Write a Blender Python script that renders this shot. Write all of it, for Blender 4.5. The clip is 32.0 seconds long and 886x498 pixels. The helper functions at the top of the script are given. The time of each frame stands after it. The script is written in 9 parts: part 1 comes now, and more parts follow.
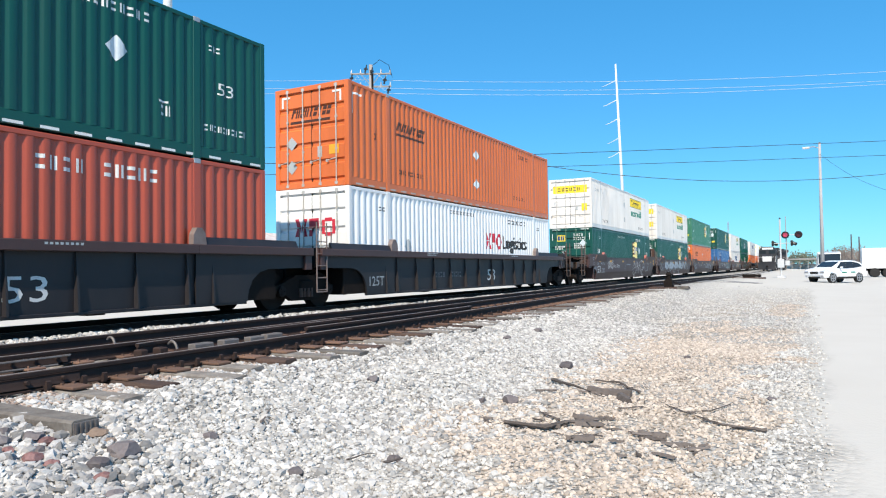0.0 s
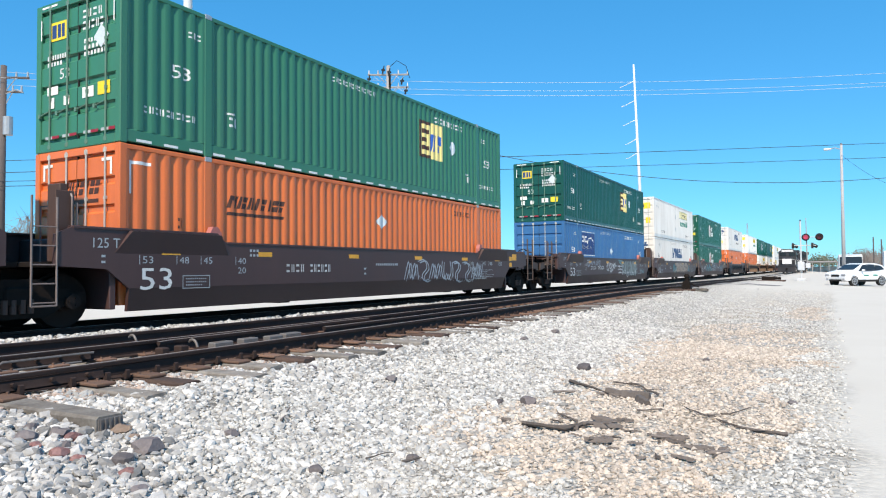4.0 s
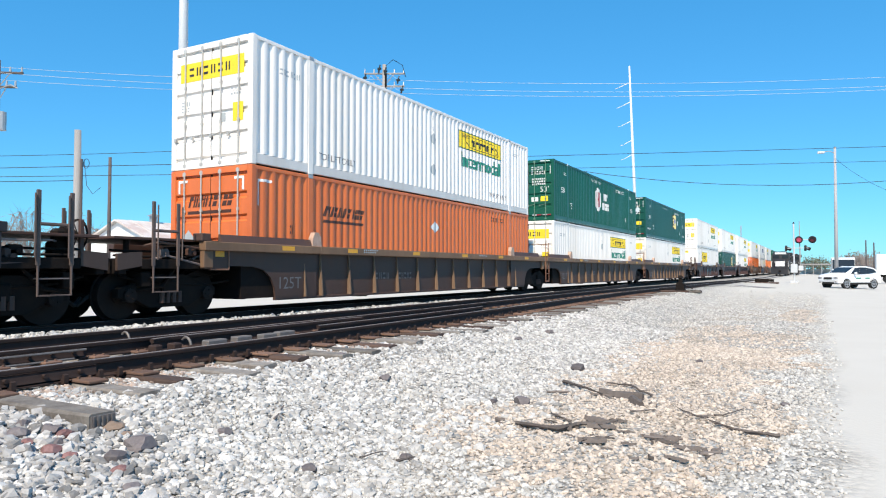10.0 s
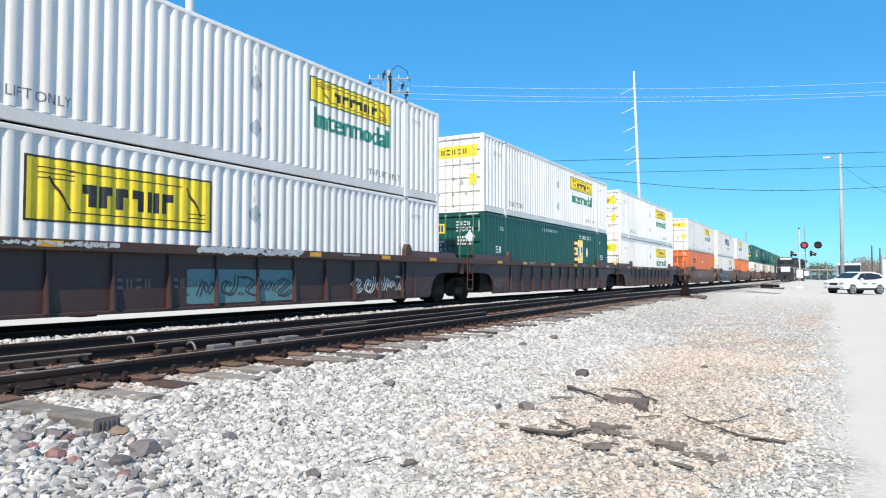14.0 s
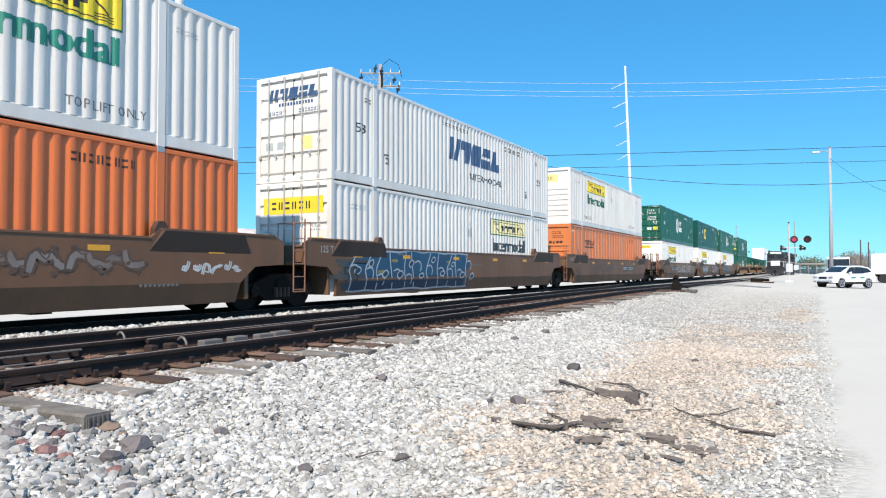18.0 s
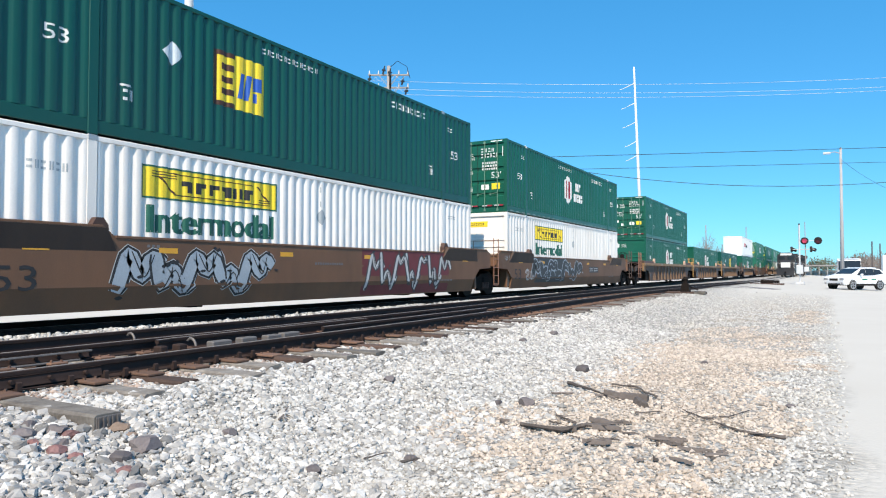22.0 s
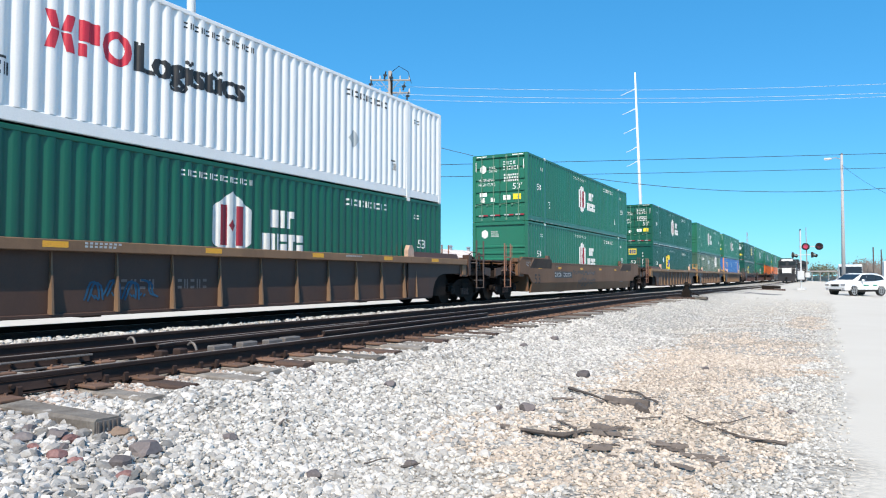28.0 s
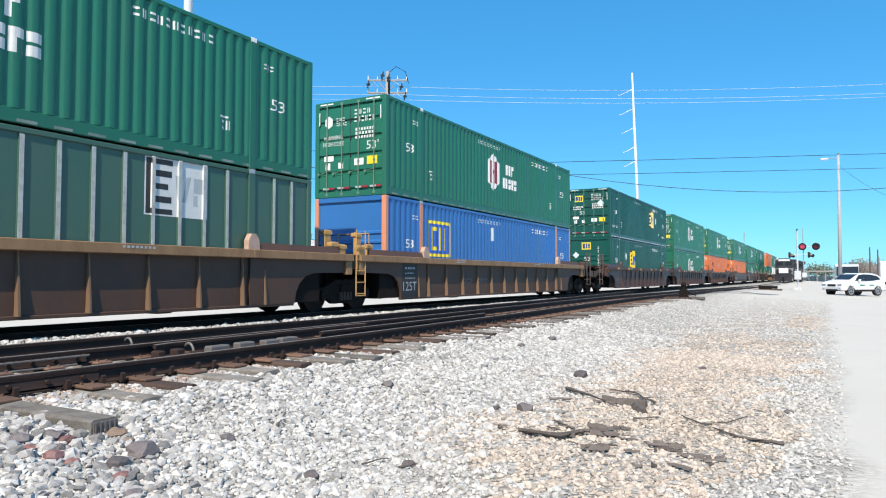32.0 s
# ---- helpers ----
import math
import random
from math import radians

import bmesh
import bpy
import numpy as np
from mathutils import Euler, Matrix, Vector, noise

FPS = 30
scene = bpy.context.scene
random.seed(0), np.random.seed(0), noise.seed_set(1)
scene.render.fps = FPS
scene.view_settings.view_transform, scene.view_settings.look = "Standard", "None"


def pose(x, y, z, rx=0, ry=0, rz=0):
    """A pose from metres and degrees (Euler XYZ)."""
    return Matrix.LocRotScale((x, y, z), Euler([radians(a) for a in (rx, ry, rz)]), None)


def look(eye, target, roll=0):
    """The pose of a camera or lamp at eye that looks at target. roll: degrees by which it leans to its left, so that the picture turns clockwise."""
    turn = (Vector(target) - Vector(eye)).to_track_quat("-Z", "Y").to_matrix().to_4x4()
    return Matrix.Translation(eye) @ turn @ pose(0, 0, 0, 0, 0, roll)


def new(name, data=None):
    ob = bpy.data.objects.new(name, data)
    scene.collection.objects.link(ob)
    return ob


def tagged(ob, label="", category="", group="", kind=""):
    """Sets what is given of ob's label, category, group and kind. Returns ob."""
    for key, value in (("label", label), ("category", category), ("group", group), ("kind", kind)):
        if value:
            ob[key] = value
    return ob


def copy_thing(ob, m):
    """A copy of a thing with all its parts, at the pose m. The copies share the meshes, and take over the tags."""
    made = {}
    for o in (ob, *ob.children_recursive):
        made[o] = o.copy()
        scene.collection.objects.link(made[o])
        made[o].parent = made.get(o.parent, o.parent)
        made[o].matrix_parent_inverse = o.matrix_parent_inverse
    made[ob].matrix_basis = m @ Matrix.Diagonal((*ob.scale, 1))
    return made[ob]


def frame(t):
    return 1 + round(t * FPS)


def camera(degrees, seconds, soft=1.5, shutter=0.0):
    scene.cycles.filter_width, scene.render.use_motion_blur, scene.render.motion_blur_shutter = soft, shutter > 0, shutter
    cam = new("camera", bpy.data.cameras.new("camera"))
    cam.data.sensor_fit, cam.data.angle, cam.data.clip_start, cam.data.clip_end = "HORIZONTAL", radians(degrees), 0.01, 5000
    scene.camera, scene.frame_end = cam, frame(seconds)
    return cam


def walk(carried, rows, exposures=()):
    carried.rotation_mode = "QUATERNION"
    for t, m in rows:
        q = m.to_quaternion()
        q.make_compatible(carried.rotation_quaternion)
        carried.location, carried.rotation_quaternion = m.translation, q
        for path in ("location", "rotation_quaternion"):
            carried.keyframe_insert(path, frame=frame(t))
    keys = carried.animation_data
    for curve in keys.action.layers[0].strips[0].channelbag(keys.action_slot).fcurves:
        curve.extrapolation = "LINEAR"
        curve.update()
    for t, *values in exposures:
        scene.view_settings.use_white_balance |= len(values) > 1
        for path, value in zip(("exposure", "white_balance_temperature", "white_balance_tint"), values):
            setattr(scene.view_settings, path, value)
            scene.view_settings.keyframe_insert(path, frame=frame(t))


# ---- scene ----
# ---------------------------------------------------------------- light settings
EXPOSURE = 0.45
KELVIN, TINT = 6900, 12
SUN, SKY = 4.7, 0.074
AIR, DUST, OZONE, ALTITUDE = 1.0, 0.2, 5.0, 300
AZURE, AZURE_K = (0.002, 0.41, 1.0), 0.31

# ---------------------------------------------------------------- camera
LENS = 66.0
EYE = (0.0, 0.0, 0.92)
TURNS = [
    (0, 28.09, 1.76, 0.82), (0.5, 28.13, 1.91, 0.65), (1, 28.86, 1.82, 0.64), (1.5, 29.05, 1.98, 0.85), (2, 29.07, 2.06, 0.64),
    (2.5, 29.71, 1.93, 0.61), (3, 29.87, 2.23, 0.51), (3.5, 29.67, 2.04, 0.55), (5.5, 28.99, 1.58, 0.23), (6, 28.86, 1.64, 0.15),
    (6.5, 28.28, 1.63, 0.00), (7, 28.54, 1.67, 0.17), (7.5, 28.73, 1.58, 0.15), (8, 28.53, 1.58, 0.22), (8.5, 28.80, 1.64, 0.08),
    (9, 28.82, 1.74, -0.06), (9.5, 28.96, 1.79, -0.03), (10, 28.95, 1.79, 0.03), (10.5, 29.00, 1.88, -0.01), (11, 29.12, 1.87, -0.05),
    (11.5, 29.22, 2.01, -0.22), (12, 29.24, 2.04, -0.14), (12.5, 29.53, 1.98, -0.06), (13, 29.30, 1.97, -0.18), (13.5, 29.26, 2.28, -0.22),
    (14, 29.31, 2.22, -0.03), (14.5, 29.60, 2.15, 0.07), (16.5, 28.65, 1.61, -0.19), (17, 28.36, 1.55, -0.16), (17.5, 28.48, 1.71, -0.08),
    (18, 28.63, 1.77, 0.07), (18.5, 28.43, 1.86, 0.20), (19, 28.60, 1.96, 0.17), (19.5, 28.59, 1.50, 0.10), (20, 28.99, 1.62, -0.06),
    (20.5, 29.27, 1.90, -0.16), (21, 29.50, 1.98, -0.17), (21.5, 29.36, 1.91, -0.04), (22, 29.32, 1.89, 0.03), (22.5, 29.43, 1.93, 0.01),
    (23, 29.43, 2.01, 0.09), (23.5, 29.39, 2.17, 0.09), (24, 29.52, 2.20, 0.24), (24.5, 29.63, 2.13, 0.29), (26.5, 29.28, 2.21, 0.05),
    (27, 29.39, 2.40, -0.25), (27.5, 29.58, 2.33, -0.11), (28, 29.39, 2.30, -0.10), (28.5, 29.35, 2.43, -0.17), (29, 29.50, 2.58, -0.05),
    (29.5, 29.33, 2.30, 0.03), (30, 29.18, 2.20, -0.20), (30.5, 29.23, 2.07, -0.13), (31, 29.38, 2.10, -0.21), (31.5, 29.25, 2.22, -0.19),
    (32, 29.18, 2.32, -0.06),
]
cam = camera(LENS, 32.0, soft=1.12)
EYES = {0: (0.019, 0.036, 0.001), 0.5: (0.017, 0.042, -0.002), 1: (0.013, 0.036, 0), 1.5: (0.012, 0.029, 0.004), 2: (0.012, 0.021, -0.002), 2.5: (0.016, 0.011, 0), 3: (0.014, 0.009, 0.001), 3.5: (0.01, 0.004, 0.001)}


def eye_at(t):
    dx, dy, dz = EYES.get(t, (0, 0, 0))
    return EYE[0] + dx, EYE[1] + dy, EYE[2] + dz


walk(cam, [(t, pose(*eye_at(t), 90 + pitch, roll, yaw)) for t, yaw, pitch, roll in TURNS], exposures=[(0, EXPOSURE, KELVIN, TINT), (32, EXPOSURE, KELVIN, TINT)])

# ---------------------------------------------------------------- world and sun
SUN_ELEV, SUN_SIDE = 48.0, 18.0          # degrees above the horizon; degrees off the track towards +x, from behind the camera
world = bpy.data.worlds.new("sky")
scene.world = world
world.use_nodes = True
wn = world.node_tree.nodes
sky = wn.new("ShaderNodeTexSky")
sky.sky_type = "NISHITA"
sky.sun_disc = False
sky.sun_elevation = radians(SUN_ELEV)
sky.sun_rotation = radians(180 - SUN_SIDE)
sky.altitude, sky.air_density, sky.dust_density, sky.ozone_density = ALTITUDE, AIR, DUST, OZONE
wn["Background"].inputs["Strength"].default_value = SKY
clear = wn.new("ShaderNodeMix")
clear.data_type, clear.blend_type = "RGBA", "MULTIPLY"
clear.inputs["Factor"].default_value = 1.0
clear.inputs["B"].default_value = (0.47, 0.93, 1.06, 1)
world.node_tree.links.new(sky.outputs["Color"], clear.inputs["A"])
world.node_tree.links.new(clear.outputs["Result"], wn["Background"].inputs["Color"])
# an even deep blue, added over the sky texture as a second background
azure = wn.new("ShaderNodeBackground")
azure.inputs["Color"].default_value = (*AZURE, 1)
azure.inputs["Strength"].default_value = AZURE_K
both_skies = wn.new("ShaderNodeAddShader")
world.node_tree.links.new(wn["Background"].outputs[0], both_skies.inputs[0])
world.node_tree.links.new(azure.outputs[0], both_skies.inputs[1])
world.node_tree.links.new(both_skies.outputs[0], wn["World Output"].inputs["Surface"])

sun = new("sun", bpy.data.lights.new("sun", "SUN"))
sun.data.energy, sun.data.angle, sun.data.color = SUN, radians(0.53), (1.0, 0.918, 0.785)
sx, sy, sz = math.sin(radians(SUN_SIDE)) * math.cos(radians(SUN_ELEV)), -math.cos(radians(SUN_SIDE)) * math.cos(radians(SUN_ELEV)), math.sin(radians(SUN_ELEV))
sun.matrix_world = look((sx * 60, sy * 60, sz * 60), (0, 0, 0))

# ---------------------------------------------------------------- materials
MATS = {}


def mat(name, color, rough=0.6, metal=0.0, spot=None, amount=0.5, scale=3.0, grain=60.0, bump=0.0, streak=1.0, vary=0.0, grain_mix=0.25, island=0.0, gloss=0.5):
    """A paint, metal, wood or stone: a base colour, blotches of a second colour at one scale, a finer grain, and relief.
    streak stretches the blotches along z; vary changes the value from object to object, island from piece to piece."""
    if name in MATS:
        return MATS[name]
    m = bpy.data.materials.new(name)
    m.use_nodes = True
    nt = m.node_tree
    n, ln = nt.nodes, nt.links
    b = n["Principled BSDF"]
    b.inputs["Roughness"].default_value = rough
    b.inputs["Metallic"].default_value = metal
    b.inputs["Specular IOR Level"].default_value = gloss
    tc = n.new("ShaderNodeTexCoord")
    mp = n.new("ShaderNodeMapping")
    mp.inputs["Scale"].default_value = (1, 1, 1 / streak)
    ln.new(tc.outputs["Object"], mp.inputs["Vector"])
    big = n.new("ShaderNodeTexNoise")
    big.inputs["Scale"].default_value, big.inputs["Detail"].default_value, big.inputs["Roughness"].default_value = scale, 6, 0.65
    ln.new(mp.outputs["Vector"], big.inputs["Vector"])
    fine = n.new("ShaderNodeTexNoise")
    fine.inputs["Scale"].default_value, fine.inputs["Detail"].default_value = grain, 3
    ln.new(tc.outputs["Object"], fine.inputs["Vector"])
    ramp = n.new("ShaderNodeValToRGB")
    ramp.color_ramp.elements[0].position, ramp.color_ramp.elements[1].position = 0.42, 0.72
    ln.new(big.outputs["Fac"], ramp.inputs["Fac"])
    amt = n.new("ShaderNodeMath")
    amt.operation = "MULTIPLY"
    amt.inputs[1].default_value = amount
    ln.new(ramp.outputs["Color"], amt.inputs[0])
    mix = n.new("ShaderNodeMix")
    mix.data_type = "RGBA"
    mix.inputs["A"].default_value = (*color, 1)
    mix.inputs["B"].default_value = (*(spot or [c * 0.6 for c in color]), 1)
    ln.new(amt.outputs[0], mix.inputs["Factor"])
    hsv = n.new("ShaderNodeHueSaturation")
    ln.new(mix.outputs["Result"], hsv.inputs["Color"])
    mr = n.new("ShaderNodeMapRange")
    mr.inputs["To Min"].default_value, mr.inputs["To Max"].default_value = 1 - grain_mix, 1 + grain_mix
    ln.new(fine.outputs["Fac"], mr.inputs["Value"])
    value = mr.outputs["Result"]
    if vary or island:
        src = n.new("ShaderNodeObjectInfo").outputs["Random"] if vary else n.new("ShaderNodeNewGeometry").outputs["Random Per Island"]
        k = vary or island
        vr = n.new("ShaderNodeMapRange")
        vr.inputs["To Min"].default_value, vr.inputs["To Max"].default_value = 1 - k, 1 + k
        ln.new(src, vr.inputs["Value"])
        mu = n.new("ShaderNodeMath")
        mu.operation = "MULTIPLY"
        ln.new(value, mu.inputs[0])
        ln.new(vr.outputs["Result"], mu.inputs[1])
        value = mu.outputs[0]
    ln.new(value, hsv.inputs["Value"])
    ln.new(hsv.outputs["Color"], b.inputs["Base Color"])
    rr = n.new("ShaderNodeMapRange")
    rr.inputs["To Min"].default_value, rr.inputs["To Max"].default_value = max(rough - 0.12, 0.05), min(rough + 0.15, 1)
    ln.new(big.outputs["Fac"], rr.inputs["Value"])
    ln.new(rr.outputs["Result"], b.inputs["Roughness"])
    if bump:
        bp = n.new("ShaderNodeBump")
        bp.inputs["Strength"].default_value, bp.inputs["Distance"].default_value = 1.0, bump
        ln.new(fine.outputs["Fac"], bp.inputs["Height"])
        ln.new(bp.outputs["Normal"], b.inputs["Normal"])
    MATS[name] = m
    return m


def paint(name, color, spot=None, amount=0.35, scale=1.3, rough=0.36, streak=5.0, grain_mix=0.08, vary=0.06):
    return mat(name, color, rough, 0, spot, amount, scale, 40, 0.0006, streak, vary, grain_mix)


def glass(name, color=(0.02, 0.025, 0.03), rough=0.05):
    m = mat(name, color, rough, 0, None, 0.0, 1, 5, 0, 1, 0, 0.02)
    return m


# container paints
HUB = paint("deep_green_paint", (0.002, 0.088, 0.055), (0.005, 0.056, 0.038))
HUBP = paint("paler_green_paint", (0.012, 0.135, 0.084), (0.025, 0.105, 0.07), 0.4)
EMPG = paint("dark_green_paint", (0.0015, 0.068, 0.053), (0.004, 0.046, 0.038))
EMPP = paint("faded_green_paint", (0.035, 0.175, 0.105), (0.05, 0.14, 0.09))
JBW = paint("white_paint", (0.83, 0.80, 0.76), (0.48, 0.44, 0.385), 0.42, 1.0)
JBG = paint("grey_white_paint", (0.73, 0.705, 0.67), (0.44, 0.40, 0.355), 0.45, 0.9)
XPW = paint("clean_white_paint", (0.78, 0.79, 0.79), (0.6, 0.6, 0.58), 0.25)
ORG = paint("orange_paint", (0.66, 0.158, 0.040), (0.43, 0.10, 0.036), 0.5)
ORP = paint("pale_orange_paint", (0.62, 0.185, 0.06), (0.48, 0.15, 0.06), 0.4)
RED = paint("brick_red_paint", (0.42, 0.075, 0.04), (0.28, 0.06, 0.035), 0.4)
BLU = paint("mid_blue_paint", (0.03, 0.125, 0.30), (0.04, 0.10, 0.21), 0.4)
BLE = paint("bright_blue_paint", (0.025, 0.14, 0.40), (0.03, 0.11, 0.27), 0.3)
PNK = paint("salmon_paint", (0.62, 0.25, 0.15), (0.5, 0.2, 0.12), 0.3)
ROOF = mat("container_roof", (0.55, 0.56, 0.55), 0.6, 0, (0.35, 0.33, 0.3), 0.6, 0.8, 30, 0.001)
STEEL = mat("galvanised_steel", (0.45, 0.46, 0.47), 0.45, 0.6, (0.3, 0.28, 0.26), 0.5, 6, 80, 0.0005)
BARM = mat("lock_bar_steel", (0.5, 0.5, 0.48), 0.5, 0.3, (0.25, 0.2, 0.17), 0.5, 8, 80, 0.0005)
GBAR = mat("pale_green_lock_bar", (0.10, 0.22, 0.165), 0.5, 0.1, (0.16, 0.12, 0.09), 0.5, 8, 80, 0.0005)
BLACKR = mat("black_rubber", (0.012, 0.012, 0.012), 0.8, 0, (0.03, 0.03, 0.03), 0.5, 5, 60, 0.0005)
TAPE = mat("white_marking", (0.75, 0.75, 0.74), 0.5, 0, (0.55, 0.55, 0.52), 0.4, 8, 60)
# marking paints
WORNT = mat("worn_grey_tape", (0.20, 0.26, 0.24), 0.55, 0, (0.03, 0.08, 0.06), 0.7, 3, 60)
GRIMT = mat("grimy_pale_tape", (0.48, 0.40, 0.36), 0.55, 0, (0.30, 0.16, 0.10), 0.6, 4, 60)
M_WHITE = mat("white_lettering", (0.64, 0.65, 0.64), 0.55, 0, (0.5, 0.5, 0.48), 0.4, 4, 60)
M_YEL = mat("yellow_sign_paint", (0.80, 0.60, 0.03), 0.5, 0, (0.62, 0.45, 0.04), 0.4, 3, 50)
M_YELP = mat("pale_yellow_paint", (0.80, 0.66, 0.25), 0.5, 0, (0.66, 0.55, 0.25), 0.4, 3, 50)
M_YELF = mat("sun_faded_yellow_paint", (0.72, 0.66, 0.36), 0.5, 0, (0.62, 0.56, 0.33), 0.5, 2, 50)
M_SLT = mat("dark_slate_lettering", (0.035, 0.05, 0.06), 0.55, 0, (0.08, 0.10, 0.11), 0.4, 3, 60)
M_BLK = mat("black_lettering", (0.02, 0.02, 0.022), 0.55, 0, (0.06, 0.06, 0.06), 0.5, 4, 60)
M_DGR = mat("dark_green_lettering", (0.01, 0.10, 0.07), 0.55, 0, (0.03, 0.16, 0.12), 0.4, 3, 60)
M_TEAL = mat("teal_lettering", (0.015, 0.20, 0.15), 0.55, 0, (0.05, 0.28, 0.22), 0.4, 3, 60)
M_NAVY = mat("navy_lettering", (0.012, 0.045, 0.16), 0.55, 0, (0.04, 0.09, 0.22), 0.4, 3, 60)
M_SWB = mat("slate_blue_lettering", (0.03, 0.075, 0.17), 0.55, 0, (0.09, 0.15, 0.25), 0.4, 3, 60)
M_RED = mat("red_lettering", (0.55, 0.025, 0.05), 0.55, 0, (0.4, 0.05, 0.06), 0.4, 3, 60)
M_MAR = mat("maroon_lettering", (0.28, 0.012, 0.03), 0.55, 0, (0.2, 0.03, 0.04), 0.4, 3, 60)
M_BRN = mat("dark_brown_lettering", (0.055, 0.02, 0.012), 0.55, 0, (0.1, 0.04, 0.02), 0.4, 3, 60)
M_BLUE = mat("blue_lettering", (0.02, 0.10, 0.45), 0.55, 0, (0.04, 0.14, 0.4), 0.4, 3, 60)
M_GREY = mat("grey_marking", (0.38, 0.42, 0.44), 0.55, 0, (0.3, 0.32, 0.33), 0.4, 3, 60)
M_DIM = mat("grimy_grey_marking", (0.16, 0.16, 0.165), 0.6, 0, (0.09, 0.085, 0.085), 0.6, 3, 60)
M_PLAC = mat("placard_pale", (0.55, 0.62, 0.66), 0.5, 0, (0.4, 0.45, 0.48), 0.4, 6, 60)
M_AMB = mat("amber_marking", (0.75, 0.36, 0.03), 0.5, 0, (0.55, 0.28, 0.05), 0.5, 4, 60)
# well car paints
W_BRN = mat("dark_brown_car_paint", (0.054, 0.027, 0.026), 0.5, 0, (0.080, 0.043, 0.040), 0.6, 0.9, 50, 0.001, 4.0, 0, 0.15)
W_RBR = mat("red_brown_car_paint", (0.075, 0.036, 0.026), 0.6, 0, (0.045, 0.028, 0.022), 0.6, 1.2, 50, 0.001, 4.0, 0, 0.15)
W_BLK = mat("black_car_paint", (0.013, 0.012, 0.015), 0.55, 0, (0.034, 0.028, 0.029), 0.6, 1.3, 50, 0.001, 4.0, 0, 0.15)
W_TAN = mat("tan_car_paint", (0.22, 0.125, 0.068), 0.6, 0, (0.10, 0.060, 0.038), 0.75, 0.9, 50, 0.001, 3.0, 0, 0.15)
W_TANB = mat("rusty_brown_car_paint", (0.172, 0.082, 0.042), 0.6, 0, (0.085, 0.052, 0.036), 0.6, 0.8, 50, 0.001, 3.0, 0, 0.18)
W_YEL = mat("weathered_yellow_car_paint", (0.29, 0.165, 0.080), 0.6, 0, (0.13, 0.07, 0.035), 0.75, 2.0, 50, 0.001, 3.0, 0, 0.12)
W_DRK = mat("dark_recess_paint", (0.03, 0.022, 0.02), 0.7, 0, (0.055, 0.042, 0.036), 0.6, 1.6, 50, 0.001, 3.0, 0, 0.15)
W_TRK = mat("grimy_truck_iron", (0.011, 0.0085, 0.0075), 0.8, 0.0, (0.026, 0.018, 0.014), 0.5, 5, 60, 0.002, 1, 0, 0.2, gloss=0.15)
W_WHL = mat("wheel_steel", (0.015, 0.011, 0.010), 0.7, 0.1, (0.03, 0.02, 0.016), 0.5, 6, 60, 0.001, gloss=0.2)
TRIMB = mat("worn_grey_brown_rail", (0.20, 0.16, 0.15), 0.6, 0.1, (0.10, 0.07, 0.06), 0.6, 3, 60, 0.001)
TRIMR = mat("worn_salmon_rail", (0.28, 0.14, 0.095), 0.6, 0.1, (0.16, 0.09, 0.06), 0.6, 3, 60, 0.001)
BLOCKM = mat("grimy_steel_block", (0.15, 0.14, 0.135), 0.6, 0.2, (0.08, 0.06, 0.055), 0.6, 7, 60, 0.001)
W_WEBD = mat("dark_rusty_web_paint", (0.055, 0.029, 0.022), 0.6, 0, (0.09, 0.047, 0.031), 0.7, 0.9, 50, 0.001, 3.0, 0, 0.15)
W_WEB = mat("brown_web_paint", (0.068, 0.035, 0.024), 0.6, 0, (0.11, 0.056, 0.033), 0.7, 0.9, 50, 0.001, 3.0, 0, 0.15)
W_END = mat("grime_and_flare_shade_paint", (0.060, 0.036, 0.027), 0.6, 0, (0.035, 0.023, 0.019), 0.6, 1.1, 50, 0.001, 3.0, 0, 0.15)
DRUM = mat("grimy_drum_paint", (0.085, 0.062, 0.056), 0.6, 0, (0.15, 0.095, 0.075), 0.6, 2, 50, 0.001)
W_OCH = mat("faded_ochre_car_paint", (0.172, 0.086, 0.043), 0.6, 0, (0.105, 0.055, 0.032), 0.65, 0.8, 50, 0.001, 3.0, 0, 0.15)
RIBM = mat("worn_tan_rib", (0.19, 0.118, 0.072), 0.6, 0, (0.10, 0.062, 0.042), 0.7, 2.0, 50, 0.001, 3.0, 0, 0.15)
YELB = mat("chipped_yellow_gear_paint", (0.50, 0.29, 0.10), 0.55, 0, (0.28, 0.14, 0.06), 0.6, 3, 50, 0.001)
PALEB = mat("dirty_salmon_bracket", (0.46, 0.32, 0.25), 0.6, 0, (0.26, 0.17, 0.13), 0.5, 6, 50, 0.001)
REDB = mat("faded_red_bracket", (0.40, 0.135, 0.12), 0.6, 0, (0.25, 0.10, 0.09), 0.5, 6, 50, 0.001)
# sprayed paints
S_SIL = mat("silver_spray", (0.42, 0.46, 0.50), 0.5, 0.2, (0.28, 0.3, 0.33), 0.5, 1.6, 50, 0, 3.0)
S_WHT = mat("white_spray", (0.58, 0.58, 0.57), 0.6, 0, (0.34, 0.33, 0.32), 0.6, 1.5, 50, 0, 2.0)
S_BLK = mat("black_spray", (0.02, 0.02, 0.022), 0.6, 0, (0.06, 0.05, 0.05), 0.5, 2, 50)
S_TEAL = mat("teal_spray", (0.10, 0.24, 0.25), 0.6, 0, (0.18, 0.25, 0.3), 0.6, 1.5, 50, 0, 2.0)
S_BLUE = mat("blue_spray", (0.008, 0.075, 0.15), 0.6, 0, (0.015, 0.045, 0.09), 0.5, 1.2, 50, 0, 2.0)
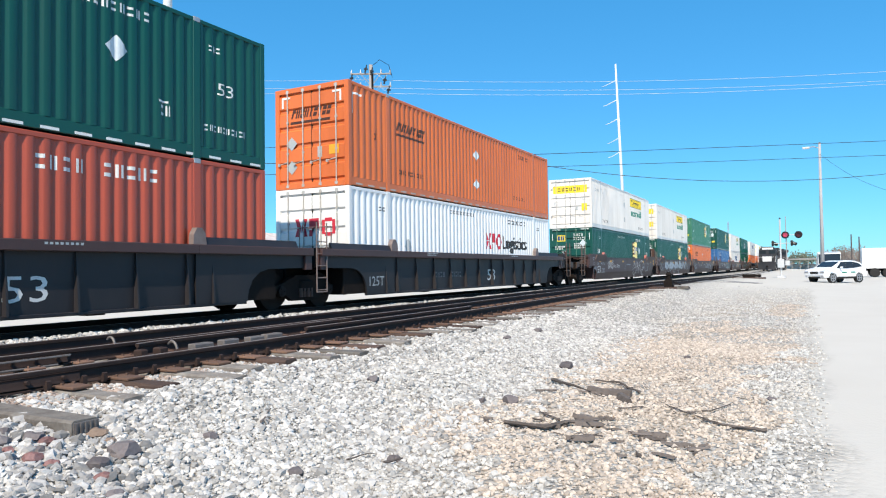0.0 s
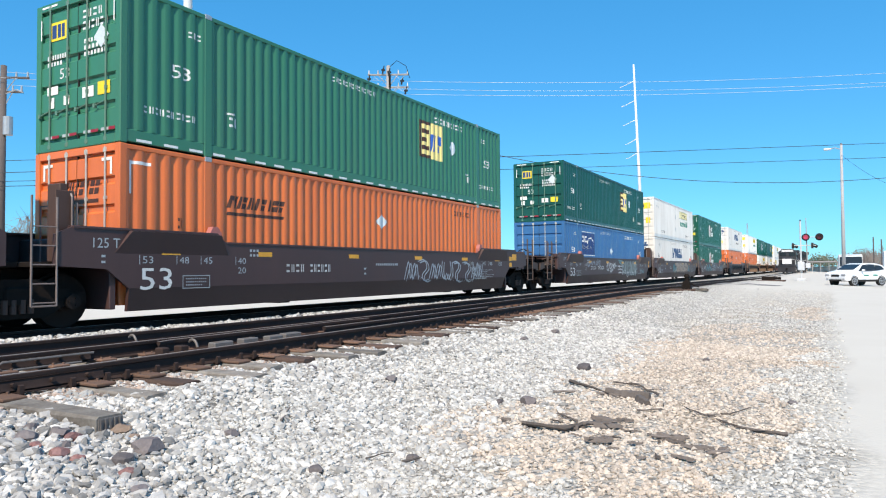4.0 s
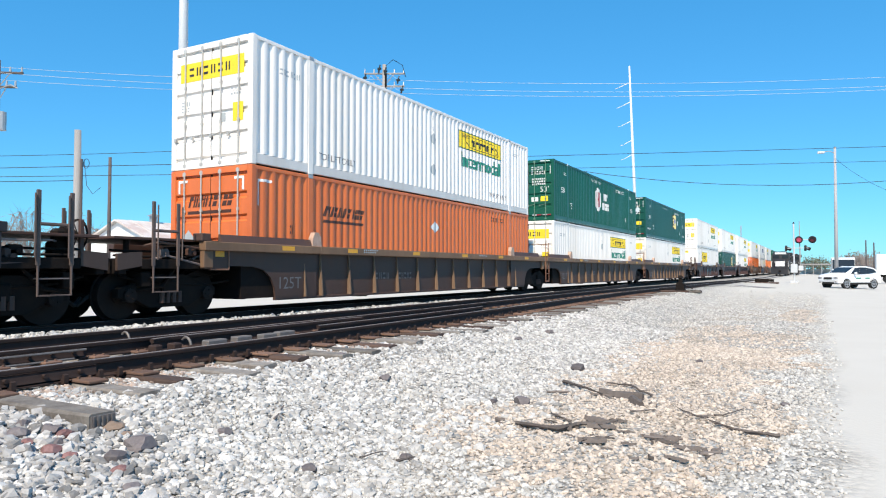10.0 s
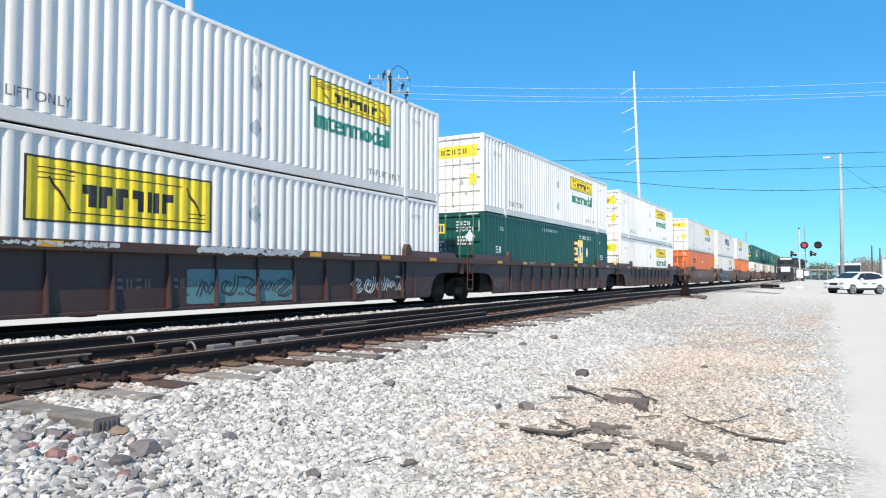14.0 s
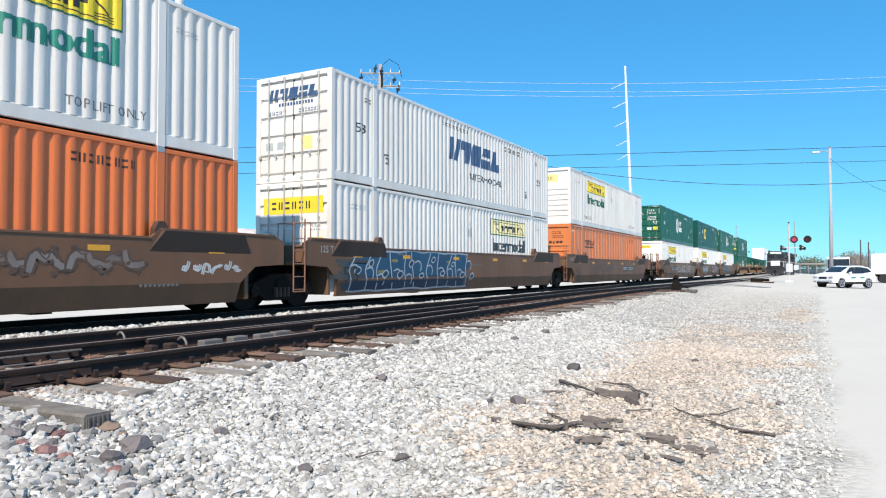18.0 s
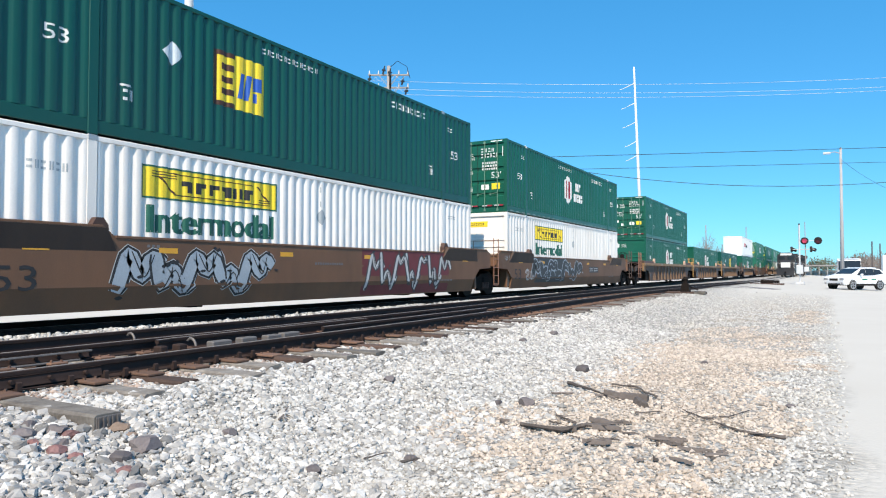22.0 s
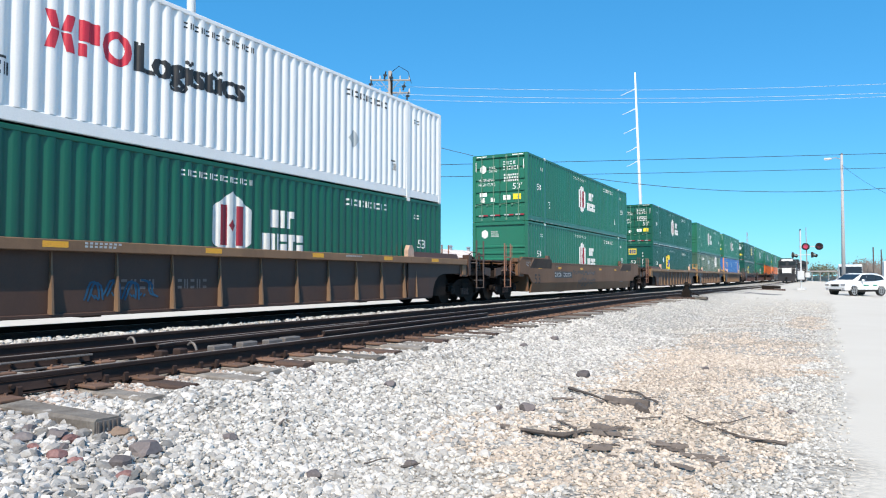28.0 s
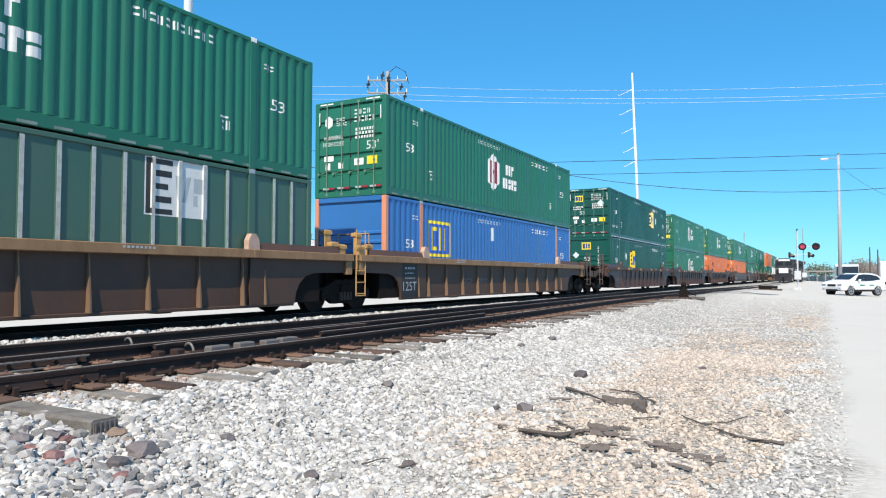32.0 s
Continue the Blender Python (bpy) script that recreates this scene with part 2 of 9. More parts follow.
S_GREY = mat("grey_blue_spray", (0.26, 0.30, 0.34), 0.6, 0, (0.12, 0.12, 0.13), 0.7, 1.3, 50, 0, 2.0)
S_TAN = mat("tan_spray", (0.45, 0.33, 0.24), 0.6, 0, (0.3, 0.3, 0.29), 0.7, 1.1, 50, 0, 2.0)
S_NVY = mat("dark_blue_spray", (0.007, 0.030, 0.07), 0.6, 0, (0.03, 0.07, 0.12), 0.5, 1.2, 50, 0, 2.0)
S_OLV = mat("olive_yellow_spray", (0.26, 0.22, 0.06), 0.6, 0, (0.14, 0.15, 0.08), 0.6, 1.6, 50)
S_RED = mat("dark_red_spray", (0.17, 0.03, 0.035), 0.6, 0, (0.10, 0.025, 0.025), 0.6, 1.3, 50, 0, 2.0)
S_GRN = mat("grey_green_spray", (0.24, 0.28, 0.27), 0.6, 0, (0.10, 0.12, 0.125), 0.7, 1.3, 50, 0, 2.0)
S_FAD = mat("worn_pale_spray", (0.235, 0.20, 0.185), 0.65, 0, (0.13, 0.085, 0.065), 0.8, 1.1, 50, 0, 2.0)
S_FADD = mat("worn_brown_spray", (0.10, 0.062, 0.045), 0.65, 0, (0.15, 0.085, 0.055), 0.7, 1.1, 50, 0, 2.0)
S_DRK = mat("charcoal_spray", (0.045, 0.05, 0.055), 0.6, 0, (0.09, 0.085, 0.08), 0.6, 1.3, 50, 0, 2.0)
# track and ground
RUST = mat("rusty_rail_steel", (0.032, 0.021, 0.019), 0.75, 0.1, (0.060, 0.036, 0.029), 0.6, 4, 70, 0.001, 1, 0, 0.2, gloss=0.25)
RAILTOP = mat("worn_rail_head", (0.24, 0.215, 0.205), 0.5, 0.2, (0.12, 0.095, 0.085), 0.7, 2.5, 60, 0.0005)
PLATE = mat("rusted_tie_plate", (0.14, 0.080, 0.060), 0.85, 0.1, (0.21, 0.12, 0.07), 0.6, 9, 60, 0.002, 1, 0.25)
TIEW = mat("weathered_tie_wood", (0.20, 0.185, 0.168), 0.85, 0, (0.055, 0.042, 0.036), 0.75, 4.5, 38, 0.004, 1, 0.3, 0.35)
TIEO = mat("creosoted_tie_wood", (0.066, 0.043, 0.036), 0.85, 0, (0.12, 0.07, 0.05), 0.6, 5, 38, 0.004, 1, 0.3, 0.35)
STONE = mat("crushed_limestone", (0.42, 0.41, 0.395), 0.9, 0, (0.33, 0.32, 0.31), 0.5, 9, 60, 0.002, 1, 0, 0.2, island=0.42)
GRAVEL = mat("earthy_gravel", (0.45, 0.44, 0.42), 0.9, 0, (0.44, 0.40, 0.35), 0.7, 0.42, 60, 0.002, 1, 0, 0.2, island=0.32)
TANG = mat("tan_gravel", (0.48, 0.415, 0.355), 0.9, 0, (0.42, 0.34, 0.275), 0.6, 0.8, 60, 0.002, 1, 0, 0.2, island=0.32)
STAIN = mat("rust_stained_gravel", (0.33, 0.26, 0.22), 0.9, 0, (0.24, 0.16, 0.12), 0.6, 3, 60, 0.002, 1, 0, 0.2, island=0.4)
STONEG = mat("grey_ballast_stone", (0.31, 0.305, 0.30), 0.85, 0, (0.19, 0.18, 0.175), 0.6, 9, 60, 0.002, 1, 0, 0.2, island=0.5)
STONED = mat("dark_stone", (0.115, 0.10, 0.105), 0.8, 0, (0.2, 0.18, 0.17), 0.5, 10, 60, 0.003, 1, 0.3)
STONER = mat("red_stone", (0.19, 0.09, 0.085), 0.8, 0, (0.28, 0.19, 0.18), 0.5, 12, 60, 0.003, 1, 0.3)
STONEB = mat("brown_stone", (0.21, 0.15, 0.115), 0.85, 0, (0.3, 0.23, 0.18), 0.5, 12, 60, 0.003, 1, 0.3)
BARK = mat("grey_dead_wood", (0.13, 0.11, 0.10), 0.85, 0, (0.06, 0.048, 0.042), 0.6, 6, 45, 0.004, 1, 0.3)
# background
POLEW = mat("grey_pole_wood", (0.30, 0.29, 0.285), 0.85, 0, (0.17, 0.16, 0.155), 0.6, 2.5, 40, 0.003, 8)
POLEP = mat("bleached_pole_wood", (0.40, 0.40, 0.41), 0.85, 0, (0.24, 0.235, 0.24), 0.6, 2.0, 40, 0.003, 6)
POLED = mat("dark_pole_wood", (0.085, 0.072, 0.07), 0.85, 0, (0.13, 0.11, 0.105), 0.6, 2.5, 40, 0.003, 8)
MAST = mat("galvanised_mast", (0.62, 0.65, 0.67), 0.5, 0.0, (0.52, 0.55, 0.57), 0.5, 0.7, 30, 0.0005, 4)
WIRE = mat("dark_wire", (0.025, 0.03, 0.035), 0.6, 0.2)
WIREL = mat("bright_conductor", (0.52, 0.58, 0.64), 0.5, 0.0)
LOCO = mat("black_locomotive_paint", (0.02, 0.02, 0.024), 0.45, 0, (0.05, 0.045, 0.045), 0.5, 1.2, 40, 0.0006, 3)
LOCOW = mat("pale_locomotive_nose", (0.68, 0.69, 0.69), 0.45, 0, (0.5, 0.5, 0.5), 0.4, 1.5, 40)
CARW = mat("white_car_paint", (0.78, 0.79, 0.80), 0.28, 0, (0.72, 0.73, 0.74), 0.3, 0.8, 20, 0, 1, 0, 0.02)
CARG = glass("car_glass")
RIM = mat("alloy_rim", (0.5, 0.5, 0.52), 0.35, 0.7, (0.35, 0.35, 0.36), 0.4, 10, 60)
REDL = mat("red_signal_lens", (0.22, 0.02, 0.04), 0.25, 0, (0.35, 0.02, 0.03), 0.3, 10, 40)
REDL.node_tree.nodes["Principled BSDF"].inputs["Emission Color"].default_value = (1.0, 0.12, 0.25, 1)
REDL.node_tree.nodes["Principled BSDF"].inputs["Emission Strength"].default_value = 0.35
REDD = mat("unlit_red_lens", (0.10, 0.012, 0.02), 0.3, 0, (0.05, 0.01, 0.015), 0.3, 10, 40)
SIGW = mat("silver_signal_paint", (0.6, 0.61, 0.62), 0.5, 0.3, (0.45, 0.45, 0.45), 0.4, 4, 50)
WALLW = mat("white_siding", (0.78, 0.78, 0.76), 0.7, 0, (0.52, 0.51, 0.49), 0.4, 0.8, 30, 0.002, 6)
ROOFR = mat("rusting_metal_roof", (0.66, 0.62, 0.59), 0.55, 0.0, (0.40, 0.22, 0.16), 0.75, 0.5, 14, 0.002)
TREES = mat("bare_twigs", (0.21, 0.18, 0.165), 0.9, 0, (0.28, 0.25, 0.23), 0.5, 2, 30, 0, 1, 0, 0.3)
# haze of distance is mixed into this leaf colour
LEAF = mat("hazed_green_leaves", (0.10, 0.125, 0.085), 0.8, 0, (0.15, 0.16, 0.12), 0.5, 2, 30, 0, 1, 0, 0.3, island=0.4)

# ---------------------------------------------------------------- mesh helpers


class Geo:
    """Gathers points and faces for one mesh."""

    def __init__(self):
        self.v, self.f = [], []

    def add(self, verts, faces):
        k = len(self.v)
        self.v += [tuple(p) for p in verts]
        self.f += [tuple(i + k for i in q) for q in faces]
        return self

    def box(self, x0, x1, y0, y1, z0, z1, c=0.0, m=None):
        """A box, with its edges cut by c where c is given."""
        if c <= 0:
            v = [(x, y, z) for z in (z0, z1) for y in (y0, y1) for x in (x0, x1)]
            f = [(0, 2, 3, 1), (4, 5, 7, 6), (0, 1, 5, 4), (2, 6, 7, 3), (0, 4, 6, 2), (1, 3, 7, 5)]
        else:
            v, f, at = [], [], {}
            lim = ((x0, x1), (y0, y1), (z0, z1))
            for sxx in (0, 1):
                for syy in (0, 1):
                    for szz in (0, 1):
                        s = (sxx, syy, szz)
                        for ax in range(3):
                            p = [lim[i][s[i]] + (0 if i == ax else (c if s[i] == 0 else -c)) for i in range(3)]
                            at[s, ax] = len(v)
                            v.append(p)
            for ax in range(3):
                a, b = (ax + 1) % 3, (ax + 2) % 3
                for side in (0, 1):
                    q = []
                    for sa, sb in ((0, 0), (1, 0), (1, 1), (0, 1)):
                        s = [0, 0, 0]
                        s[ax], s[a], s[b] = side, sa, sb
                        q.append(at[tuple(s), ax])
                    f.append(q if side else q[::-1])
                for sa in (0, 1):
                    for sb in (0, 1):
                        s0, s1 = [0, 0, 0], [0, 0, 0]
                        s0[ax], s1[ax] = 0, 1
                        s0[a] = s1[a] = sa
                        s0[b] = s1[b] = sb
                        q = [at[tuple(s0), a], at[tuple(s1), a], at[tuple(s1), b], at[tuple(s0), b]]
                        f.append(q if (sa == sb) else q[::-1])
            for s in [(i, j, k) for i in (0, 1) for j in (0, 1) for k in (0, 1)]:
                q = [at[s, 0], at[s, 1], at[s, 2]]
                f.append(q if sum(s) % 2 else q[::-1])
        if m is not None:
            v = [m @ Vector(p) for p in v]
        return self.add(v, f)

    def rod(self, a, b, r, n=8, r2=None, caps=True):
        """A round bar from a to b."""
        a, b = Vector(a), Vector(b)
        r2 = r if r2 is None else r2
        w = (b - a).normalized()
        u = w.orthogonal().normalized()
        t = w.cross(u)
        v = []
        for p, rr in ((a, r), (b, r2)):
            v += [p + rr * (math.cos(2 * math.pi * i / n) * u + math.sin(2 * math.pi * i / n) * t) for i in range(n)]
        f = [(i, (i + 1) % n, n + (i + 1) % n, n + i) for i in range(n)]
        if caps:
            f += [tuple(range(n))[::-1], tuple(range(n, 2 * n))]
        return self.add(v, f)

    def bent(self, pts, r, n=6):
        """A round bar along points, in one skin."""
        p = [Vector(q) for q in pts]
        v, u = [], None
        for i, c in enumerate(p):
            w = (p[min(i + 1, len(p) - 1)] - p[max(i - 1, 0)]).normalized()
            u = w.orthogonal().normalized() if u is None else (u - w * u.dot(w)).normalized()
            t = w.cross(u)
            v += [c + r * (math.cos(2 * math.pi * k / n) * u + math.sin(2 * math.pi * k / n) * t) for k in range(n)]
        f = [(i * n + k, i * n + (k + 1) % n, (i + 1) * n + (k + 1) % n, (i + 1) * n + k) for i in range(len(p) - 1) for k in range(n)]
        return self.add(v, f + [tuple(range(n))[::-1], tuple(range((len(p) - 1) * n, len(p) * n))])

    def prism(self, outline, lo, hi, axis="x"):
        """A flat outline (list of 2-D points) drawn out along an axis. x: points are (y, z); y: (x, z); z: (x, y)."""
        n = len(outline)

        def put(p, h):
            return {"x": (h, p[0], p[1]), "y": (p[0], h, p[1]), "z": (p[0], p[1], h)}[axis]
        v = [put(p, lo) for p in outline] + [put(p, hi) for p in outline]
        f = [(i, (i + 1) % n, n + (i + 1) % n, n + i) for i in range(n)] + [tuple(range(n))[::-1], tuple(range(n, 2 * n))]
        return self.add(v, f)

    def ring(self, c, axis, r0, r1, w, n=20):
        """A flat ring or disc with a hole, of width w along the axis 'x' or 'y'."""
        v, f = [], []
        for h in (-w / 2, w / 2):
            for r in (r0, r1):
                for i in range(n):
                    a = 2 * math.pi * i / n
                    p, q = r * math.cos(a), r * math.sin(a)
                    v.append((c[0] + h, c[1] + p, c[2] + q) if axis == "x" else (c[0] + p, c[1] + h, c[2] + q))
        for i in range(n):
            j = (i + 1) % n
            f += [(i, j, n + j, n + i), (2 * n + i, 3 * n + i, 3 * n + j, 2 * n + j), (n + i, n + j, 3 * n + j, 3 * n + i), (i, 2 * n + i, 2 * n + j, j)]
        return self.add(v, f)

    def mesh(self, name, material):
        me = bpy.data.meshes.new(name)
        me.from_pydata(self.v, [], self.f)
        bm = bmesh.new()
        bm.from_mesh(me)
        bmesh.ops.recalc_face_normals(bm, faces=bm.faces)
        bm.to_mesh(me)
        bm.free()
        if material:
            me.materials.append(material)
        return me


def part(name, geo, material, parent=None, label="", at=None):
    """One mesh object, from a Geo or a ready mesh, under a thing or a part."""
    me = geo.mesh(name, material) if isinstance(geo, Geo) else geo
    ob = new(name, me)
    if parent is not None:
        ob.parent = parent
    if at is not None:
        ob.matrix_basis = at
    if label:
        ob["label"] = label
    return ob


def smooth(ob):
    for p in ob.data.polygons:
        p.use_smooth = True
    return ob


def empty(name, m=None):
    ob = new(name)
    ob.empty_display_size = 0.2
    if m is not None:
        ob.matrix_basis = m
    return ob


TEXTS = {}


def letters(text, height, width=None, slant=0.0):
    """Outlines of words as a flat bmesh in (u, w): u along the words, w up, its lower left corner at 0, 0."""
    key = (text, height, width, slant)
    if key not in TEXTS:
        cu = bpy.data.curves.new("words", "FONT")
        cu.body, cu.size, cu.resolution_u = text, 1.0, 2
        ob = bpy.data.objects.new("words", cu)
        scene.collection.objects.link(ob)
        dg = bpy.context.evaluated_depsgraph_get()
        me = bpy.data.meshes.new_from_object(ob.evaluated_get(dg))
        bpy.data.objects.remove(ob)
        bpy.data.curves.remove(cu)
        pts = np.array([v.co[:2] for v in me.vertices])
        lo, hi = pts.min(0), pts.max(0)
        su = height / (hi[1] - lo[1])
        sw = su if width is None else width / (hi[0] - lo[0])
        pts = (pts - lo) * (sw, su)
        pts[:, 0] += slant * pts[:, 1]
        TEXTS[key] = (pts.tolist(), [tuple(p.vertices) for p in me.polygons])
        bpy.data.meshes.remove(me)
    return TEXTS[key]


def blocks(*rects):
    """Flat shapes as (u, w) polygons: rectangles (u0, u1, w0, w1) or point lists."""
    pts, faces = [], []
    for r in rects:
        poly = [(r[0], r[2]), (r[1], r[2]), (r[1], r[3]), (r[0], r[3])] if len(r) == 4 and not isinstance(r[0], tuple) else list(r)
        faces.append(tuple(range(len(pts), len(pts) + len(poly))))
        pts += poly
    return pts, faces


FORMS = (
    ((0, 1, 0, 0.4), (0, 0.55, 0.4, 1)),
    ((0, 1, 0.58, 1), (0.42, 1, 0, 0.58)),
    ((0, 0.38, 0, 1), (0.6, 1, 0, 1)),
    ((0, 1, 0, 1),),
    ((0, 1, 0.6, 1), (0, 0.5, 0, 0.6)),
    ((0, 1, 0, 0.44), (0, 1, 0.58, 1)),
    ((0.28, 0.72, 0, 1),),
)


def letter_bars(width, height, n, slant=0.15, seed=1, gap=0.2):
    """A wordmark drawn as n groups of plain slanted blocks."""
    rnd = random.Random(seed)
    step = width / n
    out = []
    for i in range(n):
        for a, b, c, d in FORMS[rnd.randrange(len(FORMS))]:
            w = step * (1 - gap)
            out.append([(i * step + u * w + slant * t * height, t * height) for u, t in ((a, c), (b, c), (b, d), (a, d))])
    return blocks(*out)


def curve_strip(pts, width):
    """A flat stroke along (u, w) points, mitred."""
    edge = []
    closed = math.dist(pts[0], pts[-1]) < 1e-6
    for i, (u, w) in enumerate(pts):
        p = pts[i - 1] if i else (pts[-2] if closed else pts[0])
        q = pts[i + 1] if i < len(pts) - 1 else (pts[1] if closed else pts[-1])
        n = math.hypot(q[0] - p[0], q[1] - p[1]) or 1
        edge.append(((u - (q[1] - p[1]) / n * width / 2, w + (q[0] - p[0]) / n * width / 2), (u + (q[1] - p[1]) / n * width / 2, w - (q[0] - p[0]) / n * width / 2)))
    return blocks(*[[a[0], a[1], b[1], b[0]] for a, b in zip(edge, edge[1:])])

# ---------------------------------------------------------------- ground and road
GAUGE = 1.505
TRAIN_X = -12.15                     # middle of the track that carries the train


def near_track(y):
    """Middle of the nearer track: straight beside the camera, then a slight bend on to the siding."""
    if y < 4:
        return -7.12
    if y < 18:
        return -7.12 - 0.0018 * (y - 4) ** 2
    t = min((y - 18) / 78, 1)
    return -7.473 * (1 + 2 * t) * (1 - t) ** 2 - 3.93 * t * (1 - t) ** 2 - 6.55 * t * t * (3 - 2 * t)


def bed_height(x, y):
    """Height of the ballast and earth."""
    edge = near_track(min(max(y, 0), 60)) + 1.75
    a = min(max((x - edge) / 2.4, 0), 1)
    low = -0.20 - 0.35 * (a * a * (3 - 2 * a))
    b = min(max((y - 30) / 22, 0), 1)
    b = b * b * (3 - 2 * b)
    if x > edge:
        low = low * (1 - b) + (-0.10 - 0.045 * min(max(x + 6, 0), 10)) * b
    if x < -15:
        low -= 0.25 * min((-15 - x) / 3, 1)
    return low


def spread(lo, hi, first, grow):
    out, step, v = [], first, lo
    while v < hi:
        out.append(v)
        v += step
        step *= grow
    return out + [hi]


def build_ground():
    xs = sorted(set([-2600, -1200, -600, -300, -160, -90, -60, -45, -36, -30, -25, -21, -18.5, -17, -16, -15] + [round(-14.5 + 0.25 * i, 3) for i in range(70)] + spread(3.2, 2600, 0.5, 1.28)))
    ys = sorted(set([-2600, -1000, -400, -150, -60, -30, -15, -8, -4, -2] + [round(-1 + 0.25 * i, 3) for i in range(140)] + spread(34.2, 3400, 0.6, 1.12)))
    v = []
    for y in ys:
        for x in xs:
            n = noise.noise(Vector((x * 0.9, y * 0.9, 0))) * 0.03 + noise.noise(Vector((x * 3.1, y * 3.1, 5))) * 0.016
            near = 1 if abs(x) < 40 and -3 < y < 45 else 0.3
            smoothroad = 0.25 if x > 0.2 else 1
            v.append((x, y, bed_height(x, y) + n * near * smoothroad))
    w = len(xs)
    f = [(j * w + i, j * w + i + 1, (j + 1) * w + i + 1, (j + 1) * w + i) for j in range(len(ys) - 1) for i in range(w - 1)]
    me = bpy.data.meshes.new("ground")
    me.from_pydata(v, [], f)
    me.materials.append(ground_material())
    for p in me.polygons:
        p.use_smooth = True
    return tagged(new("ground", me), "pale crushed limestone ballast and gravel beside the tracks", "ground", kind="structure")


def ground_material():
    m = bpy.data.materials.new("gravel_ground")
    m.use_nodes = True
    nt = m.node_tree
    n, ln = nt.nodes, nt.links
    b = n["Principled BSDF"]
    b.inputs["Roughness"].default_value = 0.95
    b.inputs["Specular IOR Level"].default_value = 0.08
    tc = n.new("ShaderNodeTexCoord")
    sep = n.new("ShaderNodeSeparateXYZ")
    ln.new(tc.outputs["Object"], sep.inputs[0])
    vor = n.new("ShaderNodeTexVoronoi")
    vor.inputs["Scale"].default_value = 17
    vor.inputs["Randomness"].default_value = 1
    ln.new(tc.outputs["Object"], vor.inputs["Vector"])
    v2 = n.new("ShaderNodeTexVoronoi")
    v2.inputs["Scale"].default_value = 42
    ln.new(tc.outputs["Object"], v2.inputs["Vector"])
    big = n.new("ShaderNodeTexNoise")
    big.inputs["Scale"].default_value, big.inputs["Detail"].default_value = 0.55, 5
    ln.new(tc.outputs["Object"], big.inputs["Vector"])
    # stone to stone values
    bw = n.new("ShaderNodeRGBToBW")
    ln.new(vor.outputs["Color"], bw.inputs[0])
    val = n.new("ShaderNodeMapRange")
    val.inputs["From Min"].default_value, val.inputs["From Max"].default_value = 0.15, 0.85
    val.inputs["To Min"].default_value, val.inputs["To Max"].default_value = 0.6, 1.2
    ln.new(bw.outputs[0], val.inputs["Value"])
    # gaps between stones: their shade put in as darker colour
    gap = n.new("ShaderNodeMapRange")
    gap.inputs["From Min"].default_value, gap.inputs["From Max"].default_value = 0.45, 0.75
    gap.inputs["To Min"].default_value, gap.inputs["To Max"].default_value = 1.05, 0.62
    ln.new(vor.outputs["Distance"], gap.inputs["Value"])
    mul = n.new("ShaderNodeMath")
    mul.operation = "MULTIPLY"
    ln.new(val.outputs[0], mul.inputs[0])
    ln.new(gap.outputs[0], mul.inputs[1])
    # limestone against the tan, earthy stretch and the road
    ramp = n.new("ShaderNodeValToRGB")
    ramp.color_ramp.elements[0].position, ramp.color_ramp.elements[1].position = 0.46, 0.62
    ramp.color_ramp.elements[0].color, ramp.color_ramp.elements[1].color = (0.41, 0.40, 0.38, 1), (0.42, 0.37, 0.31, 1)
    ln.new(big.outputs["Fac"], ramp.inputs["Fac"])
    tanx = n.new("ShaderNodeMapRange")
    tanx.inputs["From Min"].default_value, tanx.inputs["From Max"].default_value = -4.0, -2.0
    ln.new(sep.outputs["X"], tanx.inputs["Value"])
    lime = n.new("ShaderNodeMix")
    lime.data_type = "RGBA"
    # near ground coloured darker for the shade in ballast gaps; packed gravel farther paler
    gap_shade = n.new("ShaderNodeMapRange")
    gap_shade.inputs["From Min"].default_value, gap_shade.inputs["From Max"].default_value = 8, 20
    ln.new(sep.outputs["Y"], gap_shade.inputs["Value"])
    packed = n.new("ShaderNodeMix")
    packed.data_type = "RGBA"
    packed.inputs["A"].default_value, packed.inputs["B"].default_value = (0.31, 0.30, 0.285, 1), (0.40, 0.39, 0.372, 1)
    ln.new(gap_shade.outputs[0], packed.inputs["Factor"])
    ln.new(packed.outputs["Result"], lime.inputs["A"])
    ln.new(ramp.outputs["Color"], lime.inputs["B"])
    ln.new(tanx.outputs[0], lime.inputs["Factor"])
    shade = n.new("ShaderNodeHueSaturation")
    ln.new(lime.outputs["Result"], shade.inputs["Color"])
    ln.new(mul.outputs[0], shade.inputs["Value"])
    # road surface, worn smooth
    edge = n.new("ShaderNodeTexNoise")
    edge.inputs["Scale"].default_value = 0.9
    ln.new(tc.outputs["Object"], edge.inputs["Vector"])
    e1 = n.new("ShaderNodeMath")
    e1.operation = "MULTIPLY_ADD"
    e1.inputs[1].default_value = 0.8
    ln.new(edge.outputs["Fac"], e1.inputs[0])
    ln.new(sep.outputs["X"], e1.inputs[2])
    road = n.new("ShaderNodeMapRange")
    road.inputs["From Min"].default_value, road.inputs["From Max"].default_value = 0.1, 0.7
    ln.new(e1.outputs[0], road.inputs["Value"])
    far = n.new("ShaderNodeMapRange")
    far.inputs["From Min"].default_value, far.inputs["From Max"].default_value = 26, 46
    ln.new(sep.outputs["Y"], far.inputs["Value"])
    isx = n.new("ShaderNodeMapRange")
    isx.inputs["From Min"].default_value, isx.inputs["From Max"].default_value = -7, -4
    ln.new(sep.outputs["X"], isx.inputs["Value"])
    both = n.new("ShaderNodeMath")
    both.operation = "MULTIPLY"
    ln.new(far.outputs[0], both.inputs[0])
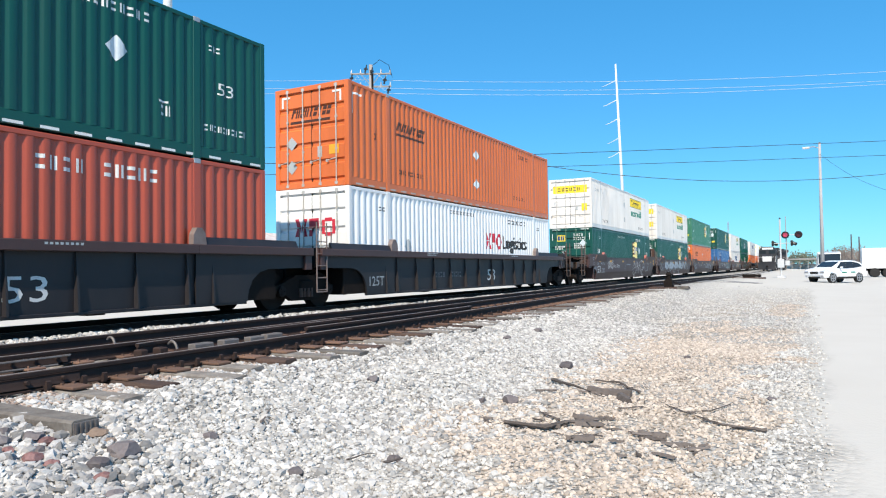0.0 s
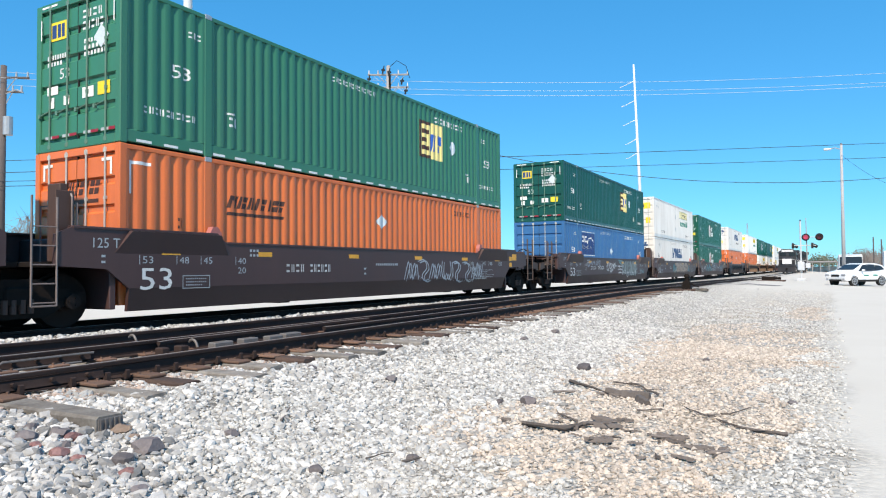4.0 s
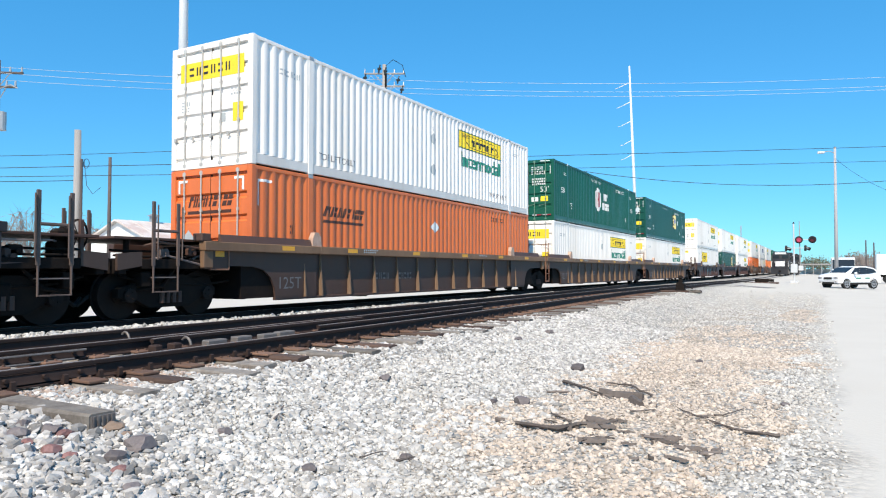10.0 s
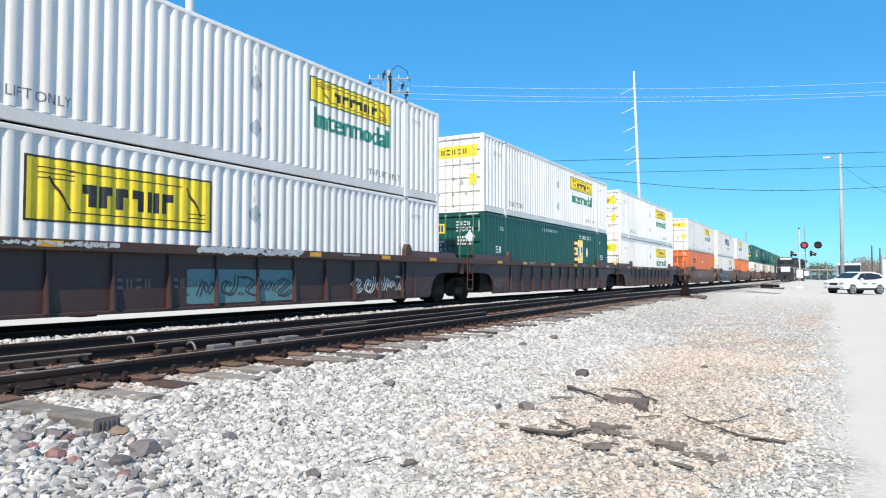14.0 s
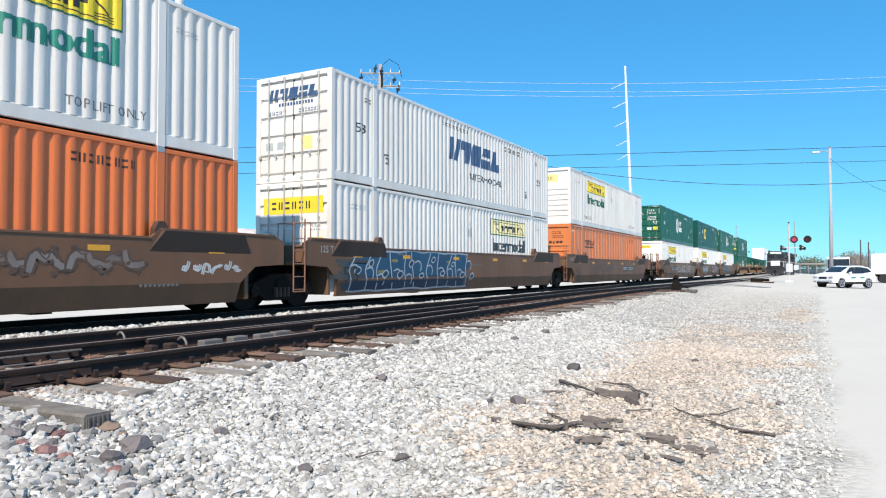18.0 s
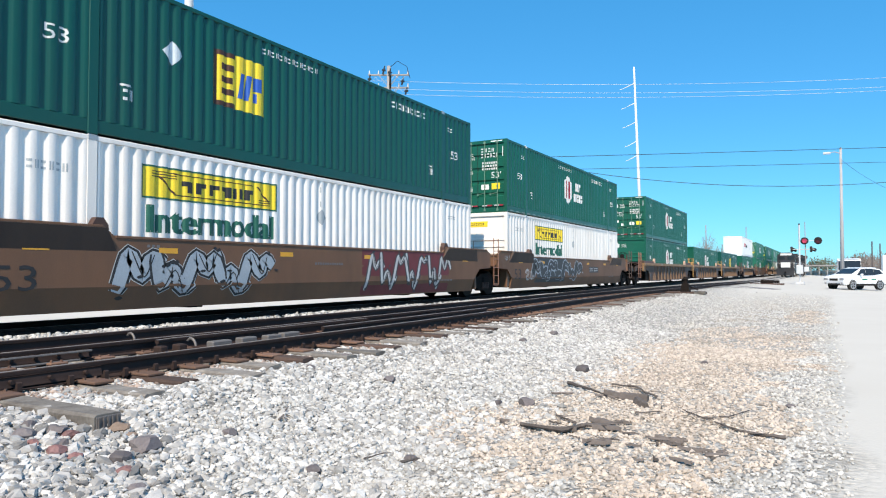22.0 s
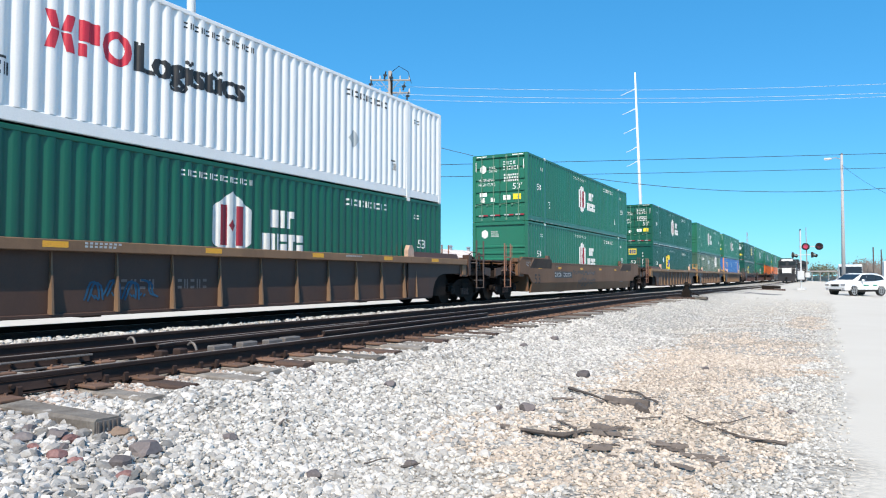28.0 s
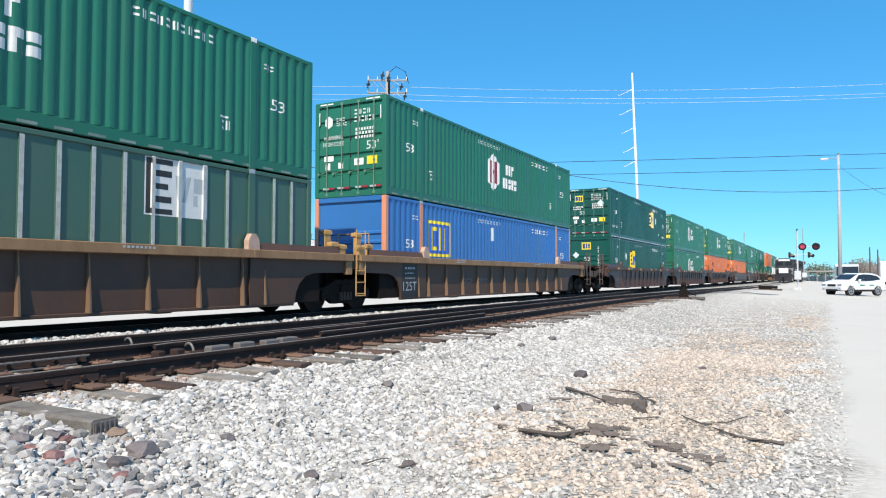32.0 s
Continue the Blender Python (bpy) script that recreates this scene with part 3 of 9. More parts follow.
    ln.new(isx.outputs[0], both.inputs[1])
    yard = n.new("ShaderNodeMapRange")
    yard.inputs["From Min"].default_value, yard.inputs["From Max"].default_value = -14.5, -16.0
    ln.new(sep.outputs["X"], yard.inputs["Value"])
    pale = n.new("ShaderNodeMath")
    pale.operation = "MAXIMUM"
    ln.new(yard.outputs[0], pale.inputs[0])
    ln.new(road.outputs[0], pale.inputs[1])
    mx = n.new("ShaderNodeMath")
    mx.operation = "MAXIMUM"
    ln.new(both.outputs[0], mx.inputs[0])
    ln.new(pale.outputs[0], mx.inputs[1])
    rr = n.new("ShaderNodeValToRGB")
    rr.color_ramp.elements[0].color, rr.color_ramp.elements[1].color = (0.48, 0.455, 0.415, 1), (0.54, 0.52, 0.48, 1)
    ln.new(big.outputs["Fac"], rr.inputs["Fac"])
    fin = n.new("ShaderNodeMix")
    fin.data_type = "RGBA"
    ln.new(mx.outputs[0], fin.inputs["Factor"])
    ln.new(shade.outputs["Color"], fin.inputs["A"])
    ln.new(rr.outputs["Color"], fin.inputs["B"])
    ln.new(fin.outputs["Result"], b.inputs["Base Color"])
    # relief
    hsum = n.new("ShaderNodeMath")
    hsum.operation = "MULTIPLY_ADD"
    hsum.inputs[1].default_value = 0.35
    ln.new(v2.outputs["Distance"], hsum.inputs[0])
    ln.new(vor.outputs["Distance"], hsum.inputs[2])
    inv = n.new("ShaderNodeMath")
    inv.operation = "SUBTRACT"
    inv.inputs[0].default_value = 1.0
    ln.new(mx.outputs[0], inv.inputs[1])
    k = n.new("ShaderNodeMath")
    k.operation = "MULTIPLY_ADD"
    k.inputs[1].default_value, k.inputs[2].default_value = 0.85, 0.12
    ln.new(inv.outputs[0], k.inputs[0])
    bp = n.new("ShaderNodeBump")
    bp.invert = True
    bp.inputs["Distance"].default_value = 0.03
    ln.new(k.outputs[0], bp.inputs["Strength"])
    ln.new(hsum.outputs[0], bp.inputs["Height"])
    ln.new(bp.outputs["Normal"], b.inputs["Normal"])
    return m


build_ground()


def floor_z(x, y):
    return bed_height(x, y) + noise.noise(Vector((x * 0.9, y * 0.9, 0))) * 0.03 * (0.25 if x > 0.2 else 1)


# ---------------------------------------------------------------- tracks
RAIL = [(-0.07, -0.175), (0.07, -0.175), (0.07, -0.162), (0.012, -0.145), (0.009, -0.05), (0.034, -0.038), (0.036, -0.006), (0.028, 0.0), (-0.028, 0.0), (-0.036, -0.006), (-0.034, -0.038), (-0.009, -0.05), (-0.012, -0.145), (-0.07, -0.162)]


def rail_object(path, name="rail"):
    """One rail along a list of (x, y, z) points, with a polished top as a part."""
    g, top = Geo(), Geo()
    n = len(RAIL)
    v = [(x + p[0], y, z + p[1]) for x, y, z in path for p in RAIL]
    f = [(k * n + i, k * n + (i + 1) % n, (k + 1) * n + (i + 1) % n, (k + 1) * n + i) for k in range(len(path) - 1) for i in range(n)]
    f += [tuple(range(n))[::-1], tuple(range((len(path) - 1) * n, len(path) * n))]
    g.add(v, f)
    tv = [(x + s * 0.026, y, z + h) for x, y, z in path for s, h in ((-1, 0.0005), (1, 0.0005), (1, 0.003), (-1, 0.003))]
    top.add(tv, [(k * 4 + i, k * 4 + (i + 1) % 4, k * 4 + 4 + (i + 1) % 4, k * 4 + 4 + i) for k in range(len(path) - 1) for i in range(4)])
    ob = part(name, g, RUST)
    part("rail_head", top, RAILTOP, ob, "worn bright rail head")
    return ob


TRACK_Y = [-40, -20, -8] + [0.0 + 1.5 * i for i in range(40)] + [62 + 6 * i for i in range(24)] + [230, 300, 450, 700]
for side in (-1, 1):
    tagged(rail_object([(TRAIN_X + side * GAUGE / 2, y, 0.0) for y in TRACK_Y]), "rusty steel rail under the train", "rail", "rails of the train track", "structure")
NEAR_Y = [y for y in TRACK_Y if y <= 30] + [30 + 6 * i for i in range(1, 12)]
for side in (-1, 1):
    tagged(rail_object([(near_track(y) + side * GAUGE / 2, y, 0.03 - 0.15 * min(max(y - 30, 0) / 66, 1)) for y in NEAR_Y]), "rusty steel rail of the nearer track", "rail", "rails of the near track", "structure")

# ---------------------------------------------------------------- containers
CL, CW, CH = 16.154, 1.295, 2.896          # length, half width, height
POSTS = (1.98, CL - 1.98)


def corrugation(style):
    """Breaks of the side wall along y, with how far each lies behind the outer face."""
    pts = []
    bays = [(0.13, POSTS[0] - 0.1), (POSTS[0] + 0.1, POSTS[1] - 0.1), (POSTS[1] + 0.1, CL - 0.13)]
    for a, b in bays:
        if style == "post":
            n = max(1, round((b - a) / 0.61))
            p = (b - a) / n
            pts.append((a, 0.035))
            for i in range(1, n):
                y = a + i * p
                pts += [(y - 0.045, 0.035), (y - 0.035, 0.0), (y + 0.035, 0.0), (y + 0.045, 0.035)]
            pts.append((b, 0.035))
        else:
            n = max(1, round((b - a) / 0.272))
            p = (b - a) / n
            for i in range(n):
                y = a + i * p
                pts += [(y + k * p, d) for k, d in ((0.0, 0.0), (0.15, 0.002), (0.25, 0.012), (0.36, 0.037), (0.44, 0.042), (0.56, 0.042), (0.64, 0.037), (0.75, 0.012), (0.85, 0.002))]
            pts.append((b, 0.0))
    return pts


CORR = {"wave": corrugation("wave"), "post": corrugation("post")}
CORR_Y = {k: np.array([p[0] for p in v]) for k, v in CORR.items()}
CORR_D = {k: np.array([p[1] for p in v]) for k, v in CORR.items()}


def decal(shape, y0, z0, style="wave", lift=0.004, x=CW - 0.006):
    """Painted shape on a side wall: it follows the corrugation."""
    bm = bmesh.new()
    vs = [bm.verts.new((0, y0 + u, z0 + w)) for u, w in shape[0]]
    for f in shape[1]:
        try:
            bm.faces.new([vs[i] for i in f])
        except ValueError:
            pass
    if style:
        lo, hi = min(v.co.y for v in bm.verts), max(v.co.y for v in bm.verts)
        for yb in CORR_Y[style]:
            if lo < yb < hi:
                bmesh.ops.bisect_plane(bm, geom=bm.verts[:] + bm.edges[:] + bm.faces[:], plane_co=(0, float(yb), 0), plane_no=(0, 1, 0), dist=1e-5)
        for v in bm.verts:
            v.co.x = x - float(np.interp(v.co.y, CORR_Y[style], CORR_D[style])) + lift
    else:
        for v in bm.verts:
            v.co.x = x + lift
    for f in bm.faces:
        f.normal_update()
        if f.normal.x < 0:
            f.normal_flip()
    return bm


def end_decal(shape, x0, z0, y=-0.004):
    """Painted shape on the end wall that faces -y; u runs towards +x."""
    bm = bmesh.new()
    vs = [bm.verts.new((x0 + u, y, z0 + w)) for u, w in shape[0]]
    for f in shape[1]:
        try:
            bm.faces.new([vs[i] for i in f])
        except ValueError:
            pass
    for f in bm.faces:
        f.normal_update()
        if f.normal.y > 0:
            f.normal_flip()
    return bm


def bm_part(name, bm, material, parent, label=""):
    me = bpy.data.meshes.new(name)
    bm.to_mesh(me)
    bm.free()
    me.materials.append(material)
    ob = part(name, me, material, parent, label)
    if name.endswith(("stencil", "wordmark", "device")) or name in ("sign_ornament", "sign_border", "emblem_border", "spray_fill", "spray_line", "lettering", "corner_tape", "plate", "white_plate"):
        ob["kind"] = "stuff"
    return ob


SHELL = {}


def shell_mesh(key, body, make):
    k = (key, body.name)
    if k not in SHELL:
        SHELL[k] = make().mesh(key[0] if isinstance(key, tuple) else key, body)
        if key[0] == "side_wall" and key[1] == "wave":
            for p in SHELL[k].polygons[:-6]:
                p.use_smooth = True
    return SHELL[k]


def side_geo(style, s):
    g = Geo()
    z0, z1 = 0.26, CH - 0.10
    x = s * (CW - 0.006)
    ys, ds = CORR_Y[style], CORR_D[style]
    v = []
    for y, d in zip(ys, ds):
        v += [(x - s * d, y, z0), (x - s * d, y, z1)]
    f = []
    for i in range(len(ys) - 1):
        if ys[i + 1] - ys[i] > 0.15 and abs(ys[i + 1] - POSTS[0] - 0.1) < 0.01 or abs(ys[i + 1] - POSTS[1] - 0.1) < 0.01:
            continue
        q = (2 * i, 2 * i + 2, 2 * i + 3, 2 * i + 1)
        f.append(q)
    g.add(v, f)
    xi = s * (CW - 0.06)
    g.box(min(xi, xi - s * 0.02), max(xi, xi - s * 0.02), 0.13, CL - 0.13, z0, z1)
    return g


def end_rib_geo(y, face, ribs):
    """A closed end pressed into horizontal ribs. face: -1 looks towards -y."""
    line = [(y, 0.16)]
    for i in range(ribs):
        a = 0.42 + i * (1.62 / ribs)
        line += [(y, a), (y + face * 0.035, a + 0.03), (y + face * 0.035, a + 0.09), (y, a + 0.12)]
    line += [(y, CH - 0.14), (y - face * 0.05, CH - 0.14), (y - face * 0.05, 0.16)]
    return Geo().prism(line, -CW + 0.13, CW - 0.13, "x")


def door_geo(x0, x1):
    g = Geo()
    yb, yf = 0.075, 0.03
    h = (CH - 0.34) / 5
    line = [(yb, 0.16)]
    for i in range(5):
        z = 0.19 + i * h
        line += [(yb, z + 0.05), (yf, z + 0.09), (yf, z + h - 0.07), (yb, z + h - 0.03)]
    line += [(yb, CH - 0.14), (yb + 0.03, CH - 0.14), (yb + 0.03, 0.16)]
    return g.prism(line, x0, x1, "x")


def shell(body, style="wave", door=True, post=None, ribs=6, rail=None):
    """A bare 53-foot container: its parts under an Empty at the middle of the near end's base."""
    ob = empty("shipping_container")
    post = post or body
    rail = rail or body
    for s in (1, -1):
        part("side_wall", shell_mesh(("side_wall", style, s), body, lambda s=s: side_geo(style, s)), body, ob)
        part("bottom_rail", shell_mesh(("bottom_rail", s), rail, lambda s=s: Geo().box(min(s * (CW - 0.1), s * (CW - 0.012)), max(s * (CW - 0.1), s * (CW - 0.012)), 0.1, CL - 0.1, 0.03, 0.262, 0.012)), rail, ob)
        part("top_rail", shell_mesh(("top_rail", s), body, lambda s=s: Geo().box(min(s * (CW - 0.08), s * (CW - 0.004)), max(s * (CW - 0.08), s * (CW - 0.004)), 0.1, CL - 0.1, CH - 0.102, CH - 0.01, 0.012)), body, ob)
        for y in (0.075, CL - 0.075):
            part("corner_post", shell_mesh(("corner_post", s, y > 1), post, lambda s=s, y=y: Geo().box(min(s * (CW - 0.15), s * CW), max(s * (CW - 0.15), s * CW), y - 0.075, y + 0.075, 0.0, CH, 0.015)), post, ob)
        for y in POSTS:
            part("lifting_post", shell_mesh(("lifting_post", s, y > 3), post, lambda s=s, y=y: Geo().box(min(s * (CW - 0.1), s * (CW + 0.004)), max(s * (CW - 0.1), s * (CW + 0.004)), y - 0.095, y + 0.095, 0.0, CH, 0.012)), post, ob)
            if s > 0:
                part("lifting_casting", shell_mesh(("lifting_casting", s, y > 3), STEEL if body not in (HUB, HUBP, XPW) else TAPE, lambda s=s, y=y: Geo().box(min(s * (CW - 0.11), s * (CW + 0.009)), max(s * (CW - 0.11), s * (CW + 0.009)), y - 0.09, y + 0.09, CH - 0.1, CH + 0.006, 0.012)), BARM, ob)
    part("roof", shell_mesh("roof", ROOF, lambda: Geo().box(-CW + 0.06, CW - 0.06, 0.08, CL - 0.08, CH - 0.05, CH - 0.022)), ROOF, ob)
    part("floor", shell_mesh("floor", W_DRK, lambda: Geo().box(-CW + 0.09, CW - 0.09, 0.1, CL - 0.1, 0.05, 0.2)), W_DRK, ob)
    for y in (0.02, CL - 0.02):
        part("end_sill", shell_mesh(("end_sill", y > 1), body, lambda y=y: Geo().box(-CW + 0.15, CW - 0.15, y - 0.02, y + 0.1 if y < 1 else y + 0.02, 0.0, 0.17, 0.01)), body, ob)
        part("end_header", shell_mesh(("end_header", y > 1), body, lambda y=y: Geo().box(-CW + 0.15, CW - 0.15, y - 0.02, y + 0.1 if y < 1 else y + 0.02, CH - 0.145, CH, 0.01)), body, ob)
    far = part("end_wall", shell_mesh(("end_wall", "far"), body, lambda: end_rib_geo(CL - 0.06, 1, 6)), body, ob)
    if door:
        for x0, x1 in ((-CW + 0.15, -0.012), (0.012, CW - 0.15)):
            d = part("door", shell_mesh(("door", x0 < -0.1), body, lambda x0=x0, x1=x1: door_geo(x0, x1)), body, ob)
            for k in (0.27, 0.76):
                xb = x0 + (x1 - x0) * k
                part("lock_bar", shell_mesh(("lock_bar", round(xb, 2)), BARM if body not in (HUB, HUBP, EMPG, EMPP) else GBAR, lambda xb=xb: Geo().rod((xb, 0.005, 0.05), (xb, 0.005, CH - 0.04), 0.019, 8).box(xb - 0.05, xb + 0.05, -0.006, 0.03, 0.06, 0.13).box(xb - 0.05, xb + 0.05, -0.006, 0.03, CH - 0.14, CH - 0.06).box(xb - 0.035, xb + 0.035, -0.004, 0.03, 1.0, 1.06).box(xb - 0.035, xb + 0.035, -0.004, 0.03, 1.9, 1.96).rod((xb, -0.012, 0.78), (xb - 0.3, -0.012, 0.72), 0.014, 6).box(xb - 0.33, xb - 0.27, -0.03, 0.02, 0.68, 0.76)), BARM, d, "steel locking bar with handle")
        part("door_seal", shell_mesh("door_seal", BLACKR, lambda: Geo().box(-0.011, 0.011, 0.04, 0.08, 0.17, CH - 0.15)), BLACKR, ob)
    else:
        part("end_wall", shell_mesh(("end_wall", "near", ribs), body, lambda: end_rib_geo(0.06, -1, ribs)), body, ob)
    return ob


def side_word(ob, text, y, z, h, material, width=None, style="wave", slant=0.0, name="lettering"):
    return bm_part(name, decal(letters(text, h, width, slant), y, z, style), material, ob)


def bold_word(ob, text, y, z, h, material, width):
    """Thick lettering: the word and the same word a hand's breadth on."""
    k = 0.075 * h
    for i in range(3):
        bm_part("lettering", decal(letters(text, h - 2 * k * (i == 1), width - 2 * k), y + i * k, z + k * (i == 1), "wave", 0.004 + 0.0012 * i), material, ob)


def side_shape(ob, shape, y, z, material, name="marking", style="wave", lift=0.004, label=""):
    return bm_part(name, decal(shape, y, z, style, lift), material, ob, label)


def bars(*rows):
    """Small unreadable writing as rows of bars: (u, w, length, height, pieces)."""
    out = []
    for u, w, ln, h, n in rows:
        p = ln / n
        for i in range(n):
            if h < 0.1:
                out.append((u + i * p, u + (i + 0.62) * p, w, w + h))
            elif i % 2:
                out += [(u + i * p, u + (i + 0.2) * p, w, w + h), (u + (i + 0.4) * p, u + (i + 0.6) * p, w, w + h)]
            else:
                out += [(u + i * p, u + (i + 0.62) * p, w, w + 0.28 * h), (u + i * p, u + (i + 0.62) * p, w + 0.72 * h, w + h)]
    return blocks(*out)


def diamond(r):
    return blocks([(0, -r), (r, 0), (0, r), (-r, 0)])


def hexagon(r, squash=0.86):
    return blocks([(r * squash * math.sin(math.radians(60 * i)), r * math.cos(math.radians(60 * i))) for i in range(6)][::-1])


def placard(ob, y, z, r=0.24, style="wave", material=None):
    side_shape(ob, diamond(r), y, z, material or M_PLAC, "placard", style, 0.006)


def common_marks(ob, ink, style="wave", size=True):
    """The 53 at both ends, the number row and the small notices."""
    if size:
        side_word(ob, "53", 1.12, 1.42, 0.26, ink, 0.42, style)
        side_word(ob, "53", 14.75, 1.42, 0.26, ink, 0.42, style)
    side_shape(ob, bars((11.2, 2.42, 1.9, 0.17, 11)), 0, 0, ink, "number_stencil", style)
    side_shape(ob, bars((6.0, 2.52, 1.9, 0.12, 14)), 0, 0, ink, "notice_stencil", style)
    side_shape(ob, bars((2.55, 0.72, 0.26, 0.2, 2), (13.3, 0.72, 0.26, 0.2, 2), (2.5, 0.97, 0.36, 0.04, 1), (13.25, 0.97, 0.36, 0.04, 1), (1.5, 2.3, 0.34, 0.12, 3), (14.5, 2.3, 0.34, 0.12, 3)), 0, 0, ink, "notice_stencil", style)


def door_marks(ob, ink, kind):
    """Markings of the door end: number rows, notices, plates."""
    def put(shape, x, z, m, name="marking", y=0.024):
        bm_part(name, end_decal(shape, x, z, y), m, ob)
    put(bars((0.16, 2.42, 0.62, 0.15, 4), (0.16, 2.2, 0.78, 0.16, 6), (0.2, 1.94, 0.7, 0.08, 7), (0.2, 1.82, 0.7, 0.08, 6), (0.2, 1.7, 0.7, 0.08, 7)), 0, 0, ink, "number_stencil")
    put(blocks((0.62, 0.98, 0.92, 1.16)), 0, 0, M_YEL, "yellow_plate", 0.02)
    put(blocks((0.16, 0.5, 0.92, 1.12)), 0, 0, TAPE, "white_plate", 0.02)
    put(blocks((-0.95, -0.6, 1.1, 1.26), (-0.9, -0.72, 0.84, 1.05), (-0.42, -0.24, 0.86, 1.04)), 0, 0, TAPE, "white_plate", 0.02)
    if kind != "hub":
        put(bars((-0.95, 1.78, 0.62, 0.09, 8), (-0.95, 1.66, 0.5, 0.08, 5)), 0, 0, ink, "notice_stencil")
    # red and white strip tape along the door sill
    put(blocks((-1.0, -0.78, 0.25, 0.305), (-0.45, -0.23, 0.25, 0.305), (0.2, 0.42, 0.25, 0.305), (0.72, 0.94, 0.25, 0.305)), 0, 0, M_GREY, "corner_tape", 0.02)
    put(blocks((-0.78, -0.56, 0.25, 0.305), (-0.23, -0.01, 0.25, 0.305), (0.42, 0.64, 0.25, 0.305), (0.94, 1.12, 0.25, 0.305)), 0, 0, M_MAR, "corner_tape", 0.02)
    put(blocks((-1.09, -0.6, CH - 0.09, CH - 0.05), (0.6, 1.09, CH - 0.09, CH - 0.05)), 0, 0, TAPE, "corner_tape", -0.006)
    put(blocks((-1.13, -1.1, 2.2, 2.6), (1.1, 1.13, 2.2, 2.6)), 0, 0, TAPE, "corner_tape", -0.006)
    if kind == "hub":
        put(hexagon(0.19), -0.78, 2.28, M_WHITE, "emblem", 0.02)
        put(bars((-0.5, 2.28, 0.34, 0.1, 3), (-0.5, 2.14, 0.4, 0.1, 5)), 0, 0, M_WHITE, "wordmark")
        put(letters("53'", 0.26, 0.42), 0.6, 1.36, M_WHITE, "lettering")
        put(letters("WARNING", 0.13, 0.72), -0.98, 1.74, M_WHITE, "lettering")
        put(letters("HIGH CUBE", 0.13, 0.78), -1.0, 1.55, M_WHITE, "lettering")
    if kind == "emp":
        put(blocks((-0.86, -0.34, 2.14, 2.5)), 0, 0, M_YEL, "emblem", 0.02)
        put(blocks((-0.8, -0.66, 2.19, 2.45), (-0.62, -0.52, 2.19, 2.45), (-0.49, -0.4, 2.19, 2.45)), 0, 0, M_NAVY, "emblem_device", 0.018)
        put(letters("53", 0.2, 0.3), -0.55, 1.38, M_WHITE, "lettering")
        put(diamond(0.22), 0.72, 2.0, M_PLAC, "placard", 0.016)


def front_marks(ob, ink, kind):
    """Markings of the closed end."""
    def put(shape, x, z, m, name="marking", y=0.054):
        bm_part(name, end_decal(shape, x, z, y), m, ob)
    if kind == "hub":
        put(hexagon(0.2), -0.72, 2.38, M_WHITE, "emblem")
        put(bars((-0.42, 2.4, 0.34, 0.1, 3), (-0.42, 2.26, 0.4, 0.1, 5)), 0, 0, M_WHITE, "wordmark")
        put(letters("53'", 0.22, 0.36), -0.2, 0.6, M_WHITE, "lettering", 0.02)
    elif kind == "emp":
        put(blocks((-0.45, 0.1, 2.18, 2.6)), 0, 0, M_YEL, "emblem")
        put(blocks((-0.4, -0.24, 2.24, 2.54), (-0.2, -0.1, 2.24, 2.54), (-0.06, 0.05, 2.24, 2.54)), 0, 0, M_NAVY, "emblem_device", 0.05)
        put(letters("53", 0.24, 0.36), -0.3, 1.5, M_WHITE, "lettering", 0.02)
        put(blocks((-0.35, 0.05, 0.75, 1.0)), 0, 0, TAPE, "white_plate", 0.02)
        put(diamond(0.2), -0.8, 1.85, M_PLAC, "placard", 0.02)
        put(bars((0.52, 0.9, 0.12, 0.13, 1), (0.52, 1.1, 0.12, 0.13, 1), (0.52, 1.3, 0.12, 0.13, 1), (0.52, 1.5, 0.12, 0.13, 1), (0.52, 1.7, 0.12, 0.13, 1), (0.52, 2.0, 0.12, 0.13, 1), (0.52, 2.2, 0.12, 0.13, 1)), 0, 0, ink, "number_stencil", 0.02)
    elif kind == "jbwide":
        put(blocks((-0.95, 0.62, 2.2, 2.58)), 0, 0, M_YELP, "sign")
        put(bars((-0.62, 2.29, 1.0, 0.17, 6)), 0, 0, M_BLK, "wordmark", 0.05)
    elif kind == "jb":
        put(blocks((-0.42, 0.42, 2.34, 2.56)), 0, 0, M_YEL, "sign")
        put(bars((-0.3, 2.4, 0.6, 0.1, 6)), 0, 0, M_BLK, "wordmark", 0.05)
        put(blocks((0.35, 0.5, 0.5, 0.75)), 0, 0, M_GREY, "grey_plate", 0.02)
    elif kind == "xpo":
        put(letters("Logistics", 0.17, 0.62), -0.25, 2.36, M_BLK, "lettering")
        put(blocks((0.55, 0.68, 0.5, 0.9)), 0, 0, M_PLAC, "vent_plate", 0.02)


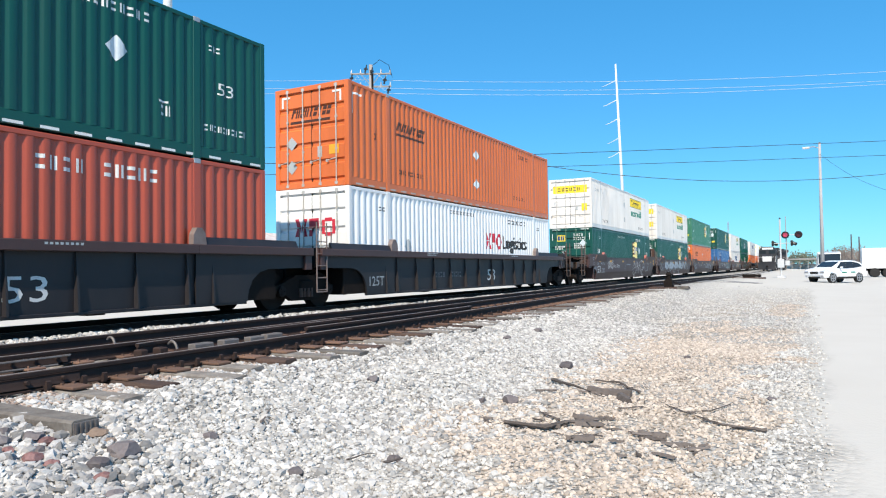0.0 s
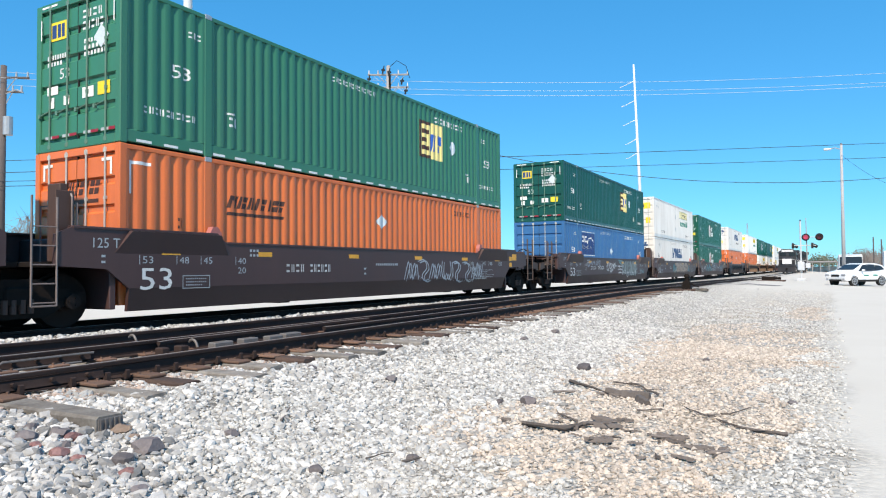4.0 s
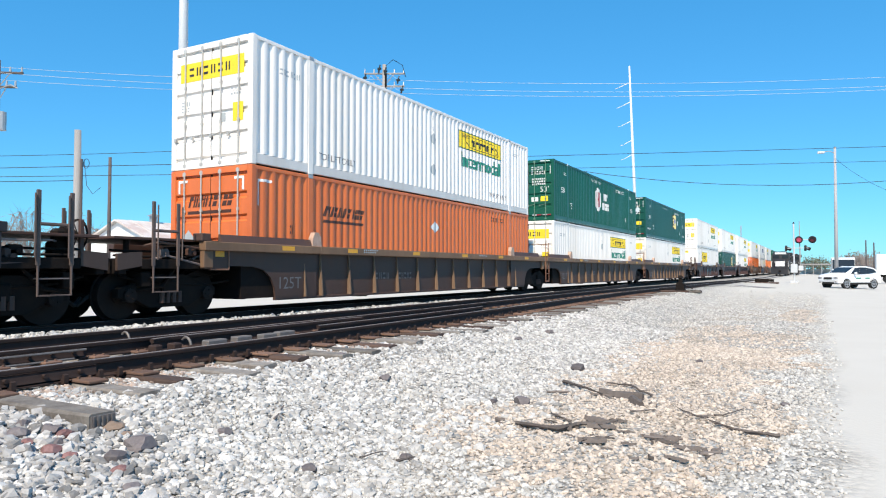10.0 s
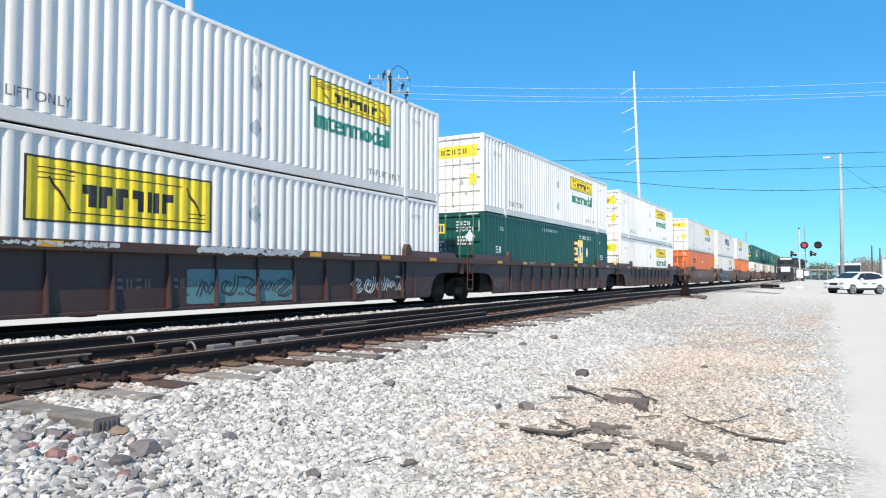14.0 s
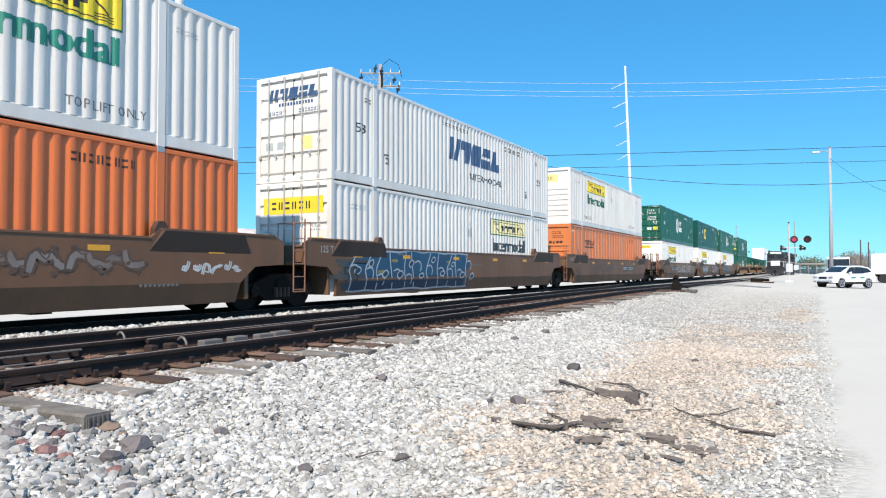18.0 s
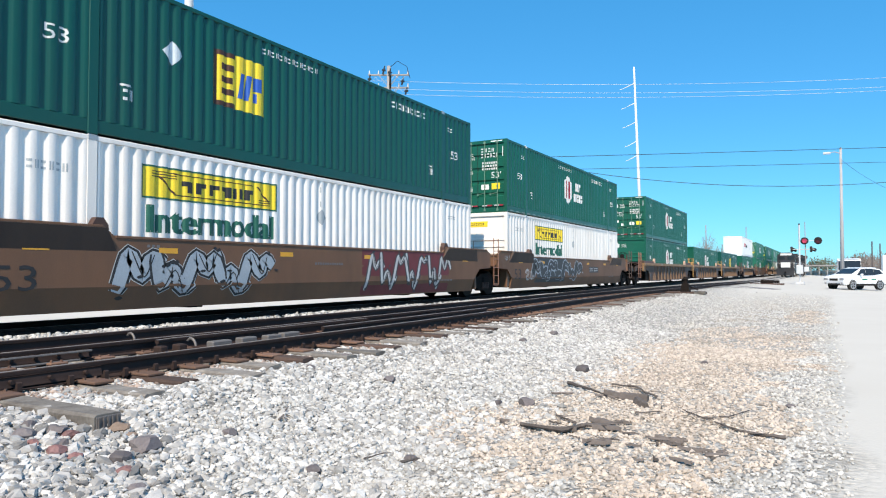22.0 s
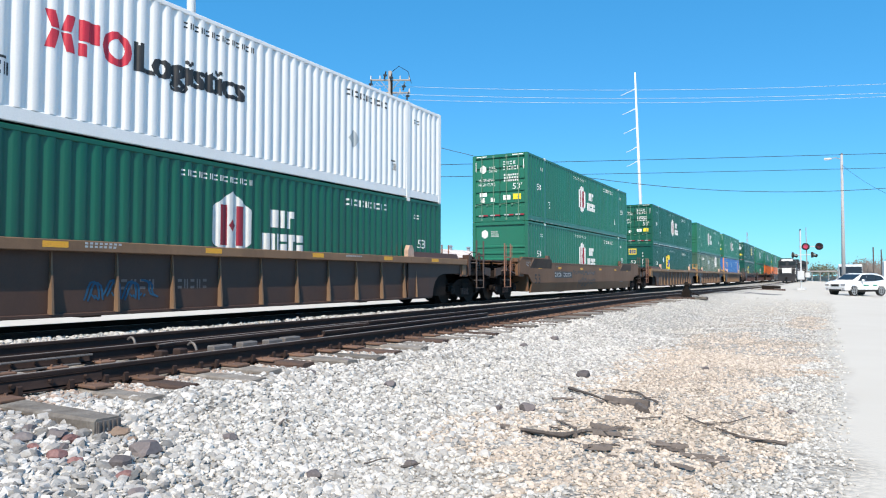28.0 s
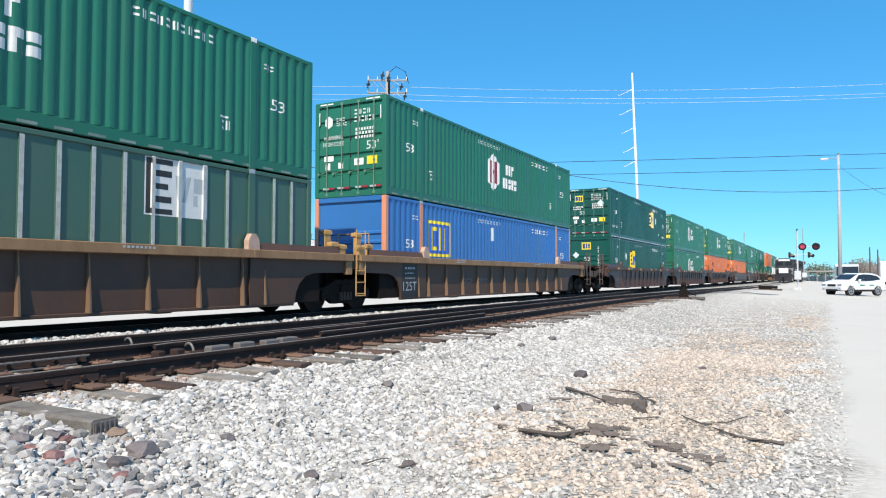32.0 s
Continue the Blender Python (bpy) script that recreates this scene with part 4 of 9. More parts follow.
def jb_sign(ob, y, z, w=3.5, h=0.62, big=False, ground=None):
    """Yellow panel with a dark wordmark in bars, and the green word under it."""
    side_shape(ob, blocks((0, w, 0, h)), y, z, ground or M_YEL, "sign", lift=0.004, label="faded pale yellow painted sign" if ground else "yellow painted sign")
    e = 0.035
    side_shape(ob, blocks((0, w, 0, e), (0, w, h - e, h), (0, e, e, h - e), (w - e, w, e, h - e)), y, z, M_BLK if big else M_DGR, "sign_border", lift=0.0065)
    bw, bh = w * (0.5 if big else 0.56), h * 0.36
    side_shape(ob, letter_bars(bw, bh, 6, 0.0, 3), y + w * 0.26, z + h * 0.28, M_BLK, "wordmark", lift=0.0065)
    lines = [[(w * 0.06, h * k), (w * 0.22, h * k), (w * 0.22, h * k + 0.018), (w * 0.06, h * k + 0.018)] for k in (0.66, 0.74, 0.82)]
    lines += [[(w * 0.84, h * k), (w * 0.95, h * k), (w * 0.95, h * k + 0.018), (w * 0.84, h * k + 0.018)] for k in (0.16, 0.24, 0.32)]
    lines += [[(w * 0.2, h * 0.8), (w * 0.8, h * 0.8), (w * 0.8, h * 0.8 + 0.02), (w * 0.2, h * 0.8 + 0.02)], [(w * 0.2, h * 0.16), (w * 0.84, h * 0.16), (w * 0.84, h * 0.16 + 0.02), (w * 0.2, h * 0.16 + 0.02)]]
    lines += [[(w * 0.1, h * 0.7), (w * 0.2, h * 0.2), (w * 0.215, h * 0.2), (w * 0.115, h * 0.7)], [(w * 0.82, h * 0.8), (w * 0.92, h * 0.3), (w * 0.935, h * 0.3), (w * 0.835, h * 0.8)]]
    side_shape(ob, blocks(*lines), y, z, M_BRN, "sign_ornament", lift=0.0065)


def rail_tape(ob, material):
    """Short dashes of reflective tape along the bottom rail."""
    def dashes():
        g = Geo()
        for i in range(27):
            g.box(CW - 0.014, CW - 0.0095, 0.34 + 0.59 * i, 0.66 + 0.59 * i, 0.05, 0.1)
        return g
    part("reflective_tape", shell_mesh("reflective_tape", material, dashes), material, ob)["kind"] = "stuff"


def make_hub(door=True, body=HUB, taped=False):
    ob = shell(body, "wave", door)
    # HUBP is the paler green of the later units
    faded = body is HUBP
    rail_tape(ob, TAPE if taped else WORNT)
    tagged(ob, "paler green corrugated steel container with white hexagon emblem" if faded else "dark green corrugated steel container with white hexagon emblem", "container")
    side_shape(ob, hexagon(0.72), 7.3, 1.62, M_WHITE, "emblem", label="white hexagon emblem")
    side_shape(ob, blocks((-0.33, -0.13, -0.42, 0.42), (0.13, 0.33, -0.42, 0.42), [(0, -0.13), (0.1, 0), (0, 0.13), (-0.1, 0)]), 7.3, 1.62, M_MAR, "emblem_device", lift=0.0065)
    side_shape(ob, letter_bars(0.78, 0.4, 3, 0, 11, 0.14), 8.45, 1.66, M_WHITE, "wordmark")
    side_shape(ob, letter_bars(1.4, 0.4, 5, 0, 12, 0.14), 8.2, 1.12, M_WHITE, "wordmark")
    common_marks(ob, M_WHITE)
    (door_marks if door else front_marks)(ob, M_WHITE, "hub")
    return ob


def make_emp(door=True, body=EMPG, sign=True):
    ob = shell(body, "wave", door)
    tagged(ob, "dark green corrugated steel container with a small yellow emblem", "container")
    sy = 10.2 if sign else 3.4
    rail_tape(ob, TAPE)
    side_shape(ob, blocks((0, 1.45, 0, 1.15)), sy, 1.2, M_YELP, "emblem", label="yellow square emblem")
    e = 0.1
    side_shape(ob, blocks((0, 0.75, 0, e), (0, 0.75, 1.15 - e, 1.15), (0, e, e, 1.15 - e)), sy, 1.2, M_BRN, "emblem_border", lift=0.0065)
    side_shape(ob, blocks((0.2, 0.58, 0.25, 0.38), (0.2, 0.5, 0.5, 0.63), (0.2, 0.58, 0.76, 0.9)), sy, 1.2, M_BRN, "emblem_device", lift=0.0065)
    side_shape(ob, blocks([(0.66, 0.25), (0.78, 0.25), (0.88, 0.8), (0.74, 0.8)], [(0.84, 0.25), (0.96, 0.25), (1.06, 0.8), (0.93, 0.8)], (1.12, 1.36, 0.5, 0.8), (1.12, 1.22, 0.25, 0.46)), sy, 1.2, M_BLUE, "emblem_device", lift=0.0065)
    placard(ob, 12.35, 1.75)
    common_marks(ob, M_WHITE)
    side_shape(ob, bars((0.5, 0.62, 1.2, 0.13, 10), (14.4, 0.62, 1.2, 0.13, 10)), 0, 0, M_WHITE, "notice_stencil")
    (door_marks if door else front_marks)(ob, M_WHITE, "emp")
    return ob


def make_emp_front(body=EMPG, sy=4.6):
    """The same marks the other way round: the closed end leads."""
    ob = shell(body, "wave", False)
    tagged(ob, "dark green corrugated container with yellow emblem, closed end", "container")
    side_shape(ob, blocks((0, 1.45, 0, 1.15)), sy, 1.1, M_YEL, "emblem", label="yellow square emblem")
    side_shape(ob, blocks((0, 0.6, 0, 0.1), (0, 0.6, 1.05, 1.15), (0, 0.1, 0.1, 1.05), (0.2, 0.58, 0.25, 0.38), (0.2, 0.5, 0.5, 0.63), (0.2, 0.58, 0.76, 0.9)), sy, 1.1, M_BRN, "emblem_device", lift=0.0065)
    side_shape(ob, blocks([(0.66, 0.25), (0.78, 0.25), (0.88, 0.8), (0.74, 0.8)], [(0.84, 0.25), (0.96, 0.25), (1.06, 0.8), (0.93, 0.8)], (1.12, 1.36, 0.5, 0.8), (1.12, 1.22, 0.25, 0.46)), sy, 1.1, M_BLUE, "emblem_device", lift=0.0065)
    placard(ob, 3.6, 1.85)
    common_marks(ob, M_WHITE)
    front_marks(ob, M_WHITE, "emp")
    return ob


def make_jb(door=True, body=JBW, big=False, word_m=None, ground=None):
    ob = shell(body, "wave", door, rail=JBG)
    tagged(ob, "white corrugated container with yellow sign and green word", "container")
    y = 9.85 if door else 2.95
    if big:
        jb_sign(ob, 3.1, 1.42, 3.75, 1.05, True)
    else:
        jb_sign(ob, y, 1.92, ground=ground)
        bold_word(ob, "Intermodal", y + 0.12, 1.28, 0.52, word_m or (M_TEAL if door else M_DGR), 3.3)
    placard(ob, 8.05, 1.9, 0.2, material=M_GREY)
    side_shape(ob, bars((8.0, 2.15, 0.04, 0.5, 1)), 0, 0, M_GREY, "placard_holder")
    if door:
        placard(ob, 8.05, 0.9, 0.2, material=M_GREY)
    side_shape(ob, bars((0.9, 2.2, 0.7, 0.14, 6), (14.5, 2.3, 0.6, 0.1, 5)), 0, 0, M_GREY, "notice_stencil")
    for yy in (2.3, 12.3):
        side_word(ob, "TOP LIFT ONLY", yy, 0.42, 0.17, M_DIM, 1.55)
    if door:
        def put(shape, m, name, y=0.024):
            bm_part(name, end_decal(shape, 0, 0, y), m, ob)
        put(blocks((-1.02, 1.02, 2.06, 2.5)), M_YEL, "sign", 0.026)
        put(bars((-0.72, 2.18, 1.4, 0.2, 6)), M_BLK, "wordmark", 0.022)
        put(blocks((0.68, 1.0, 1.0, 1.42)), M_YEL, "yellow_plate")
        put(blocks((0.3, 0.46, 1.02, 1.22)), M_GREY, "grey_plate")
        put(bars((-0.98, 1.5, 0.34, 0.1, 2), (-0.98, 1.36, 0.3, 0.1, 3), (0.62, 1.72, 0.34, 0.05, 3), (0.62, 1.6, 0.34, 0.05, 4)), M_GREY, "notice_stencil")
    else:
        front_marks(ob, M_BLK, "jb" if body is JBW else "jbwide")
    return ob


def make_sch(door=True, body=ORG, style="wave"):
    ob = shell(body, style, door)
    tagged(ob, "orange corrugated steel container with black wordmark bars", "container")
    side_shape(ob, letter_bars(1.68, 0.26, 9, 0.3, 5), 2.5, 1.92, M_BRN, "wordmark", style)
    rail_tape(ob, GRIMT)
    side_shape(ob, blocks([(0, 0), (1.68, 0), (1.7, 0.07), (0.02, 0.07)]), 2.5, 1.76, M_BRN, "wordmark_line", style)
    if style == "wave":
        placard(ob, 8.15, 1.95)
        placard(ob, 8.15, 0.85)
        side_shape(ob, bars((8.13, 2.2, 0.04, 0.5, 1)), 0, 0, M_GREY, "placard_holder")
    side_shape(ob, bars((1.25, 1.42, 0.12, 0.2, 2), (2.6, 0.6, 1.6, 0.13, 9), (11.8, 0.6, 1.3, 0.13, 9), (12.4, 2.4, 1.3, 0.16, 8)), 0, 0, M_BRN, "notice_stencil", style)
    side_shape(ob, blocks((0.2, 0.26, 2.0, 2.6), (0.26, 0.65, 2.54, 2.6)), 0, 0, TAPE, "corner_tape", style)
    if door:
        def put(shape, m, name, y=0.024):
            bm_part(name, end_decal(shape, 0, 0, y), m, ob)
        put([(u - 0.62, w + 2.02) for u, w in letter_bars(1.4, 0.25, 9, 0.3, 5)[0]] and ([(u - 0.72, w + 2.02) for u, w in letter_bars(1.4, 0.25, 9, 0.3, 5)[0]], letter_bars(1.4, 0.25, 9, 0.3, 5)[1]), M_BRN, "wordmark")
        put(blocks((-0.74, 0.66, 1.86, 1.93)), M_BRN, "wordmark_line")
        put(blocks((-1.05, -0.75, 2.6, 2.66), (-1.05, -0.99, 2.35, 2.6), (0.75, 1.05, 2.6, 2.66), (0.99, 1.05, 2.35, 2.6)), TAPE, "corner_tape", 0.02)
        put(([(u - 0.7, w + 1.3) for u, w in diamond(0.2)[0]], diamond(0.2)[1]), M_GREY, "placard", 0.02)
        put(([(u - 0.7, w + 0.62) for u, w in diamond(0.2)[0]], diamond(0.2)[1]), M_GREY, "placard", 0.02)
        put(blocks((0.22, 0.38, 0.85, 1.15)), M_GREY, "grey_plate", 0.02)
        put(blocks((0.62, 0.95, 0.9, 1.16)), M_AMB, "amber_plate", 0.02)
    else:
        bm_part("wordmark", end_decal(([(u - 0.9, w + 1.75) for u, w in letter_bars(1.7, 0.3, 9, 0.3, 5)[0]], letter_bars(1.7, 0.3, 9, 0.3, 5)[1]), 0, 0, 0.054), M_BRN, ob)
        bm_part("number_stencil", end_decal(bars((0.3, 2.4, 0.5, 0.14, 4), (0.3, 2.2, 0.62, 0.14, 6)), 0, 0, 0.054), M_BRN, ob)
    return ob


def make_swift(door=True, body=JBG, upper=True):
    ob = shell(body, "wave", door, rail=JBG)
    tagged(ob, "grey-white corrugated container with slate blue wordmark bars", "container")
    side_shape(ob, letter_bars(4.3, 0.78, 5, 0.22, 7, 0.16), 6.4, 1.45, M_SWB, "wordmark", label="slate blue wordmark")
    side_word(ob, "INTERMODAL", 7.9, 0.92, 0.24, M_BLK, 3.0)
    common_marks(ob, M_BLK)
    if door:
        s = letter_bars(1.7, 0.3, 5, 0.25, 7, 0.16)
        bm_part("wordmark", end_decal(([(u - 0.86, w + 2.24) for u, w in s[0]], s[1]), 0, 0, 0.024), M_SWB, ob)
        bm_part("notice_stencil", end_decal(bars((-0.5, 2.06, 1.2, 0.09, 12), (0.2, 1.84, 0.7, 0.1, 7), (-0.85, 1.84, 0.5, 0.1, 4)), 0, 0, 0.024), M_SWB, ob)
        bm_part("plate", end_decal(blocks((0.3, 0.65, 0.85, 1.2)), 0, 0, 0.024), M_YELP, ob)
        bm_part("plate", end_decal(blocks((-0.95, -0.7, 0.9, 1.1), (-0.55, -0.35, 0.9, 1.1)), 0, 0, 0.024), M_GREY, ob)
    return ob


def make_xpo(door=True):
    ob = shell(XPW, "wave", door)
    tagged(ob, "bright white corrugated container with red blocks and black word", "container")
    y = 8.9 if door else 3.3
    side_shape(ob, blocks([(0, 0), (0.15, 0), (0.24, 0.31), (0.09, 0.31)], [(0.09, 0.34), (0.24, 0.34), (0.15, 0.62), (0, 0.62)], [(0.35, 0), (0.5, 0), (0.42, 0.31), (0.27, 0.31)], [(0.27, 0.34), (0.42, 0.34), (0.5, 0.62), (0.35, 0.62)], (0.57, 0.93, 0.26, 0.62), (0.57, 0.7, 0, 0.22)), y, 1.35, M_RED, "emblem", label="red block emblem")
    side_shape(ob, curve_strip([(1.27 + 0.22 * math.cos(a * math.pi / 8), 0.31 + 0.245 * math.sin(a * math.pi / 8)) for a in range(17)], 0.13), y, 1.35, M_RED, "emblem_ring")
    bold_word(ob, "Logistics", y + 1.62, 1.2, 0.72, M_BLK, 2.7)
    placard(ob, 3.1 if door else 11.5, 1.3, 0.24, material=M_GREY)
    common_marks(ob, M_BLK, size=False)
    if door:
        s = blocks([(0, 0), (0.13, 0), (0.21, 0.24), (0.08, 0.24)], [(0.08, 0.27), (0.21, 0.27), (0.13, 0.5), (0, 0.5)], [(0.31, 0), (0.44, 0), (0.37, 0.24), (0.24, 0.24)], [(0.24, 0.27), (0.37, 0.27), (0.44, 0.5), (0.31, 0.5)], (0.5, 0.84, 0.22, 0.5), (0.5, 0.62, 0, 0.18), (0.95, 1.05, 0.05, 0.45), (1.3, 1.4, 0.05, 0.45), (1.05, 1.3, 0, 0.1), (1.05, 1.3, 0.4, 0.5))
        bm_part("emblem", end_decal(([(u - 0.6, w + 1.55) for u, w in s[0]], s[1]), 0, 0, 0.024), M_RED, ob)
    else:
        front_marks(ob, M_BLK, "xpo")
    return ob


def make_apl():
    ob = shell(BLU, "wave", True)
    tagged(ob, "mid blue corrugated container with navy and white sign", "container")
    side_shape(ob, blocks((0, 2.15, 0, 1.1)), 2.65, 1.35, M_NAVY, "sign", label="navy painted sign")
    side_shape(ob, bars((0.15, 0.62, 0.75, 0.32, 3)), 2.65, 1.35, M_WHITE, "wordmark", lift=0.0065)
    side_word(ob, "Logistics", 2.8, 1.55, 0.3, M_WHITE, 1.5)
    side_shape(ob, curve_strip([(1.45 + 0.5 * math.cos(math.pi - a * math.pi / 9), 0.55 + 0.32 * math.sin(math.pi - a * math.pi / 9)) for a in range(10)] + [(1.95, 0.3)], 0.07), 2.65, 1.35, M_WHITE, "emblem_arch", lift=0.0065)
    side_shape(ob, blocks((-0.05, 2.2, -0.06, -0.03), (-0.05, 2.2, 1.14, 1.17)), 2.65, 1.35, M_WHITE, "sign_border", lift=0.005)
    placard(ob, 8.1, 1.6)
    common_marks(ob, M_WHITE)
    return ob


def make_red():
    ob = shell(RED, "wave", True)
    tagged(ob, "brick red corrugated container, weathered", "container")
    side_shape(ob, bars((10.9, 2.3, 0.9, 0.24, 4), (12.1, 2.3, 1.2, 0.24, 5)), 0, 0, M_WHITE, "number_stencil")
    side_shape(ob, bars((6.0, 2.5, 1.9, 0.13, 14)), 0, 0, M_WHITE, "notice_stencil")
    return ob


def make_bluee():
    ob = shell(BLE, "wave", False, post=PNK)
    tagged(ob, "bright blue corrugated container with salmon corner posts", "container")
    side_shape(ob, blocks((0, 1.5, 0, 1.15)), 2.4, 1.2, M_YEL, "emblem", label="yellow square emblem")
    side_shape(ob, blocks((0.1, 1.4, 0.1, 1.05)), 2.4, 1.2, M_BLUE, "emblem_field", lift=0.0065)
    side_shape(ob, blocks((0.2, 0.32, 0.2, 0.95), (0.32, 0.6, 0.2, 0.32), (0.32, 0.6, 0.83, 0.95), (0.7, 0.82, 0.2, 0.95), (1.02, 1.14, 0.2, 0.95)), 2.4, 1.2, M_YEL, "emblem_device", lift=0.009)
    side_shape(ob, blocks((7.0, 7.4, 1.9, 2.4)), 0, 0, M_PLAC, "white_plate")
    common_marks(ob, M_WHITE)
    return ob


def make_ribbed():
    ob = shell(paint("post_green_paint", (0.04, 0.105, 0.078), (0.07, 0.11, 0.09)), "post", False, rail=BARM)
    tagged(ob, "dark green plate container with pale outside posts", "container")
    for a, b in zip(CORR["post"], CORR["post"][1:]):
        if a[1] == 0.0 and b[1] == 0.0:
            part("side_post", Geo().box(CW - 0.01, CW + 0.003, a[0], b[0], 0.27, CH - 0.12), BARM, ob)
    side_shape(ob, blocks((0, 1.47, 0, 1.1)), 11.5, 1.7, M_WHITE, "emblem", "post", label="black and white square emblem")
    side_shape(ob, blocks((0.03, 0.62, 0.03, 0.13), (0.03, 0.62, 0.97, 1.07), (0.03, 0.13, 0.13, 0.97), (0.22, 0.6, 0.25, 0.37), (0.22, 0.52, 0.5, 0.61), (0.22, 0.6, 0.74, 0.86)), 11.5, 1.7, M_BLK, "emblem_device", "post", 0.0065)
    side_shape(ob, blocks([(0.74, 0.3), (0.86, 0.3), (0.8, 0.8), (0.68, 0.8)], [(0.86, 0.3), (0.94, 0.3), (1.06, 0.8), (0.94, 0.8)], (1.12, 1.36, 0.5, 0.8), (1.12, 1.22, 0.25, 0.46)), 11.5, 1.7, M_GREY, "emblem_device", "post", 0.0065)
    side_shape(ob, bars((2.5, 2.25, 1.6, 0.22, 9), (1.3, 2.4, 0.4, 0.15, 3)), 0, 0, M_WHITE, "number_stencil", "post")
    placard(ob, 7.6, 0.8, 0.22, "post")
    side_shape(ob, blocks((7.2, 7.6, 1.9, 2.3)), 0, 0, M_PLAC, "white_plate", "post")
    bm_part("emblem", end_decal(blocks((-0.4, 0.15, 2.2, 2.6)), 0, 0, 0.054), M_WHITE, ob)
    return ob


MAKERS = {
    "empn": lambda: make_emp(True, EMPG, False), "hub": lambda: make_hub(True), "hubf": lambda: make_hub(False), "hubp": lambda: make_hub(True, HUBP), "hubq": lambda: make_hub(False, HUBP), "hubt": lambda: make_hub(True, taped=True), "emp": lambda: make_emp(True), "empf": make_emp_front, "empm": lambda: make_emp_front(EMPG, 7.45),
    "empp": lambda: make_emp(True, EMPP), "jb": lambda: make_jb(True, JBG), "jbw": lambda: make_jb(True, JBW), "jbf": lambda: make_jb(False, JBW),
    "jbfg": lambda: make_jb(False, JBG), "jbig": lambda: make_jb(False, JBW, True), "sch": lambda: make_sch(True), "schf": lambda: make_sch(False, ORP, "post"),
    "swift": lambda: make_swift(True), "xpo": lambda: make_xpo(True), "xpof": lambda: make_xpo(False), "apl": make_apl, "red": make_red, "blue": make_bluee,
    "jbq": lambda: make_jb(True, JBG, word_m=M_SLT, ground=M_YELF), "jbp": lambda: make_jb(True, JBG, ground=M_YELF), "rib": make_ribbed}
PROTO = {}


def container(kind, m):
    if kind not in PROTO:
        PROTO[kind] = MAKERS[kind]()
        PROTO[kind].matrix_basis = m
        return PROTO[kind]
    return copy_thing(PROTO[kind], m)

# ---------------------------------------------------------------- well cars
SIDE = 1.46
WEB, CHORD = 1.33, 1.51           # outer faces of the web and the top chord of the ribbed cars
CARM = {}


def car_mesh(name, key, material, make):
    k = (name, key, material.name)
    if k not in CARM:
        CARM[k] = make().mesh(name, material)
    return CARM[k]


def both(g, x0, x1, *rest, c=0.0):
    g.box(x0, x1, *rest, c)
    return g.box(-x1, -x0, *rest, c)


def wheelset_geo():
    g = Geo().rod((-1.02, 0, 0), (1.02, 0, 0), 0.085, 10)
    for s in (-1, 1):
        g.rod((s * 0.69, 0, 0), (s * 0.83, 0, 0), 0.46, 28, 0.445).rod((s * 0.66, 0, 0), (s * 0.695, 0, 0), 0.49, 28).rod((s * 0.83, 0, 0), (s * 0.86, 0, 0), 0.17, 14)
        g.rod((s * 0.98, 0, 0), (s * 1.16, 0, 0), 0.13, 12)
        for i in range(3):
            a = 2.1 * i
            g.rod((s * 1.16, 0.07 * math.cos(a), 0.07 * math.sin(a)), (s * 1.185, 0.07 * math.cos(a), 0.07 * math.sin(a)), 0.022, 6)
    return g


def truck(parent, y):
    """A two-axle truck with its middle at y: side frames, bolster, springs, wheelsets."""
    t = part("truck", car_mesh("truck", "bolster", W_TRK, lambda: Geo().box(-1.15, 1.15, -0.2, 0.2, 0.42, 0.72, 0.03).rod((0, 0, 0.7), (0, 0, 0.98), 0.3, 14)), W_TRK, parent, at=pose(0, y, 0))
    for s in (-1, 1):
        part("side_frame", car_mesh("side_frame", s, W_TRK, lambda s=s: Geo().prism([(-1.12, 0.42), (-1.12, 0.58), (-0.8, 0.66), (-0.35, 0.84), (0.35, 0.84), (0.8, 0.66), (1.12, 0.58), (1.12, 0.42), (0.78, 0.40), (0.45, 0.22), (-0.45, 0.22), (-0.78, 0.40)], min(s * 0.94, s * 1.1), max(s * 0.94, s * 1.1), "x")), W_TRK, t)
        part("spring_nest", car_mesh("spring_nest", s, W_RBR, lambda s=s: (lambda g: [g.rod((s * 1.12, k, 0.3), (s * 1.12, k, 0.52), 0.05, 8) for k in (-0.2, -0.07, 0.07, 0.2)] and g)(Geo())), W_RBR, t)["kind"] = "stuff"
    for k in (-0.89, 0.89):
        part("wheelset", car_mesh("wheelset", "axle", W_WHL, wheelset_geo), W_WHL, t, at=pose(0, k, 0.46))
    return t


